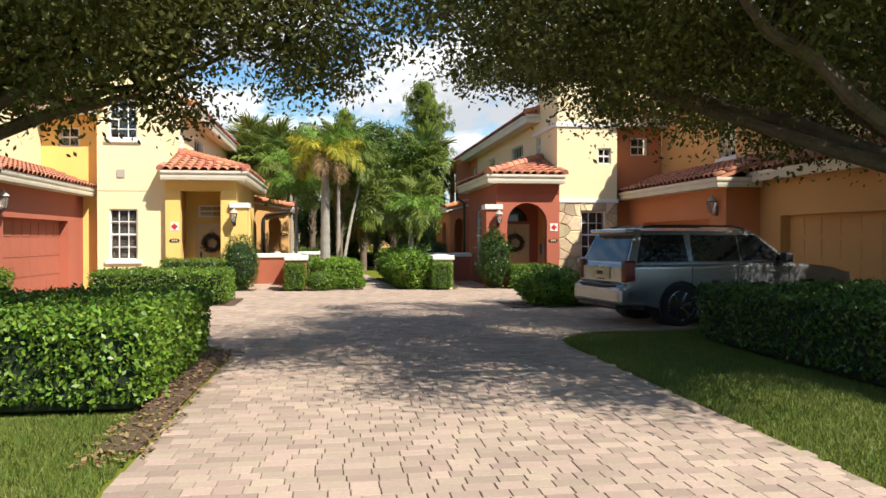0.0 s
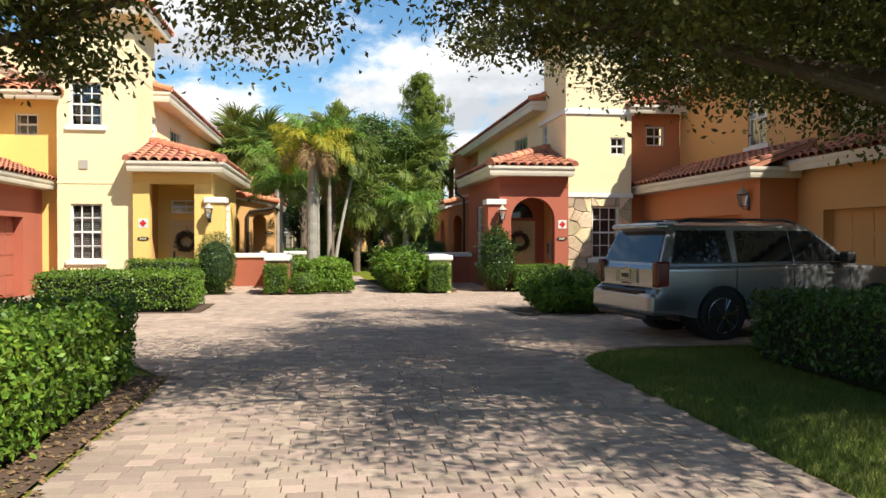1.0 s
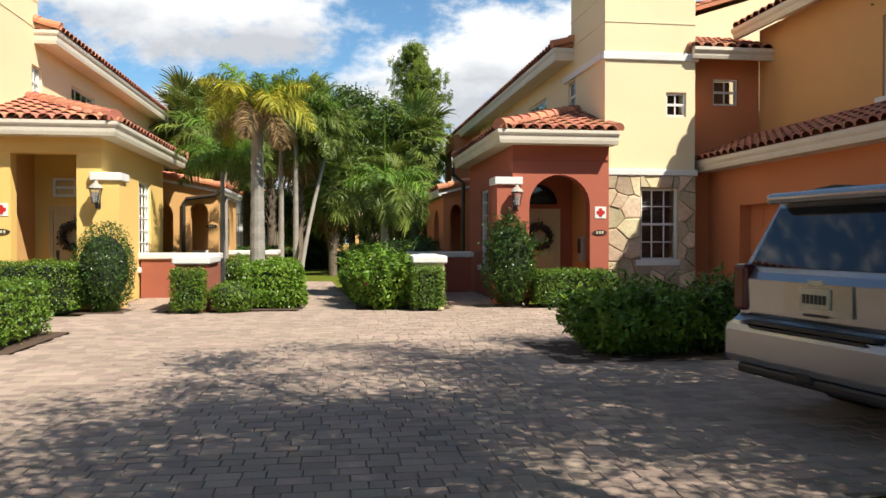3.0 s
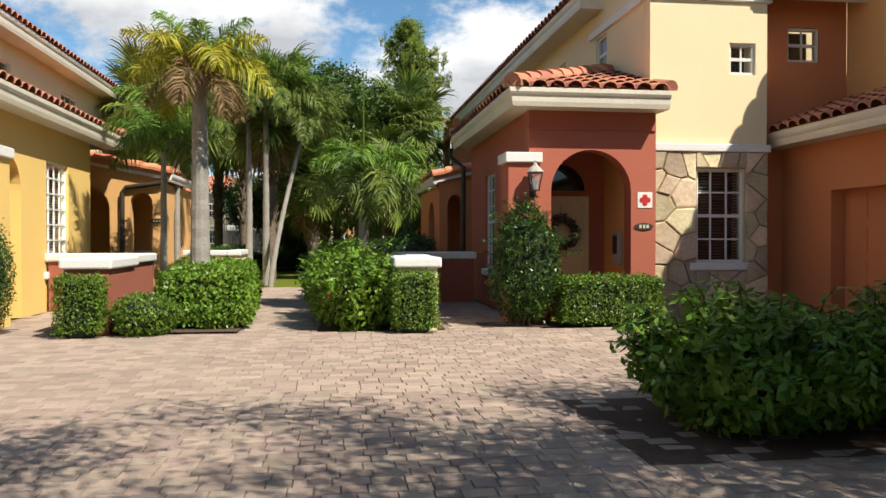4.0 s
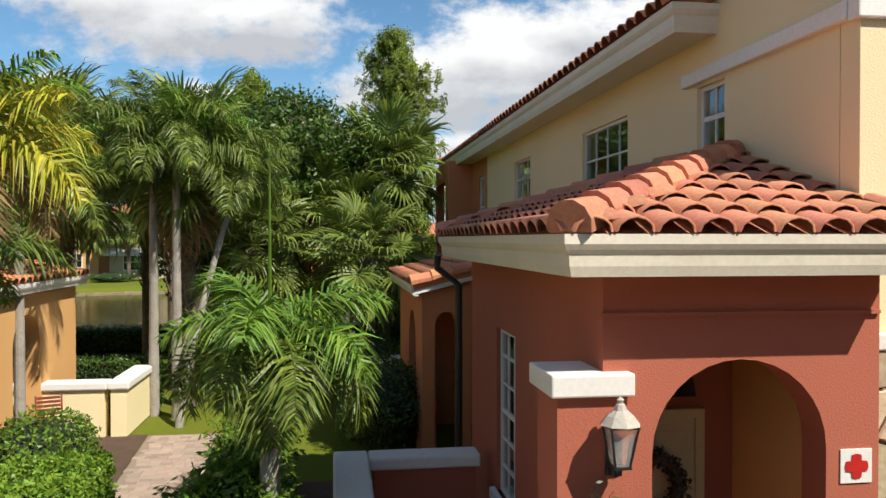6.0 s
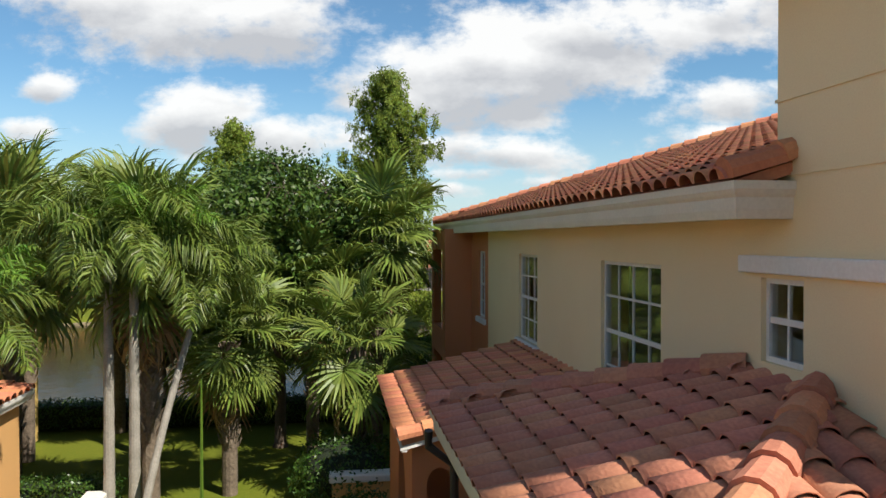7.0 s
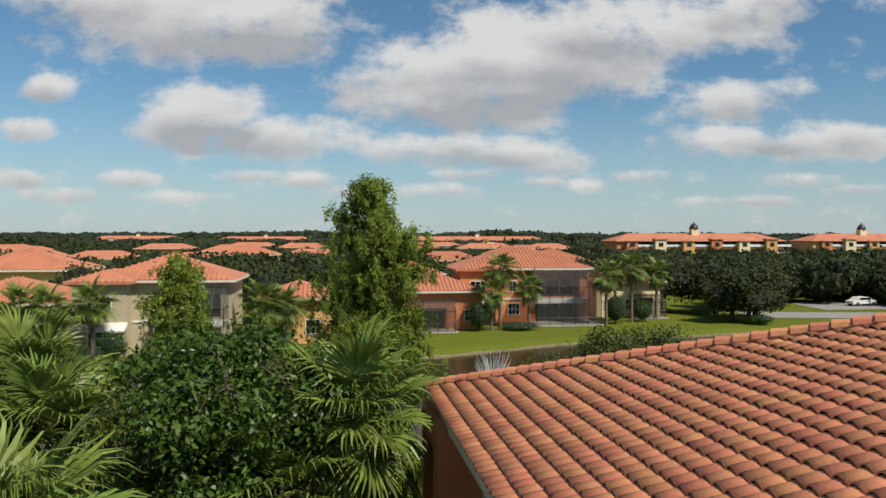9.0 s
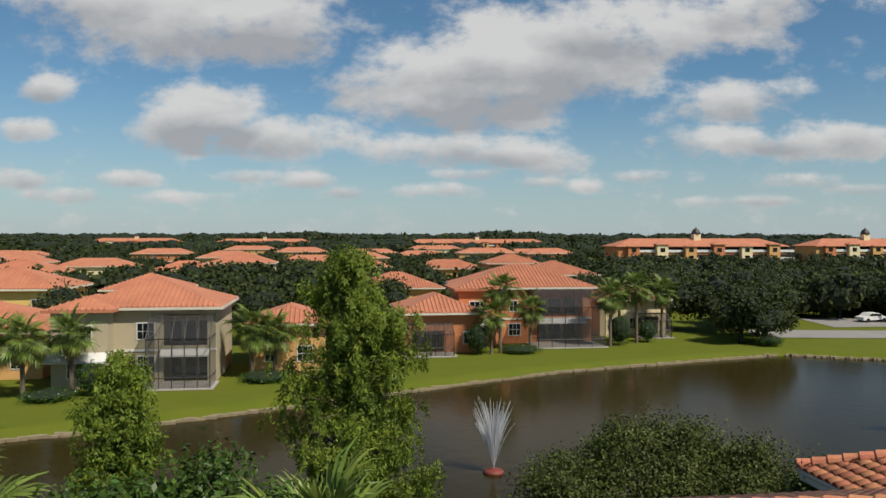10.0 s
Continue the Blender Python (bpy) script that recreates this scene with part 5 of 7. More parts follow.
# ---- the parked car ----
def parked_suv():
    car = thing("parked_suv", "silver full-size estate car parked facing the garage", "car")
    car.matrix_basis = pose(5.56, 12.2, 0, 0, 0, 7.5)

    def arch(cx, r=0.47, z=0.36):
        a0 = math.asin((z - 0.41) / r)
        return [(cx + r * math.cos(a), 0.41 + r * math.sin(a)) for a in [a0 + (math.pi - 2 * a0) * k / 12 for k in range(13)]]

    side = [(0.1, 0.5), (0.0, 0.56), (-0.02, 0.78), (0.06, 0.84), (0.05, 1.14), (0.1, 1.2), (3.72, 1.2), (4.1, 1.19), (4.75, 1.12), (5.08, 1.02), (5.17, 0.9), (5.18, 0.56), (5.05, 0.38)] + arch(4.2) + arch(1.22)
    g = Geo().prism(side, "y", -1.0, 1.0)
    bm = bmesh.new()
    me = g.mesh("body", M["silver"])
    bm.from_mesh(me)
    ed = [e for e in bm.edges if abs(e.verts[0].co.y - e.verts[1].co.y) < 1e-4 and e.verts[0].co.z > 0.5 and e.verts[1].co.z > 0.5 and (e.verts[0].co.x < 0.3 or e.verts[0].co.z > 0.95)]
    bmesh.ops.bevel(bm, geom=ed, offset=0.085, segments=5, affect="EDGES", profile=0.55)
    bm.to_mesh(me)
    bm.free()
    body = part("body", me, None, car)
    # cabin
    z0, z1 = 1.19, 1.84
    lo = [(0.1, 0.97), (1.0, 0.985), (2.4, 0.985), (3.85, 0.95)]
    hi = [(0.36, 0.76), (1.0, 0.8), (2.4, 0.8), (2.95, 0.77)]
    g = Geo()
    for (xa, wa), (xb, wb) in zip(lo, hi):
        g.v += [(xa, -wa, z0), (xb, -wb, z1), (xb + 0.02, -wb * 0.6, z1 + 0.055), (xb + 0.02, wb * 0.6, z1 + 0.055), (xb, wb, z1), (xa, wa, z0)]
    for i in range(3):
        for k in range(5):
            g.f.append((i * 6 + k, i * 6 + k + 1, i * 6 + k + 7, i * 6 + k + 6))
    g.f += [tuple(range(5, -1, -1)), tuple(range(18, 24))]
    part("cabin", g, M["silver"], car)

    def on_side(x, z, s, out=0.008):
        k = (z - z0) / (z1 - z0)
        w = 0.982 + (0.80 - 0.982) * k
        return (x, s * (w + out), z)

    for s, nm in ((-1, "side"), (1, "side")):
        for xs in ([(0.3, 1.24), (1.4, 1.24), (1.36, 1.76), (0.48, 1.76)], [(1.5, 1.24), (2.55, 1.24), (2.53, 1.76), (1.52, 1.76)], [(2.6, 1.24), (3.62, 1.24), (2.98, 1.76), (2.58, 1.76)]):
            inner = [on_side(x, z, s, -0.02) for x, z in xs]
            outer = [on_side(x, z, s, 0.012) for x, z in xs]
            part("side_window", Geo().add(inner + outer, [(4, 5, 6, 7), (0, 1, 5, 4), (1, 2, 6, 5), (2, 3, 7, 6), (3, 0, 4, 7)]), M["car_glass"], car, "dark tinted side glass")
        part("window_trim", Geo().tube([on_side(0.4, 1.24, s), on_side(3.6, 1.24, s)], 0.012, 6), M["chrome"], car)
        part("roof_rail", Geo().tube([(0.6, s * 0.66, 1.90), (0.8, s * 0.66, 1.94), (2.6, s * 0.66, 1.94), (2.85, s * 0.66, 1.88)], 0.022, 8), M["trim_black"], car)
        part("side_moulding", Geo().box(1.75, 3.7, s * 0.995, s * 1.012, 0.62, 0.68), M["chrome"], car)
        for hx in (2.2, 3.2):
            part("door_handle", Geo().box(hx, hx + 0.24, s * 1.0, s * 1.035, 1.04, 1.075, 0.01), M["silver"], car)
        for dx in (1.46, 2.55, 3.66):
            part("door_gap", Geo().box(dx, dx + 0.012, s * 0.996, s * 1.003, 0.5, 1.19), M["trim_black"], car)
        m = part("mirror", Geo().box(3.42, 3.6, s * 1.0, s * 1.22, 1.22, 1.42, 0.04), M["trim_black"], car)
        part("tail_lamp", Geo().box(0.02, 0.26, s * 0.84, s * 1.006, 0.86, 1.27, 0.035), M["tail"], car, "dark red tail lamp")
        part("running_board", Geo().box(1.75, 3.65, s * 0.9, s * 1.02, 0.34, 0.4, 0.02), M["trim_black"], car)
        for cx in (1.22, 4.2):
            wh = part("wheel", Geo().tube([(cx, s * 0.76, 0.40), (cx, s * 0.99, 0.40)], 0.27, 20), M["trim_black"], car)
            prof = [(0.27, -0.12), (0.38, -0.14), (0.41, -0.1), (0.415, 0.0), (0.41, 0.1), (0.38, 0.14), (0.27, 0.12), (0.27, -0.12)]
            ty = Geo().lathe(prof, (0, 0, 0), 28).moved(Matrix.Translation((cx, s * 0.88, 0.40)) @ Matrix.Rotation(math.pi / 2, 4, "X"))
            part("tyre", ty, M["rubber"], wh, smooth=True)
            sp = Geo()
            for k in range(6):
                a = k * math.pi / 3 + 0.2
                for da in (-0.12, 0.12):
                    sp.tube([(cx + 0.05 * math.cos(a), s * 1.0, 0.4 + 0.05 * math.sin(a)), (cx + 0.27 * math.cos(a + da), s * 1.0, 0.4 + 0.27 * math.sin(a + da))], [0.018, 0.02], 6)
            sp.tube([(cx, s * 0.98, 0.4), (cx, s * 1.015, 0.4)], 0.06, 12)
            ring = [(cx + 0.28 * math.cos(2 * math.pi * k / 24), s * 1.0, 0.4 + 0.28 * math.sin(2 * math.pi * k / 24)) for k in range(25)]
            sp.tube(ring, 0.014, 6)
            part("rim", sp, M["rim"], wh, "polished spoked rim")
            well = Geo().tube([(cx, s * 0.5, 0.45), (cx, s * 0.94, 0.45)], 0.465, 20)
            part("wheel_well", well, M["trim_black"], car)

    def on_back(y, z, out=0.01):
        k = (z - z0) / (z1 - z0)
        return (0.1 + 0.26 * k - out, y, z)

    pts = [(-0.88, 1.25), (0.88, 1.25), (0.75, 1.75), (-0.75, 1.75)]
    part("rear_window", Geo().add([on_back(y, z, -0.02) for y, z in pts] + [on_back(y, z, 0.012) for y, z in pts], [(4, 5, 6, 7), (0, 1, 5, 4), (1, 2, 6, 5), (2, 3, 7, 6), (3, 0, 4, 7)]), M["car_glass"], car, "dark tinted rear glass")
    part("spoiler", Geo().box(0.16, 0.52, -0.76, 0.76, 1.78, 1.875, 0.04), M["silver"], car)
    part("rear_bumper", Geo().box(-0.1, 0.62, -1.0, 1.0, 0.42, 0.78, 0.075), M["silver"], car)
    part("bumper_step", Geo().box(-0.1, 0.05, -0.7, 0.7, 0.775, 0.8), M["trim_black"], car)
    part("bumper_strip", Geo().box(-0.106, -0.09, -0.62, 0.62, 0.745, 0.76), M["trim_black"], car)
    part("lower_valance", Geo().box(-0.07, 0.3, -0.82, 0.82, 0.34, 0.43, 0.03), M["trim_black"], car)
    part("tow_hitch", Geo().box(-0.085, 0.1, -0.09, 0.09, 0.38, 0.47, 0.015), M["trim_black"], car)
    part("tailgate_seam", Geo().box(0.036, 0.052, -0.8, 0.8, 0.842, 0.85), M["trim_black"], car)
    part("roof_aerial", Geo().box(0.75, 0.95, -0.03, 0.03, 1.885, 1.945, 0.012), M["silver"], car)
    part("tailgate_recess", Geo().box(0.034, 0.05, -0.36, 0.36, 0.9, 1.14), M["silver"], car)
    pl = part("number_plate", Geo().box(0.02, 0.034, -0.155, 0.155, 0.95, 1.1), M["plate"], car, "pale number plate with plain bars")
    for k in range(6):
        part("plate_bar", Geo().box(0.014, 0.02, -0.12 + k * 0.043, -0.09 + k * 0.043, 0.985, 1.055), M["bar"], pl)
    part("tailgate_handle", Geo().box(0.02, 0.05, -0.12, 0.12, 0.885, 0.905), M["trim_black"], car)
    part("badge", Geo().box(0.03, 0.048, -0.09, 0.09, 1.125, 1.165, 0.008), M["plate"], car, "small gold badge")
    part("windscreen", Geo().add([(3.86, -0.86, 1.24), (3.86, 0.86, 1.24), (3.02, 0.7, 1.82), (3.02, -0.7, 1.82), (3.8, -0.86, 1.22), (3.8, 0.86, 1.22), (2.96, 0.7, 1.8), (2.96, -0.7, 1.8)],
                             [(0, 1, 2, 3), (0, 4, 5, 1), (1, 5, 6, 2), (2, 6, 7, 3), (3, 7, 4, 0)]), M["car_glass"], car)
    part("underbody", Geo().box(0.55, 5.0, -0.8, 0.8, 0.3, 0.55), M["trim_black"], car)
    for s in (-1, 1):
        part("headlight", Geo().box(4.9, 5.15, s * 0.65, s * 0.99, 0.85, 1.02, 0.02), M["lamp_glass"], car)
    return car


parked_suv()


# ---- trees ----
def spreading_tree(x, y, trunk_top, c, R, label, n_clump=240, per=380, leaf=0.075, mat="oak_leaf", seed=1, trunk_r=0.24, limbs=9, name="oak_tree", clump_r=0.5, bias=0.55, lobe=None):
    """A trunk that forks into long limbs, with clumps of leaves on twigs out to an uneven crown."""
    rng = np.random.default_rng(seed)
    ob = tagged(new(name), label, "tree", "trees")
    base = Vector((x, y, -0.05))
    g = Geo()
    fork = Vector((x + rng.normal(0, 0.15), y + rng.normal(0, 0.15), trunk_top))
    g.tube([base, base + (fork - base) * 0.06, base + (fork - base) * 0.5, fork], [trunk_r * 1.5, trunk_r * 1.1, trunk_r, trunk_r * 0.9], 12)
    part("trunk", g, M["bark"], ob)
    c, R = Vector(c), Vector(R)
    knots = []
    for i in range(limbs):
        a = 2 * math.pi * (i + rng.uniform(-0.25, 0.25)) / limbs
        end = c + Vector((R.x * math.cos(a) * 0.72, R.y * math.sin(a) * 0.72, R.z * rng.uniform(-0.35, 0.55)))
        mid = fork + (end - fork) * 0.45 + Vector((rng.normal(0, 0.3), rng.normal(0, 0.3), abs(rng.normal(0.25, 0.2))))
        pts = []
        for k in range(9):
            t = k / 8
            p = fork * (1 - t) ** 2 + mid * 2 * t * (1 - t) + end * t * t
            pts.append(p + Vector(rng.normal(0, 0.05, 3)) * (1 if 0 < k < 8 else 0))
        r0 = trunk_r * rng.uniform(0.4, 0.6)
        lg = Geo().tube(pts, [r0 * (1 - 0.82 * k / 8) for k in range(9)], 8)
        part("limb", lg, M["bark"], ob)
        knots += pts[2:]
    K = np.array([tuple(k) for k in knots])
    d = rng.normal(0, 1, (n_clump, 3))
    d /= np.linalg.norm(d, axis=1)[:, None]
    rad = rng.uniform(bias, 1.0, n_clump) * (1 + 0.22 * fbm(d, 2.2, seed))
    C = np.array(tuple(c)) + d * rad[:, None] * np.array(tuple(R))
    if lobe:
        # one long limb with a smaller crown of its own, placed for its shade
        lc, lr, ln = lobe
        lc = np.array(lc)
        f0 = np.array(tuple(fork))
        bend = [f0 + (lc - f0) * k / 8 + np.array([0, 0, 0.7 * math.sin(math.pi * k / 8)]) + rng.normal(0, 0.07, 3) * (0 < k) for k in range(9)]
        part("limb", Geo().tube(bend, [trunk_r * 0.5 * (1 - 0.8 * k / 8) for k in range(9)], 8), M["bark"], ob)
        K = np.concatenate([K, np.array(bend[4:])])
        e = rng.normal(0, 1, (ln, 3))
        e /= np.linalg.norm(e, axis=1)[:, None]
        C = np.concatenate([C, lc + e * rng.uniform(0.3, 1.0, ln)[:, None] * np.array(lr)])
    tw = Geo()
    P, N = [], []
    for q in C:
        j = np.argmin(((K - q) ** 2).sum(1))
        m = (K[j] + q) / 2 + rng.normal(0, 0.15, 3)
        tw.tube([K[j], m, q], [0.022, 0.014, 0.006], 5, caps=False)
        n = int(per * rng.uniform(0.5, 1.4))
        e = rng.normal(0, 1, (n, 3)) * np.array([1, 1, 0.55]) * clump_r * rng.uniform(0.6, 1.1)
        P.append(q + e)
        N.append(e / (np.linalg.norm(e, axis=1)[:, None] + 1e-6) + np.array([0, 0, 0.6]))
    tagged(part("twigwork", tw, M["bark"], ob, fix=False), kind="stuff")
    P, N = np.concatenate(P), np.concatenate(N)
    part("crown", leaf_mesh("crown", P, N, leaf, M[mat], 0.5, rng=rng), None, ob)
    return ob


# the lobe is added where its shade falls on the driveway bed
spreading_tree(8.0, 5.6, 2.2, (6.85, 7.3, 5.3), (6.15, 6.8, 2.1), "spreading live oak with dark drooping foliage over the drive", 500, 450, 0.09, seed=4, limbs=12, bias=0.35, clump_r=0.45, lobe=((9.2, 13.2, 5.5), (2.3, 1.9, 0.9), 60))
spreading_tree(-4.6, 6.0, 2.2, (-3.8, 6.9, 4.7), (5.3, 3.3, 1.9), "spreading live oak with dark foliage over the hedge", 340, 480, 0.087, seed=9, limbs=11, bias=0.35, clump_r=0.43)
spreading_tree(2.8, 43.6, 2.5, (2.8, 43.6, 6.3), (2.5, 2.5, 2.3), "dense broad-leaved tree with glossy dark leaves", 170, 190, 0.16, "magnolia_leaf", seed=12, trunk_r=0.16, name="magnolia_tree", clump_r=0.42, bias=0.4)
spreading_tree(15.2, 50.4, 2.2, (15.2, 49.4, 5.6), (4.4, 2.6, 1.7), "low spreading tree beside the lake", 330, 420, 0.11, "lake_leaf", seed=13, trunk_r=0.16, name="lakeside_tree", clump_r=0.4, bias=0.4)
spreading_tree(-1.2, 48.2, 1.6, (-1.2, 48.2, 3.2), (1.5, 1.5, 1.4), "small dark tree by the lake", 70, 160, 0.15, "dark_leaf", seed=15, trunk_r=0.1, name="small_tree", clump_r=0.35, bias=0.3)


def ball_tree(x, y):
    rng = np.random.default_rng(41)
    ob = tagged(new("clipped_tree"), "small tree with a clipped round dark crown", "tree", "trees")
    part("trunk", Geo().tube([(x, y, -0.05), (x + 0.04, y, 0.9), (x, y, 1.6)], [0.09, 0.06, 0.05], 8), M["bark"], ob)
    d = rng.normal(0, 1, (4500, 3))
    d /= np.linalg.norm(d, axis=1)[:, None]
    P = np.array([x, y, 1.75]) + d * np.array([0.85, 0.85, 0.8]) * (1 + rng.normal(0, 0.05, 4500) - rng.exponential(0.08, 4500))[:, None]
    part("crown", leaf_mesh("crown", P, d, 0.09, M["dark_leaf"], rng=rng), None, ob)
    return ob


ball_tree(7.7, 48.2)


def cypress(x, y, h, r, seed, label):
    """A tall irregular conifer: upswept branches in tiers, each hung with curtains of fine drooping sprays."""
    rng = np.random.default_rng(seed)
    ob = tagged(new("cypress_tree"), label, "tree", "trees")
    part("trunk", Geo().tube([(x, y, -0.6), (x + 0.1, y, h * 0.5), (x, y, h * 0.97)], [0.26, 0.14, 0.02], 10), M["bark"], ob)
    br = Geo()
    P, N = [], []
    nb = int(60 + 13 * h)
    for i in range(nb):
        t = (i + rng.random()) / nb
        z = h * (0.08 + 0.9 * t)
        a = i * 2.4 + rng.normal(0, 0.4)
        lump = 1 + 0.28 * math.sin(2 * a + 7 * t + seed) + 0.22 * math.sin(19 * t + a)
        L = r * (1 - t) ** 0.72 * rng.uniform(0.5, 1.1) * lump + 0.22
        rise = rng.uniform(0.1, 0.35) + 0.5 * t
        p0 = np.array([x, y, z])
        dirv = np.array([math.cos(a), math.sin(a), rise])
        tip = p0 + dirv * L + np.array([0, 0, -0.1 * L])
        br.tube([p0, p0 + dirv * L * 0.5 + [0, 0, 0.06 * L], tip], [0.04, 0.022, 0.006], 5, caps=False)
        # hanging sprays along the branch, each a strand of many small leaves
        ns = int(5 + 9 * L)
        for k in range(ns):
            u = rng.uniform(0.25, 1.05)
            b = p0 + dirv * L * u + np.array([0, 0, 0.12 * L * u * (1 - u)]) + rng.normal(0, 0.16, 3) * np.array([1, 1, 0.5])
            ln = rng.uniform(0.25, 0.75) * (0.55 + 0.45 * (1 - t))
            m = int(26 + 40 * ln)
            w = rng.random(m)
            out = np.array([math.cos(a), math.sin(a), 0]) * rng.uniform(0.0, 0.35)
            q = b + np.outer(w, out * ln + np.array([0, 0, -ln])) + rng.normal(0, 0.055, (m, 3)) * (1.3 - w)[:, None]
            P.append(q)
            N.append(np.tile(np.array([math.cos(a), math.sin(a), 0.5]), (m, 1)) + rng.normal(0, 0.5, (1, 3)))
    tagged(part("branchwork", br, M["bark"], ob, fix=False), kind="stuff")
    part("crown", leaf_mesh("crown", np.concatenate(P), np.concatenate(N), 0.115, M["cypress"], 0.36, 0.9, rng, 0.5), None, ob)
    return ob


cypress(6.4, 49.9, 12.5, 2.75, 3, "tall irregular cypress with light hanging foliage by the lake")
cypress(1.0, 47.6, 10.0, 1.75, 8, "slender young cypress with bright foliage by the lake")


# ---- palms ----
def feather_frond(L, droop, seed, mat, leaflet=0.42, n=96):
    """One feather frond that leaves the crown along +x and arches over."""
    rng = np.random.default_rng(seed)
    g = Geo()
    pts, ang = [], math.radians(62)
    p = np.array([0.0, 0.0, 0.0])
    steps = 14
    for k in range(steps + 1):
        pts.append(p.copy())
        ang -= math.radians(droop) / steps
        p = p + np.array([math.cos(ang), 0, math.sin(ang)]) * L / steps
    g.tube(pts, [0.022 * (1 - 0.85 * k / steps) for k in range(steps + 1)], 5, caps=False)
    pts = np.array(pts)
    for i in range(n):
        s = 0.14 + 0.86 * i / n
        f = s * steps
        k = min(int(f), steps - 1)
        b = pts[k] + (pts[k + 1] - pts[k]) * (f - k)
        t = (pts[k + 1] - pts[k]) / np.linalg.norm(pts[k + 1] - pts[k])
        ln = leaflet * math.sin(math.pi * (0.18 + 0.76 * s)) * rng.uniform(0.85, 1.15)
        for side in (-1, 1):
            up = np.array([-t[2], 0, t[0]])
            turn = rng.uniform(-0.9, 0.95)
            d = t * 0.6 + np.array([0, side, 0]) * math.cos(turn) + up * math.sin(turn)
            d /= np.linalg.norm(d)
            w = np.cross(d, up + rng.normal(0, 0.4, 3))
            w = w / (np.linalg.norm(w) + 1e-6) * 0.013
            m = b + d * ln * 0.5
            e = b + d * ln + np.array([0, 0, -ln * rng.uniform(0.25, 0.6)])
            o = len(g.v)
            g.v += [tuple(b - w * 0.6), tuple(b + w * 0.6), tuple(m + w), tuple(m - w), tuple(e)]
            g.f += [(o, o + 1, o + 2, o + 3), (o + 3, o + 2, o + 4)]
    return g.mesh("frond", M[mat], False, False)


def fan_leaf(pet, R, seed, mat, n=40):
    """One fan leaf on a long stalk that leaves the crown along +x; a drooping midrib and split, hanging tips."""
    rng = np.random.default_rng(seed)
    g = Geo()
    g.tube([(0, 0, 0), (pet * 0.55, 0, pet * 0.12), (pet, 0, 0.0)], [0.02, 0.014, 0.011], 5, caps=False)
    c = np.array([pet, 0, 0.0])
    for i in range(n):
        a = math.radians(-138 + 276 * (i + rng.uniform(-0.25, 0.25)) / (n - 1))
        ln = R * (0.70 + 0.34 * math.cos(a * 0.75)) * rng.uniform(0.86, 1.08)
        lift = 0.30 * abs(math.sin(a))          # the two halves fold up from the midrib
        d = np.array([math.cos(a), math.sin(a), lift])
        d /= np.linalg.norm(d)
        s = np.array([-math.sin(a), math.cos(a), 0.55 * (1 if i % 2 else -1)])
        root = c + np.array([0.22 * R * max(0.0, math.cos(a)), 0, -0.03 * R * max(0.0, math.cos(a))])
        w = ln * math.radians(276) / n * 0.30
        hang = rng.uniform(0.25, 0.6)
        pts = [root + d * 0.03, root + d * ln * 0.42, root + d * ln * 0.72 + np.array([0, 0, -0.09 * ln]), root + d * ln * 0.9 + np.array([0, 0, -ln * hang * 0.55]), root + d * ln * 0.95 + np.array([0, 0, -ln * hang])]
        wid = [0.006, w, w * 0.55, w * 0.28]
        o = len(g.v)
        for q, k in zip(pts[:4], wid):
            g.v += [tuple(q - s * k), tuple(q + s * k)]
        g.v.append(tuple(pts[4]))
        for k in range(3):
            g.f.append((o + 2 * k, o + 2 * k + 1, o + 2 * k + 3, o + 2 * k + 2))
        g.f.append((o + 6, o + 7, o + 8))
    return g.mesh("fan_leaf", M[mat], False, False)


FEATHER = {}


def feather_palm(x, y, h, L, n, mats, label, seed=1, lean=(0, 0), r=0.14, droop=(70, 150), spear=0.0, name="palm_tree"):
    rng = random.Random(seed)
    ob = tagged(new(name), label, "palm", "palms")
    ob.matrix_basis = pose(x, y, 0)
    pts, rad = [], []
    for k in range(25):
        t = k / 24
        pts.append((lean[0] * t ** 1.3, lean[1] * t ** 1.3, -0.08 + (h + 0.08) * t))
        rad.append(r * (1.25 - 0.45 * t) * (1.03 if k % 2 else 0.97))
    part("trunk", Geo().tube(pts, rad, 12), M["palm_bark"], ob, "smooth ringed pale trunk")
    sh = Geo().tube([pts[-1], (pts[-1][0], pts[-1][1], h + 0.35 * L * 0.5)], [r * 0.95, r * 0.35], 10)
    part("crownshaft", sh, M[mats[0]], ob)
    if spear:
        part("spear", Geo().tube([(pts[-1][0], pts[-1][1], h), (pts[-1][0], pts[-1][1], h + spear)], [0.03, 0.008], 6), M["palm_fresh"], ob)
    for i in range(n):
        t = i / (n - 1)
        mt = mats[min(int(t * len(mats) * 0.999), len(mats) - 1)]
        dr = droop[0] + (droop[1] - droop[0]) * t
        key = (round(L, 1), round(dr / 12), mt)
        if key not in FEATHER:
            FEATHER[key] = feather_frond(L, dr, len(FEATHER) + 3, mt, 0.28 * L ** 0.6 + 0.12)
        fr = part("frond", FEATHER[key], None, ob)
        s = rng.uniform(0.85, 1.1)
        fr.matrix_basis = pose(pts[-1][0], pts[-1][1], h + 0.2 * L * 0.5 * (1 - t), rng.uniform(-14, 14), 26 * t - 18 + rng.uniform(-8, 8), i * 137.5 + rng.uniform(-12, 12)) @ Matrix.Diagonal((s, s, s, 1))
    return ob


FANS = {}


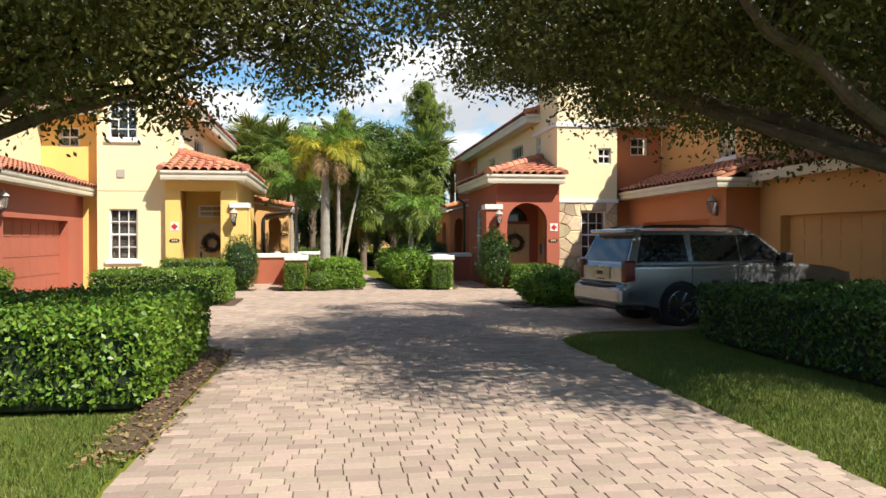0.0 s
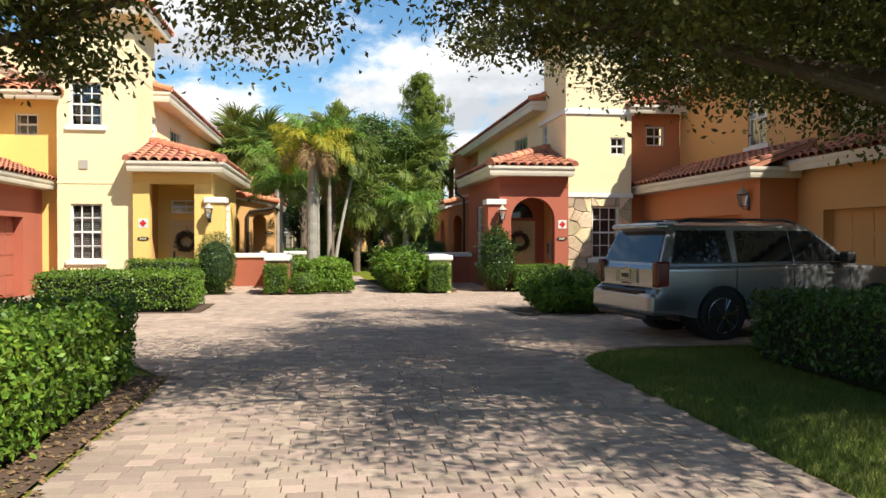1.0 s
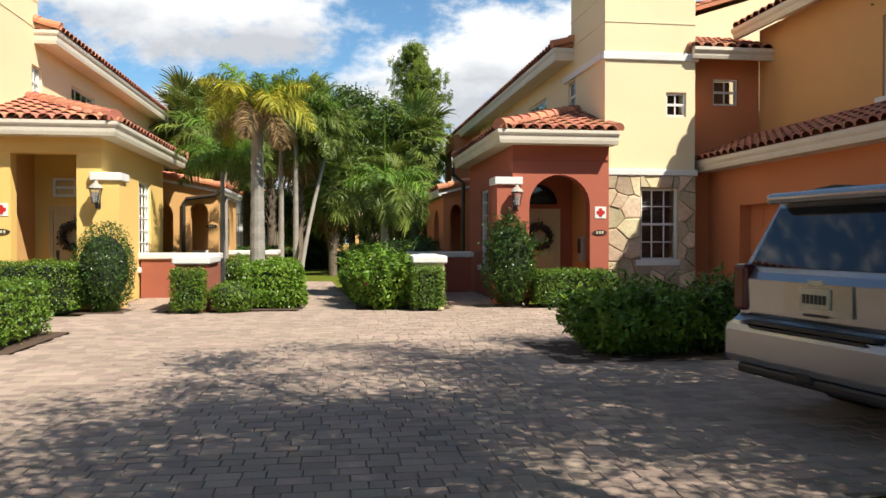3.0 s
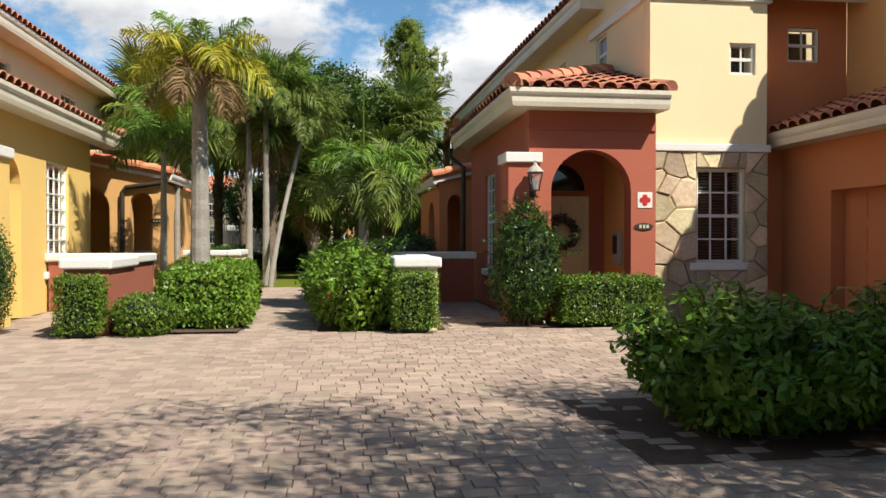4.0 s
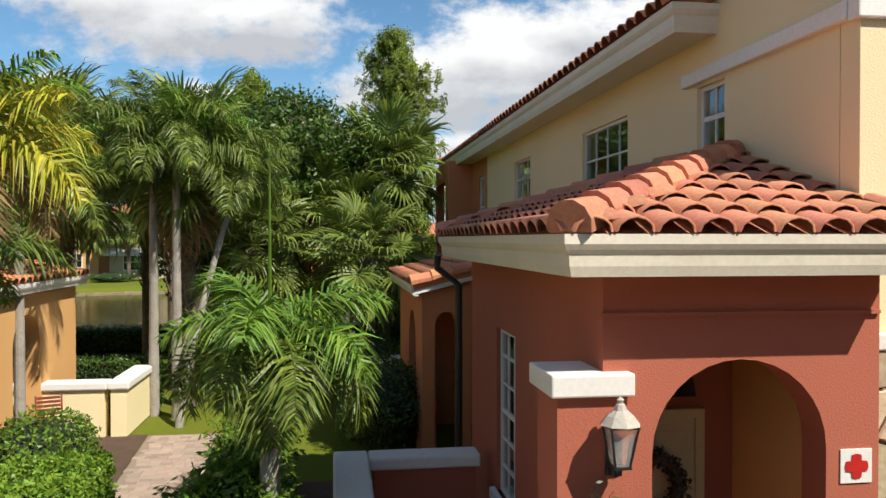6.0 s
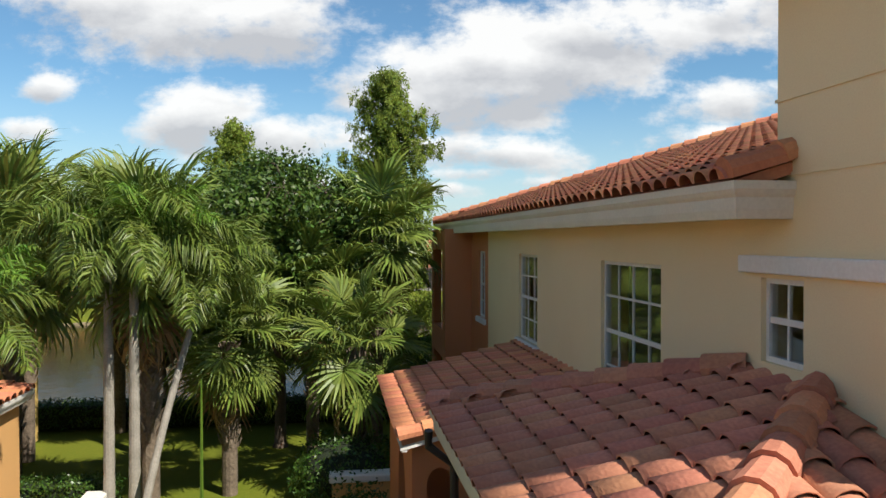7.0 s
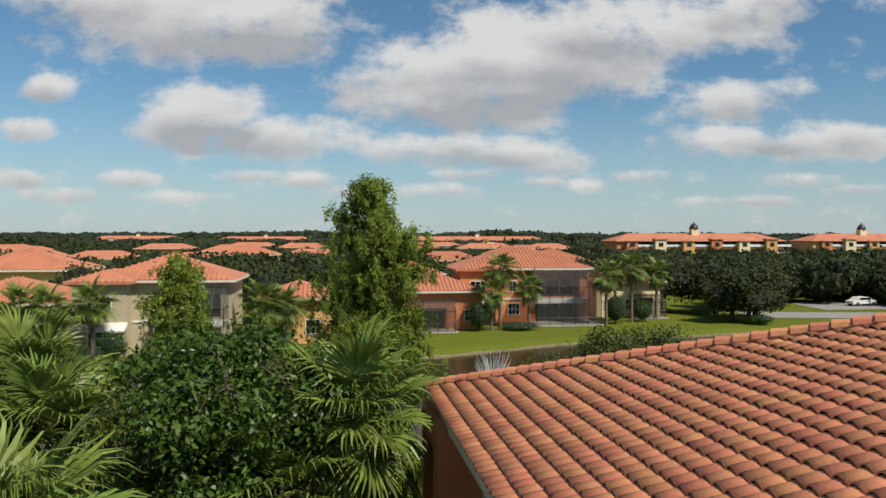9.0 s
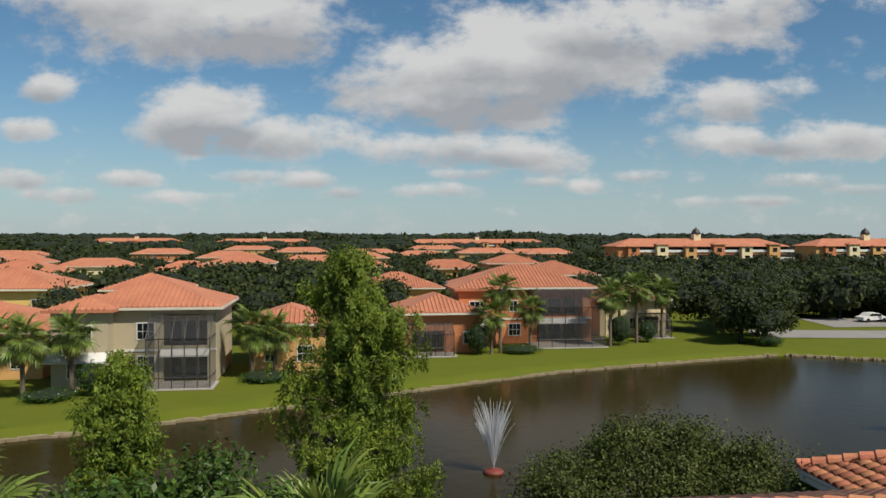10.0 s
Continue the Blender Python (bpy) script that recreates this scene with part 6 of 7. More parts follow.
def fan_palm(x, y, h, R, n, label, seed=1, lean=(0, 0), r=0.17, pet=0.9, dead=4, boots=True):
    rng = random.Random(seed)
    ob = tagged(new("cabbage_palm"), label, "palm", "palms")
    ob.matrix_basis = pose(x, y, 0)
    pts = [(lean[0] * (k / 12) ** 1.5, lean[1] * (k / 12) ** 1.5, -0.6 + (h + 0.6) * k / 12) for k in range(13)]
    part("trunk", Geo().tube(pts, [r * (1.1 - 0.1 * k / 12) for k in range(13)], 12), M["boot_bark"], ob, "rough fibrous trunk")
    tx, ty = pts[-1][0], pts[-1][1]
    if boots:
        b = Geo()
        for k in range(90):
            t = 0.35 + 0.65 * k / 90
            a = k * 2.4
            z = h * t
            px, py = lean[0] * t ** 1.5, lean[1] * t ** 1.5
            c, s = math.cos(a), math.sin(a)
            b.tube([(px + c * r, py + s * r, z - 0.16), (px + c * (r + 0.10), py + s * (r + 0.10), z + 0.05)], [0.045, 0.02], 4)
        tagged(part("boot_fibre", b, M["boot_bark"], ob, "criss-cross stubs of old leaf stalks"), kind="stuff")
    for i in range(n):
        t = i / max(1, n - 1)
        mt = "palm_dead" if i >= n - dead else "sabal"
        key = (round(R, 1), round(pet, 1), rng.randrange(3), mt)
        if key not in FANS:
            FANS[key] = fan_leaf(pet, R, len(FANS) + 11, mt)
        lf = part("fan_leaf", FANS[key], None, ob)
        tilt = -72 + 150 * t ** 0.8 + rng.uniform(-9, 9)
        s = rng.uniform(0.82, 1.12)
        lf.matrix_basis = pose(tx, ty, h + 0.25 * (1 - t), 0, 0, i * 137.5 + rng.uniform(-14, 14)) @ pose(0, 0, 0, rng.uniform(-25, 25), tilt, 0) @ Matrix.Diagonal((s, s, s, 1))
    return ob


feather_palm(0.0, 27.2, 4.5, 1.8, 19, ["palm_fresh", "palm_yellow", "palm_yellow", "palm_yellow", "palm_dead"], "foxtail palm with yellowing drooping fronds and grey trunk", 3, droop=(60, 165), r=0.17)
feather_palm(3.26, 27.1, 2.45, 1.65, 16, ["palm_fresh", "palm", "palm"], "young feather palm beside the walkway", 5, droop=(100, 190), r=0.11, spear=2.4)
feather_palm(-1.2, 29.6, 3.4, 1.8, 12, ["palm_fresh", "palm_fresh", "palm"], "green feather palm near the yellow house", 6, r=0.07)
feather_palm(0.0, 36.4, 5.9, 2.3, 20, ["palm", "palm", "palm"], "slim feather palm in the group by the walkway", 7, r=0.095, droop=(80, 170))
feather_palm(0.55, 36.1, 5.5, 2.3, 20, ["palm_fresh", "palm", "palm"], "slim feather palm in the group by the walkway", 8, r=0.095, droop=(80, 170))
feather_palm(0.75, 35.2, 4.9, 2.1, 18, ["palm", "palm", "palm"], "leaning slim feather palm by the walkway", 9, lean=(0.95, 1.5), r=0.07)
feather_palm(-1.6, 33.2, 4.4, 2.1, 18, ["palm_fresh", "palm", "palm"], "green feather palm by the patio", 10, r=0.085)
fan_palm(0.6, 37.2, 5.6, 1.15, 34, "tall cabbage palm with a full rounded crown", 11)
fan_palm(3.75, 42.8, 4.6, 1.15, 34, "cabbage palm with hanging dry leaves", 12, dead=6)
fan_palm(5.6, 43.6, 6.1, 1.2, 38, "tall cabbage palm with a full rounded crown", 13, dead=6)
fan_palm(-2.3, 46.0, 6.5, 1.2, 36, "tall cabbage palm with a full rounded crown", 14)
fan_palm(-3.9, 43.0, 6.5, 1.2, 34, "cabbage palm with a shaggy crown", 15)
fan_palm(-0.9, 43.2, 6.1, 1.15, 34, "cabbage palm with a shaggy crown", 16)
fan_palm(-2.6, 38.6, 5.6, 1.15, 34, "cabbage palm with a shaggy crown near the yellow house", 19)
fan_palm(-4.0, 40.0, 6.1, 1.15, 34, "cabbage palm with a shaggy crown near the yellow house", 20)
fan_palm(1.9, 39.4, 3.6, 1.0, 28, "low cabbage palm among taller palms", 17)
fan_palm(4.9, 39.5, 3.4, 1.0, 28, "low cabbage palm among taller palms", 18)


# ---- across the lake ----
def beyond(x, y):
    """Places on the far side, spread from the middle of the near bank."""
    return 5.83 + (x - 5.7) * 1.043, 28.4 + (y - 27.95) * 1.043


def hip_roof(g, x0, x1, y0, y1, z, s, over=0.6):
    x0, x1, y0, y1 = x0 - over, x1 + over, y0 - over, y1 + over
    w, d = x1 - x0, y1 - y0
    k = min(w, d) / 2
    if w > d:
        a, b = (x0 + k, (y0 + y1) / 2, z + k * s), (x1 - k, (y0 + y1) / 2, z + k * s)
        tops = [(3, 0, 4), (0, 1, 5, 4), (1, 2, 5), (2, 3, 4, 5)]
    else:
        a, b = ((x0 + x1) / 2, y0 + k, z + k * s), ((x0 + x1) / 2, y1 - k, z + k * s)
        tops = [(0, 1, 4), (1, 2, 5, 4), (2, 3, 5), (3, 0, 4, 5)]
    g.add([(x0, y0, z), (x1, y0, z), (x1, y1, z), (x0, y1, z), a, b, (x0, y0, z - 0.25), (x1, y0, z - 0.25), (x1, y1, z - 0.25), (x0, y1, z - 0.25)],
          tops + [(0, 6, 7, 1), (1, 7, 8, 2), (2, 8, 9, 3), (3, 9, 6, 0), (6, 9, 8, 7)])
    return g


def tile_ribs(x0, x1, y0, y1, z, s, over=0.6):
    """Rounded courses on the lake side of a far roof."""
    g = Geo()
    x0, x1, y0, y1 = x0 - over, x1 + over, y0 - over, y1 + over
    k = min(x1 - x0, y1 - y0) / 2
    n = int((x1 - x0) / 0.45)
    for i in range(n):
        x = x0 + (i + 0.5) * (x1 - x0) / n
        r = min(k, x - x0, x1 - x)
        if r > 0.3:
            g.tube([(x, y0, z + 0.02), (x, y0 + r, z + 0.02 + r * s)], 0.1, 5, caps=False)
    return g


def far_window(parent, wx, wz, ww, wh, y=0.0):
    """A white framed window with glazing bars on a far front."""
    fr = part("window", Geo().box(wx - ww / 2 - 0.08, wx + ww / 2 + 0.08, y - 0.06, y - 0.002, wz - 0.08, wz + wh + 0.08), M["white"], parent)
    n = 3 if ww > 1.2 else 2
    for i in range(n):
        for k in (0, 1):
            a, b = wx - ww / 2 + ww * i / n + 0.025, wx - ww / 2 + ww * (i + 1) / n - 0.025
            part("pane", Geo().box(a, b, y - 0.075, y - 0.062, wz + wh * k / 2 + 0.025, wz + wh * (k + 1) / 2 - 0.025), M["car_glass"], fr)
    return fr


def far_house(x, y, w, d, h, wall, seed, label, storeys=2, wins=4, cage=False, ribs=True, group="houses across the lake", bay=0.0):
    """A stucco house with hipped tile roof; (x, y) is the middle of its lake front.
    cage: width, depth, height and middle of a pool screen before a recessed terrace. bay: width of a block standing forward at one end."""
    rng = random.Random(seed)
    ob = thing("lake_house", label, "house", group)
    ob.matrix_basis = pose(*beyond(x, y), 0)
    hole = []
    if cage:
        cw, cd, ch, cx = cage
        a, b = max(cx - cw * 0.36, -w / 2 + 0.4), min(cx + cw * 0.36, w / 2 - 0.4)
        hole = [(a, b, 0.12, 2.5)] + ([(a, b, 3.25, h - 0.45)] if storeys > 1 else [])
        g = wall_y(0, 0.3, -w / 2, w / 2, 0, h, hole).box(-w / 2, -w / 2 + 0.3, 0.3, 2.6, 0, h).box(w / 2 - 0.3, w / 2, 0.3, 2.6, 0, h).box(-w / 2, w / 2, 2.6, d, 0, h)
        if storeys > 1:
            g.box(a - 0.2, b + 0.2, 0.3, 2.6, 2.6, 3.0)
    else:
        g = Geo().box(-w / 2, w / 2, 0, d, 0, h)
    part("wall", g, M[wall], ob)
    rf = part("roof", hip_roof(Geo(), -w / 2, w / 2, 0, d, h + 0.25, 0.36), M["roof_far"], ob)
    if ribs:
        tagged(part("tile_relief", tile_ribs(-w / 2, w / 2, 0, d, h + 0.25, 0.36), M["roof_far"], rf, fix=False), kind="stuff")
    part("fascia", Geo().box(-w / 2 - 0.66, w / 2 + 0.66, -0.72, -0.62, h - 0.02, h + 0.2).box(-w / 2 - 0.72, -w / 2 - 0.62, -0.62, d, h - 0.02, h + 0.2).box(w / 2 + 0.62, w / 2 + 0.72, -0.62, d, h - 0.02, h + 0.2), M["gutter"], ob, "pale eave board")
    if bay:
        b0, b1 = -w / 2 - 1.2, -w / 2 - 1.2 + bay
        bl = part("front_bay", Geo().box(b0, b1, -1.8, 3.0, 0, h - 0.05), M[wall], ob)
        br = part("bay_roof", hip_roof(Geo(), b0, b1, -1.8, 6.0, h + 0.2, 0.34), M["roof_far"], bl)
        tagged(part("tile_relief", tile_ribs(b0, b1, -1.8, 6.0, h + 0.2, 0.34), M["roof_far"], br, fix=False), kind="stuff")
        part("awning", Geo().prism([(-3.1, 2.45), (-1.8, 3.05), (-1.8, 2.7), (-3.1, 2.3)], "x", b0 - 0.2, b1 + 0.1), M["white"], bl, "white awning over the ground floor")
        for s in range(storeys):
            far_window(bl, (b0 + b1) / 2, 0.9 + s * 2.9, bay * 0.42, 1.5, -1.8)
    for s in range(storeys):
        for i in range(wins):
            wx = -w / 2 + w * (i + 0.5) / wins + rng.uniform(-0.15, 0.15)
            wz = 1.0 + s * 2.9
            ww, wh = rng.choice(((1.0, 1.4), (1.4, 1.4), (0.9, 1.3)))
            if wz + wh > h or any(a - ww * 0.6 < wx < b + ww * 0.6 for a, b, _, _ in hole) or (bay and wx - ww * 0.6 < b1):
                continue
            far_window(ob, wx, wz, ww, wh)
    if storeys > 1:
        part("band", Geo().box((b1 if bay else -w / 2 - 0.05), w / 2 + 0.05, -0.08, -0.002, h * 0.5 - 0.42, h * 0.5 - 0.22), M["white"], ob)
    if cage:
        a, b = hole[0][:2]
        for k, (_, _, z0, z1) in enumerate(hole):
            for e in range(3):
                da, db = a + (b - a) * e / 3 + 0.06, a + (b - a) * (e + 1) / 3 - 0.06
                dr = part("terrace_door", Geo().box(da, db, 2.54, 2.598, z0, z0 + 2.05), M["white"], ob)
                part("pane", Geo().box(da + 0.08, db - 0.08, 2.52, 2.538, z0 + 0.1, z0 + 1.96), M["car_glass"], dr)
        if storeys > 1:
            part("terrace_awning", Geo().prism([(-0.9, 2.55), (-0.01, 2.95), (-0.01, 2.6), (-0.9, 2.4)], "x", a - 0.2, b + 0.2), M["white"], ob, "white awning over the terrace")
        fr = part("screen_enclosure", Geo().box(cx - cw / 2, cx + cw / 2, -cd, -cd + 0.08, ch * 0.72 - 0.08, ch * 0.72), M["bronze"], ob, "dark framed pool screen enclosure")
        bars = []
        for i in range(6):
            bx = cx - cw / 2 + cw * i / 5
            bars.append([(bx, -cd, 0), (bx, -cd, ch * 0.72), (bx, -cd * 0.55, ch), (bx, 0, ch)])
        for z in (0.06, 1.0):
            bars.append([(cx - cw / 2, -cd, z), (cx + cw / 2, -cd, z)])
        for s in (-1, 1):
            for z in (1.0, ch * 0.72):
                bars.append([(cx + s * cw / 2, -cd, z), (cx + s * cw / 2, 0, z)])
        bars.append([(cx - cw / 2, -cd * 0.55, ch), (cx + cw / 2, -cd * 0.55, ch)])
        for pts in bars:
            part("cage_bar", Geo().tube(pts, 0.045, 4), M["bronze"], fr)
        x0, x1 = cx - cw / 2, cx + cw / 2
        for q in ([(x0, -cd, 0.1), (x1, -cd, 0.1), (x1, -cd, ch * 0.72), (x0, -cd, ch * 0.72)], [(x0, -cd, ch * 0.72), (x1, -cd, ch * 0.72), (x1, -cd * 0.55, ch), (x0, -cd * 0.55, ch)],
                  [(x0, -cd * 0.55, ch), (x1, -cd * 0.55, ch), (x1, 0, ch), (x0, 0, ch)], [(x1, -cd, 0.1), (x1, 0, 0.1), (x1, 0, ch), (x1, -cd * 0.55, ch), (x1, -cd, ch * 0.72)], [(x0, -cd, 0.1), (x0, 0, 0.1), (x0, 0, ch), (x0, -cd * 0.55, ch), (x0, -cd, ch * 0.72)]):
            part("screen_mesh", Geo().add(q, [tuple(range(len(q)))]), M["screen"], fr, "fine dark screen mesh")
        part("pool_deck", Geo().box(x0 - 0.3, x1 + 0.3, -cd - 0.3, 0, 0.0, 0.12), M["concrete"], ob)
    return ob


far_house(-9.9, 96.5, 12.0, 11, 6.5, "wall_grey", 1, "two-storey grey beige stucco house with screened terraces", 2, 5, (5.2, 3.4, 6.0, 3.4), bay=4.6)
far_house(1.6, 101.0, 7.0, 10, 4.4, "orange", 2, "low orange stucco house wing with tiled roof", 1, 2)
far_house(17.2, 110.5, 8.6, 12, 4.3, "rust", 3, "low rust stucco house with tiled roof and screen", 1, 3, (5.0, 3.0, 3.4, -1.6))
far_house(28.4, 117.0, 15.6, 13, 6.6, "rust", 4, "two-storey rust stucco house with a tall pool screen", 2, 4, (8.0, 5.0, 6.6, 3.8), bay=4.4)
far_house(43.0, 122.0, 9.0, 10, 4.6, "cream", 5, "cream stucco house behind palms", 1, 3, (4.0, 3, 3.0, 2))
far_house(-25.0, 100.0, 12.0, 11, 4.2, "orange", 6, "low orange stucco house with tiled roof", 1, 3)
far_house(-33.0, 125.0, 14.0, 12, 6.4, "ochre", 7, "golden stucco house with tiled roof", 2, 3)
far_house(-19.0, 135.0, 10.0, 10, 5.6, "orange", 8, "orange stucco house with tiled roof", 2, 3)
FAR = [(-62, 262, 22, "cream"), (-78, 250, 14, "orange"), (-88, 215, 16, "rust"), (-31, 228, 16, "ochre"), (-18, 236, 17, "cream"), (-30, 300, 20, "orange"), (-2, 300, 22, "cream"), (18, 290, 12, "orange"),
       (14, 205, 9, "rust"), (36, 232, 19, "orange"), (52, 225, 14, "rust"), (45, 160, 13, "ochre"), (16, 152, 14, "orange"), (-52, 180, 15, "cream"), (-110, 320, 22, "orange"), (-140, 420, 24, "cream"),
       (-68, 380, 26, "rust"), (-10, 420, 26, "orange"), (48, 400, 26, "cream"), (76, 380, 28, "orange"), (100, 360, 22, "rust"), (28, 480, 30, "rust"), (-45, 520, 32, "orange"), (70, 520, 36, "cream"), (120, 470, 30, "orange")]
for i, (hx, hy, hw, hc) in enumerate(FAR):
    far_house(hx, hy, hw, 12, 6.0 if i % 3 else 4.4, hc, 20 + i, "distant stucco house with a tiled roof among trees", 2 if i % 3 else 1, 4, False, hy < 240, "distant houses")


def apartment(x, y, w, h, wall, seed):
    """A long three-storey block with gabled bays, porches and a domed lantern."""
    rng = random.Random(seed)
    ob = thing("apartment_building", "distant three-storey stucco block with a tiled roof and domed lantern", "building", "distant buildings")
    ob.matrix_basis = pose(x, y, 0)
    part("wall", Geo().box(-w / 2, w / 2, 0, 16, 0, h), M[wall], ob)
    rf = part("roof", hip_roof(Geo(), -w / 2, w / 2, 0, 16, h + 0.2, 0.36, 1.0), M["roof_far"], ob)
    n = max(3, int(w / 11))
    for i in range(n):
        bx = -w / 2 + w * (i + 0.5) / n
        bay = part("bay", Geo().box(bx - 2.4, bx + 2.4, -1.8, 0, 0, h + (0.8 if i % 2 else 0)), M[("rust", "cream", "orange")[i % 3]], ob)
        part("bay_roof", hip_roof(Geo(), bx - 2.4, bx + 2.4, -1.8, 2.6, h + (1.0 if i % 2 else 0.22), 0.36, 0.5), M["roof_far"], bay)
        for z in (1.0, 4.2, 7.4):
            if z + 1.8 < h:
                part("window", Geo().box(bx - 1.0, bx + 1.0, -1.86, -1.8, z, z + 1.7), M["car_glass"], bay)
                # no recess is cut: a thin near-black panel paints the balcony's shade
                ba = part("balcony", Geo().box(bx + 2.8, bx + w / n - 2.8, -0.06, 0.0, z, z + 2.1), M["deep_shade"], ob, "flat near-black panel painted as a shaded balcony recess")
                part("rail", Geo().box(bx + 2.8, bx + w / n - 2.8, -0.5, -0.35, z - 0.1, z + 0.9), M["white"], ba)
    la = part("lantern", Geo().box(-1.5, 1.5, 5.5, 8.5, h, h + 5.2), M["cream"], ob)
    part("dome", Geo().lathe([(1.9, 0), (1.9, 0.4), (1.6, 1.3), (1.0, 2.1), (0.25, 2.6), (0.0, 3.4)], (0, 7, h + 5.2), 14), M["bronze"], la, "dark bronze dome", smooth=True)
    return ob


apartment(158, 335, 74, 9.6, "rust", 1)
apartment(240, 340, 56, 9.6, "orange", 2)
apartment(-180, 800, 80, 10.5, "cream", 3)
apartment(-62, 820, 90, 10.0, "orange", 4)
apartment(120, 640, 110, 9.5, "rust", 5)
apartment(330, 420, 60, 9.6, "cream", 6)


# ---- far trees ----
def leafy_blobs(spots, name, label, leaf, per, mat, seed, kind="stuff"):
    """Uneven leafy crowns over near-black cores painted as inner shade. spots: x, y, radius, height."""
    rng = np.random.default_rng(seed)
    P, N = [], []
    core = Geo()
    for x, y, r, h in spots:
        x, y = beyond(x, y)
        lumps = max(4, int(5 + r))
        for k in range(lumps):
            a, b = rng.random() * 2 * math.pi, rng.random() ** 0.6
            cx, cy, cz = x + math.cos(a) * r * 0.62 * b, y + math.sin(a) * r * 0.62 * b, h * rng.uniform(0.42, 0.85) * (1 - 0.22 * b)
            lr = r * rng.uniform(0.32, 0.55)
            d = rng.normal(0, 1, (per, 3))
            d /= np.linalg.norm(d, axis=1)[:, None]
            P.append(np.array([cx, cy, cz]) + d * np.array([lr, lr, min(lr * 0.75, h * 0.3)]) * (1 + rng.normal(0, 0.13, per))[:, None])
            N.append(d)
            o = Geo().lathe([(0.0, -0.55 * lr), (0.6 * lr, -0.35 * lr), (0.74 * lr, 0.0), (0.55 * lr, 0.35 * lr), (0.0, 0.52 * lr)], (cx, cy, cz), 7)
            core.add(o.v, o.f)
        core.tube([(x, y, -0.1), (x, y, h * 0.5)], [r * 0.06 + 0.05, r * 0.04 + 0.04], 5)
    P, N = np.concatenate(P), np.concatenate(N)
    ob = tagged(part(name, leaf_mesh(name, P, N, leaf, M[mat], 0.7, rng=rng), None), label, "trees", kind=kind)
    part("shade_core", core, M["hedge_core"], ob, fix=False)
    return ob


rg = random.Random(11)
near_far = [(50, 128, 6, 9), (56, 124, 5.5, 8.5), (62, 130, 6.5, 9), (68, 135, 6, 8.5), (47, 135, 6, 9), (75, 142, 6, 8), (84, 150, 6.5, 8), (92, 146, 6, 8), (58, 119, 4.5, 7.5), (52.5, 113, 4.2, 7.5), (56.5, 115, 4.4, 7.4),
            (7, 118, 4.5, 6.5), (10.5, 113, 3.6, 5), (26, 130, 5, 8), (-3, 122, 5, 7.5), (-12, 120, 5, 8), (8, 128, 5, 8), (40, 134, 5, 8), (-40, 110, 5, 7), (-22, 115, 5, 8), (100, 160, 7, 8), (12, 136, 5.5, 8)] + [(46 + k * 4.3 + rg.uniform(-1.5, 1.5), 138 + rg.uniform(-6, 22), rg.uniform(4.5, 7), rg.uniform(6.5, 9)) for k in range(20)]
leafy_blobs(near_far, "lakeside_trees", "dark green trees and scrub behind the far bank", 0.42, 300, "far_leaf", 5)
mid = []
for k in range(760):
    d = rg.uniform(0, 1) ** 1.3 * 400 + 132
    a = math.radians(8 + rg.uniform(-33, 33))
    x, y = 5 + math.sin(a) * d, 28 + math.cos(a) * d
    if any(abs(x - hx) < hw * 0.6 + 3 and -10 < y - hy < 13 for hx, hy, hw, _ in FAR):
        continue
    mid.append((x, y, rg.uniform(3.5, 7), rg.uniform(4.5, 8)))
leafy_blobs(mid, "distant_trees", "dark green trees between the distant houses", 1.0, 60, "far_leaf", 6)
rim = []
for k in range(420):
    d = rg.uniform(560, 1500)
    a = math.radians(8 + rg.uniform(-34, 34))
    rim.append((5 + math.sin(a) * d, 28 + math.cos(a) * d, rg.uniform(10, 22), rg.uniform(7, 10.5 if d < 900 else 14)))
leafy_blobs(rim, "horizon_woods", "dark band of woods on the horizon", 3.5, 34, "far_leaf", 7)
hill = [(x, 1500 + (x % 7) * 10, 45, 18 + 7 * math.exp(-((x - 330) / 70) ** 2) + 5 * math.exp(-((x + 60) / 90) ** 2)) for x in range(-800, 1100, 38)]
leafy_blobs(hill, "wooded_rise", "low wooded rise on the horizon", 8.0, 40, "far_leaf", 8)

# palms on the far bank
for i, (px, py, ph) in enumerate([(-17.8, 91.7, 4.6), (-20.5, 93.5, 4.4), (-14.6, 92.8, 4.8), (-1.4, 98.5, 4.4), (0.6, 99.2, 4.0), (23.4, 110.0, 7.0), (22.3, 109.4, 4.4), (27.2, 112.0, 4.6), (36.7, 112.9, 6.0), (40.8, 115.4, 6.6), (39.3, 117.0, 6.2), (45.5, 119, 6.0), (-27, 97, 5.5), (8, 125, 6)]):
    fan_palm(*beyond(px, py), ph, 1.3, 26, "cabbage palm on the far lake bank", 50 + i, pet=1.0, dead=3, boots=False)
for i, (sx, sy, sr, sh) in enumerate([(-12.8, 92.0, 1.2, 2.6), (38.2, 114.0, 1.5, 3.8), (20.8, 109.0, 1.3, 3.6), (42.5, 116.2, 1.2, 2.6), (54.8, 111.0, 1.6, 1.2), (-15.5, 90.6, 2.2, 0.8), (25.5, 109.8, 2.4, 0.8), (0.0, 96.5, 2.4, 0.8), (95, 140, 1.6, 3.2)]):
    shrub("bank_shrub", *beyond(sx, sy), sr, sr, 0.0, sh, "clipped dark shrub on the far lake bank", 1500, 0.16, "dark_leaf", 70 + i, group="bank shrubs")

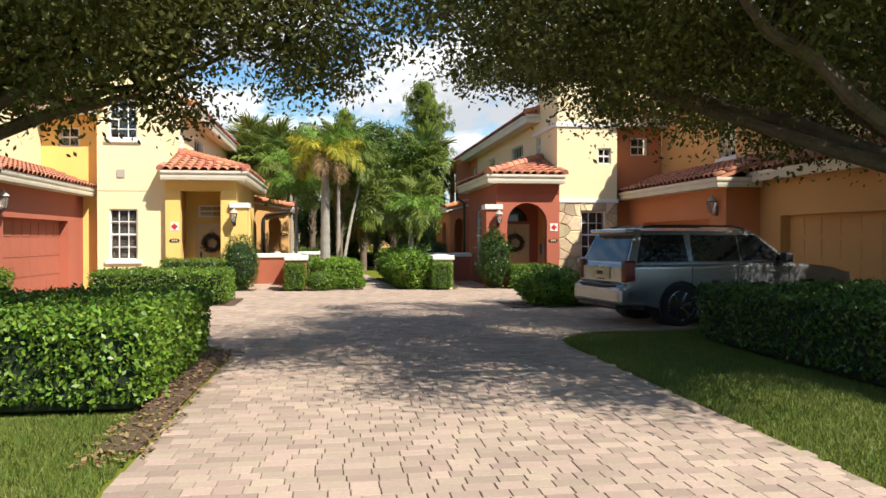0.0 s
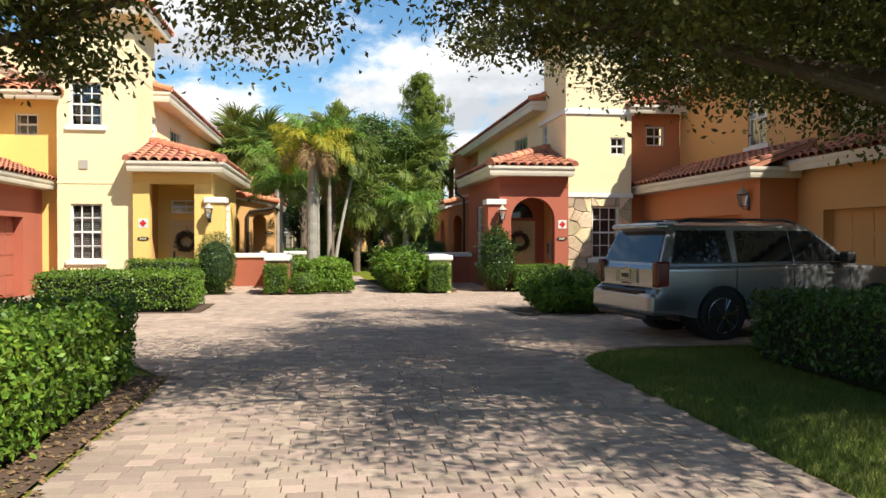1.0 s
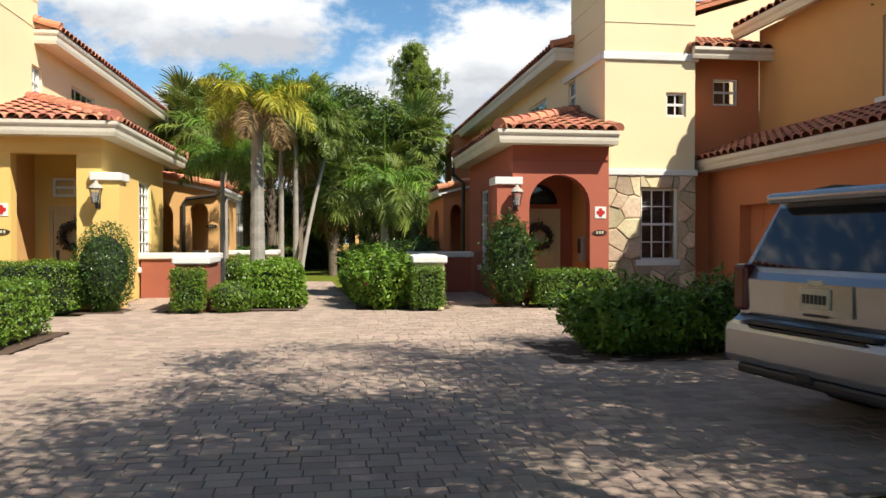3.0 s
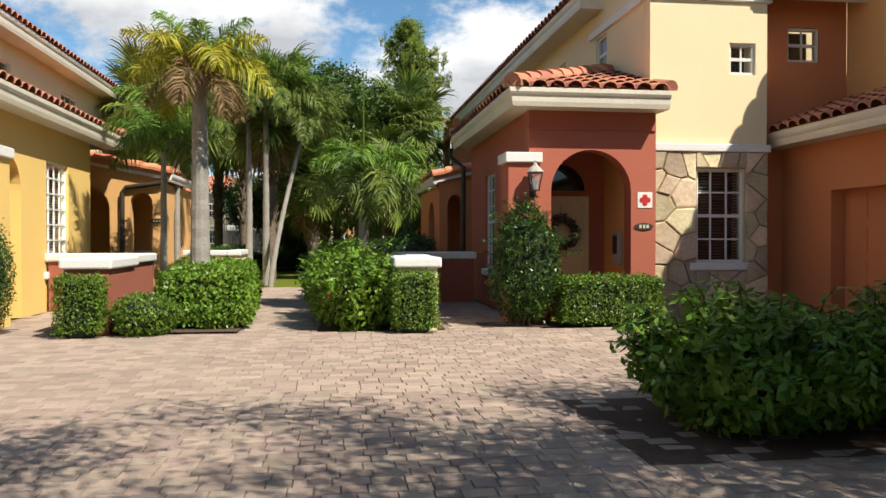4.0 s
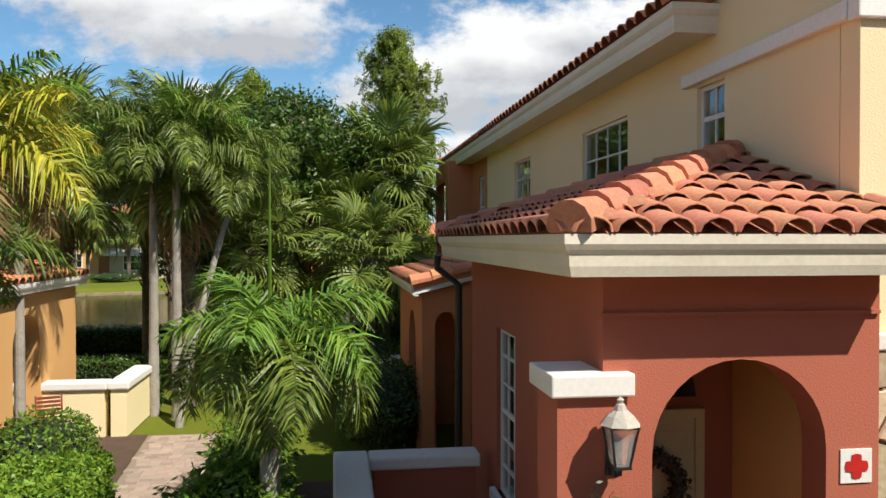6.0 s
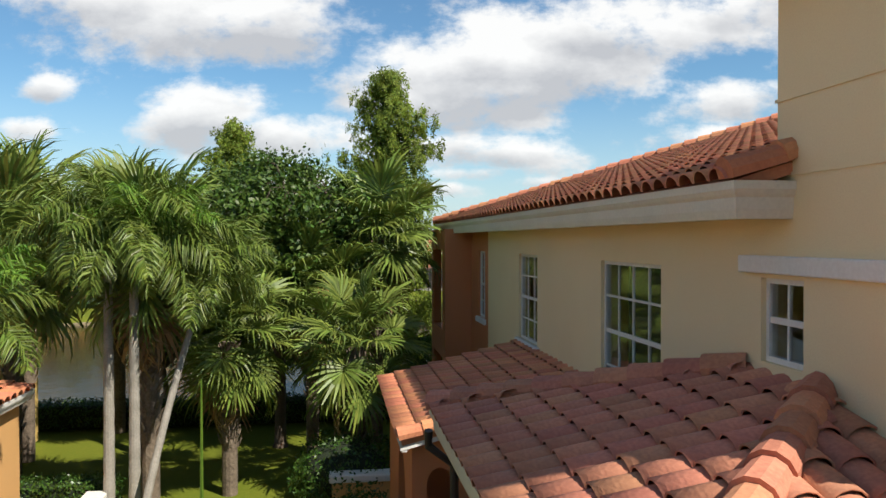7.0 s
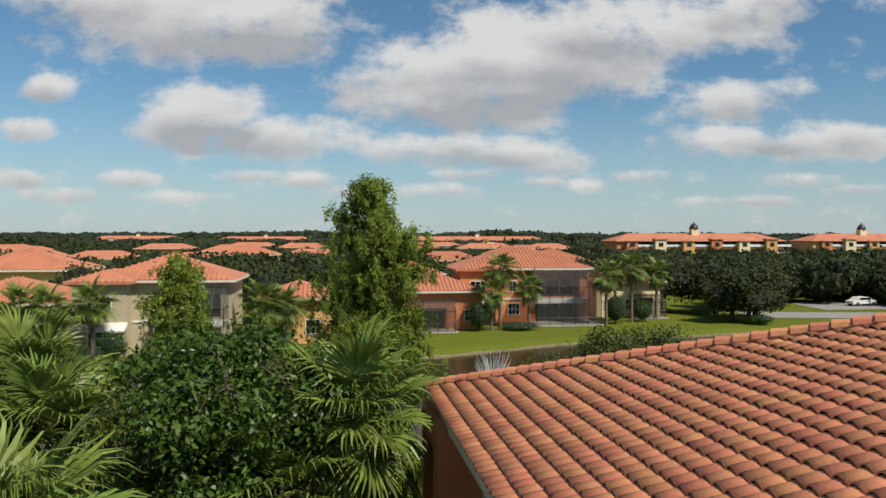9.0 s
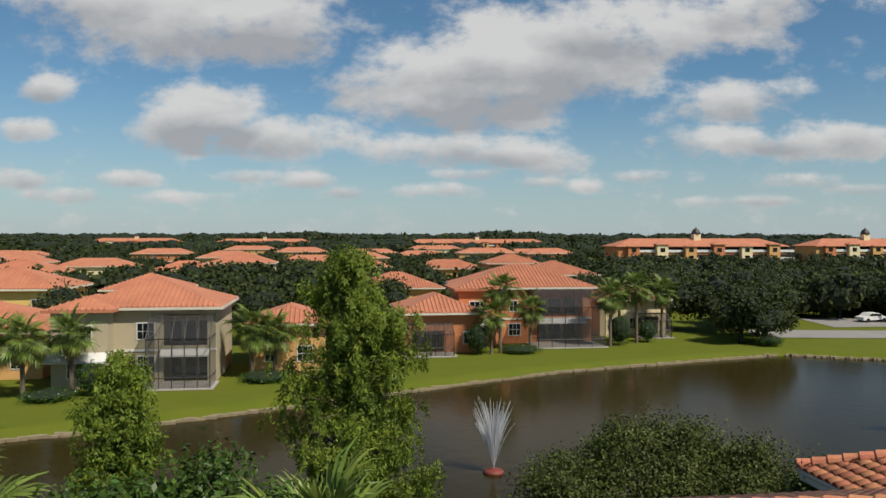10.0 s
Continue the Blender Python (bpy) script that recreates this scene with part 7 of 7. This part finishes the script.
# road and car beyond the lake
g = Geo().add([(*beyond(58, 118), 0.03), (*beyond(110, 108), 0.03), (*beyond(112, 116), 0.03), (*beyond(60, 126), 0.03)], [(0, 1, 2, 3)])
lone("road", g, M["road"], "pale road beyond the lake", "road", kind="structure")
g = Geo().add([(*beyond(74, 127), 0.02), (*beyond(118, 126), 0.02), (*beyond(120, 138), 0.02), (*beyond(76, 139), 0.02)], [(0, 1, 2, 3)])
lone("parking_area", g, M["road"], "pale paved parking area", "road", kind="structure")
fc = thing("far_car", "small white saloon car parked beyond the lake", "car")
fc.matrix_basis = pose(*beyond(84, 133), 0, 0, 0, 5)
part("body", Geo().prism([(-2.2, 0.35), (-2.25, 0.8), (-1.5, 0.95), (-0.9, 1.4), (0.6, 1.42), (1.3, 0.98), (2.1, 0.85), (2.2, 0.4)], "y", -0.88, 0.88), M["white"], fc)
part("side_glass", Geo().prism([(-1.3, 0.97), (-0.85, 1.33), (0.55, 1.34), (1.05, 0.98)], "y", -0.9, 0.9), M["car_glass"], fc)
for wx in (-1.4, 1.4):
    for wy in (-0.8, 0.8):
        part("wheel", Geo().tube([(wx, wy - 0.11, 0.32), (wx, wy + 0.11, 0.32)], 0.32, 14), M["rubber"], fc)


# ---- fountain ----
def fountain(x, y):
    rng = random.Random(2)
    ob = thing("fountain", "floating lake fountain with a spreading white spray", "fountain")
    ob.matrix_basis = pose(x, y, -0.5)
    part("float", Geo().lathe([(0.0, -0.1), (0.55, -0.1), (0.6, 0.05), (0.45, 0.16), (0.12, 0.2), (0.0, 0.24)], sides=18), M["timber"], ob, smooth=True)
    jets = Geo()
    for k in range(95):
        a = rng.random() * 2 * math.pi
        s = rng.uniform(0.15, 0.95) if k % 3 else rng.uniform(0.8, 1.05)
        top = rng.uniform(2.6, 4.0)
        pts = [(math.cos(a) * s * t * (0.9 + 0.3 * t), math.sin(a) * s * t * (0.9 + 0.3 * t), 0.2 + top * (1.35 * t - 0.35 * t * t)) for t in (0, 0.2, 0.4, 0.6, 0.8, 1.0)]
        jets.tube(pts, [0.009, 0.011, 0.013, 0.015, 0.014, 0.006], 4, caps=False)
    tagged(part("spray_jets", jets, M["spray"], ob, "thin white water jets", fix=False), kind="stuff")
    return ob


fountain(*beyond(14.3, 69.5))
fountain(*beyond(43.5, 74.0))


# ---- lawn blades ----
def blades(regions, per, size, seed):
    rng = np.random.default_rng(seed)
    V = []
    for x0, x1, y0, y1 in regions:
        n = int((x1 - x0) * (y1 - y0) * per)
        p = np.stack([rng.uniform(x0, x1, n), rng.uniform(y0, y1, n), np.full(n, -0.03)], 1)
        # stay off the rounded corner of the drive
        out = (p[:, 0] < 5.6) & (p[:, 1] > 9.3) & ((p[:, 0] - 5.6) ** 2 + (p[:, 1] - 9.3) ** 2 > 1.55 ** 2)
        V.append(p[~out])
    p = np.concatenate(V)
    n = len(p)
    a = rng.random(n) * 2 * math.pi
    w = np.stack([np.cos(a), np.sin(a), np.zeros(n)], 1) * 0.006
    h = np.stack([rng.normal(0, 0.022, n), rng.normal(0, 0.022, n), rng.uniform(0.6, 1.2, n) * size], 1)
    co = np.stack([p - w, p + w, p + h], 1).reshape(-1, 3)
    me = bpy.data.meshes.new("lawn_blades")
    me.vertices.add(3 * n)
    me.vertices.foreach_set("co", co.ravel())
    me.loops.add(3 * n)
    me.loops.foreach_set("vertex_index", np.arange(3 * n))
    me.polygons.add(n)
    me.polygons.foreach_set("loop_start", np.arange(0, 3 * n, 3))
    me.materials.append(M["blade"])
    me.update(calc_edges=True)
    return tagged(part("lawn_blades", me, None), "short green lawn grass beside the drive", "grass", kind="stuff")


blades([(4.03, 6.4, 0.5, 10.7), (6.4, 8.5, 9.6, 10.8), (-4.5, -1.25, 1.0, 5.0)], 3200, 0.06, 4)


# ---- fallen leaves on the mulch strip ----
rng = np.random.default_rng(5)
n = 900
P = np.stack([rng.uniform(-1.65, -1.1, n), rng.uniform(3.2, 9.2, n), rng.uniform(0.015, 0.03, n)], 1)
tagged(part("leaf_litter", leaf_mesh("leaf_litter", P, np.tile([(0, 0, 3.0)], (n, 1)), 0.06, M["palm_dead"], 0.6, 0, rng), None), "dry fallen leaves at the drive's edge", "leaves", kind="stuff")


# ---- pavers ----
def paver_mesh(w, d):
    g = Geo()
    c = 0.004
    for k, (s, h) in enumerate(((0, -0.012), (0, 0.004), (c, 0.010))):
        g.v += [(-w / 2 + s, -d / 2 + s, h), (w / 2 - s, -d / 2 + s, h), (w / 2 - s, d / 2 - s, h), (-w / 2 + s, d / 2 - s, h)]
    for r in (0, 4):
        for k in range(4):
            g.f.append((r + k, r + (k + 1) % 4, r + 4 + (k + 1) % 4, r + 4 + k))
    g.f.append((8, 9, 10, 11))
    return g


def lay_pavers():
    poly = np.array(DRIVE)

    def covered(x, y):
        c = False
        for i in range(len(poly)):
            (x0, y0), (x1, y1) = poly[i - 1], poly[i]
            if (y0 > y) != (y1 > y) and x < (x1 - x0) * (y - y0) / (y1 - y0) + x0:
                c = not c
        return c

    rng = random.Random(8)
    sizes = (0.15, 0.20, 0.225)
    geos = {w: paver_mesh(w - 0.006, 0.144) for w in sizes}
    meshes = {w: geos[w].mesh("paver", M["paver"], False, False) for w in sizes}
    pav = tagged(new("paving"), "buff and rose concrete paver driveway laid in rows", "paving", kind="structure")
    rest, count = Geo(), 0
    y, row = 0.4, 0
    while y < 34.4:
        x = -8.0 - rng.uniform(0, 0.2)
        while x < 12.0:
            w = sizes[rng.choice((0, 1, 1, 2, 2, 2))]
            cx = x + w / 2
            x += w
            if y > 25.5 and not (-3 < cx < 6):
                continue
            if not (covered(cx - w * 0.45, y) and covered(cx + w * 0.45, y) and covered(cx, y + 0.06) and covered(cx, y - 0.06)):
                continue
            m = pose(cx, y, rng.uniform(-0.002, 0.003), rng.uniform(-0.3, 0.3), rng.uniform(-0.3, 0.3), rng.uniform(-0.6, 0.6))
            if count < 300 and 16.6 < y < 19.0 and 1.0 < cx < 5.0:
                ob = new("paver", meshes[w])
                ob.parent, ob.matrix_basis = pav, m
                count += 1
            else:
                rest.add([m @ Vector(v) for v in geos[w].v], geos[w].f)
        y += 0.15
        row += 1
    tagged(part("pavers", rest, M["paver"], pav, fix=False), kind="stuff")


lay_pavers()
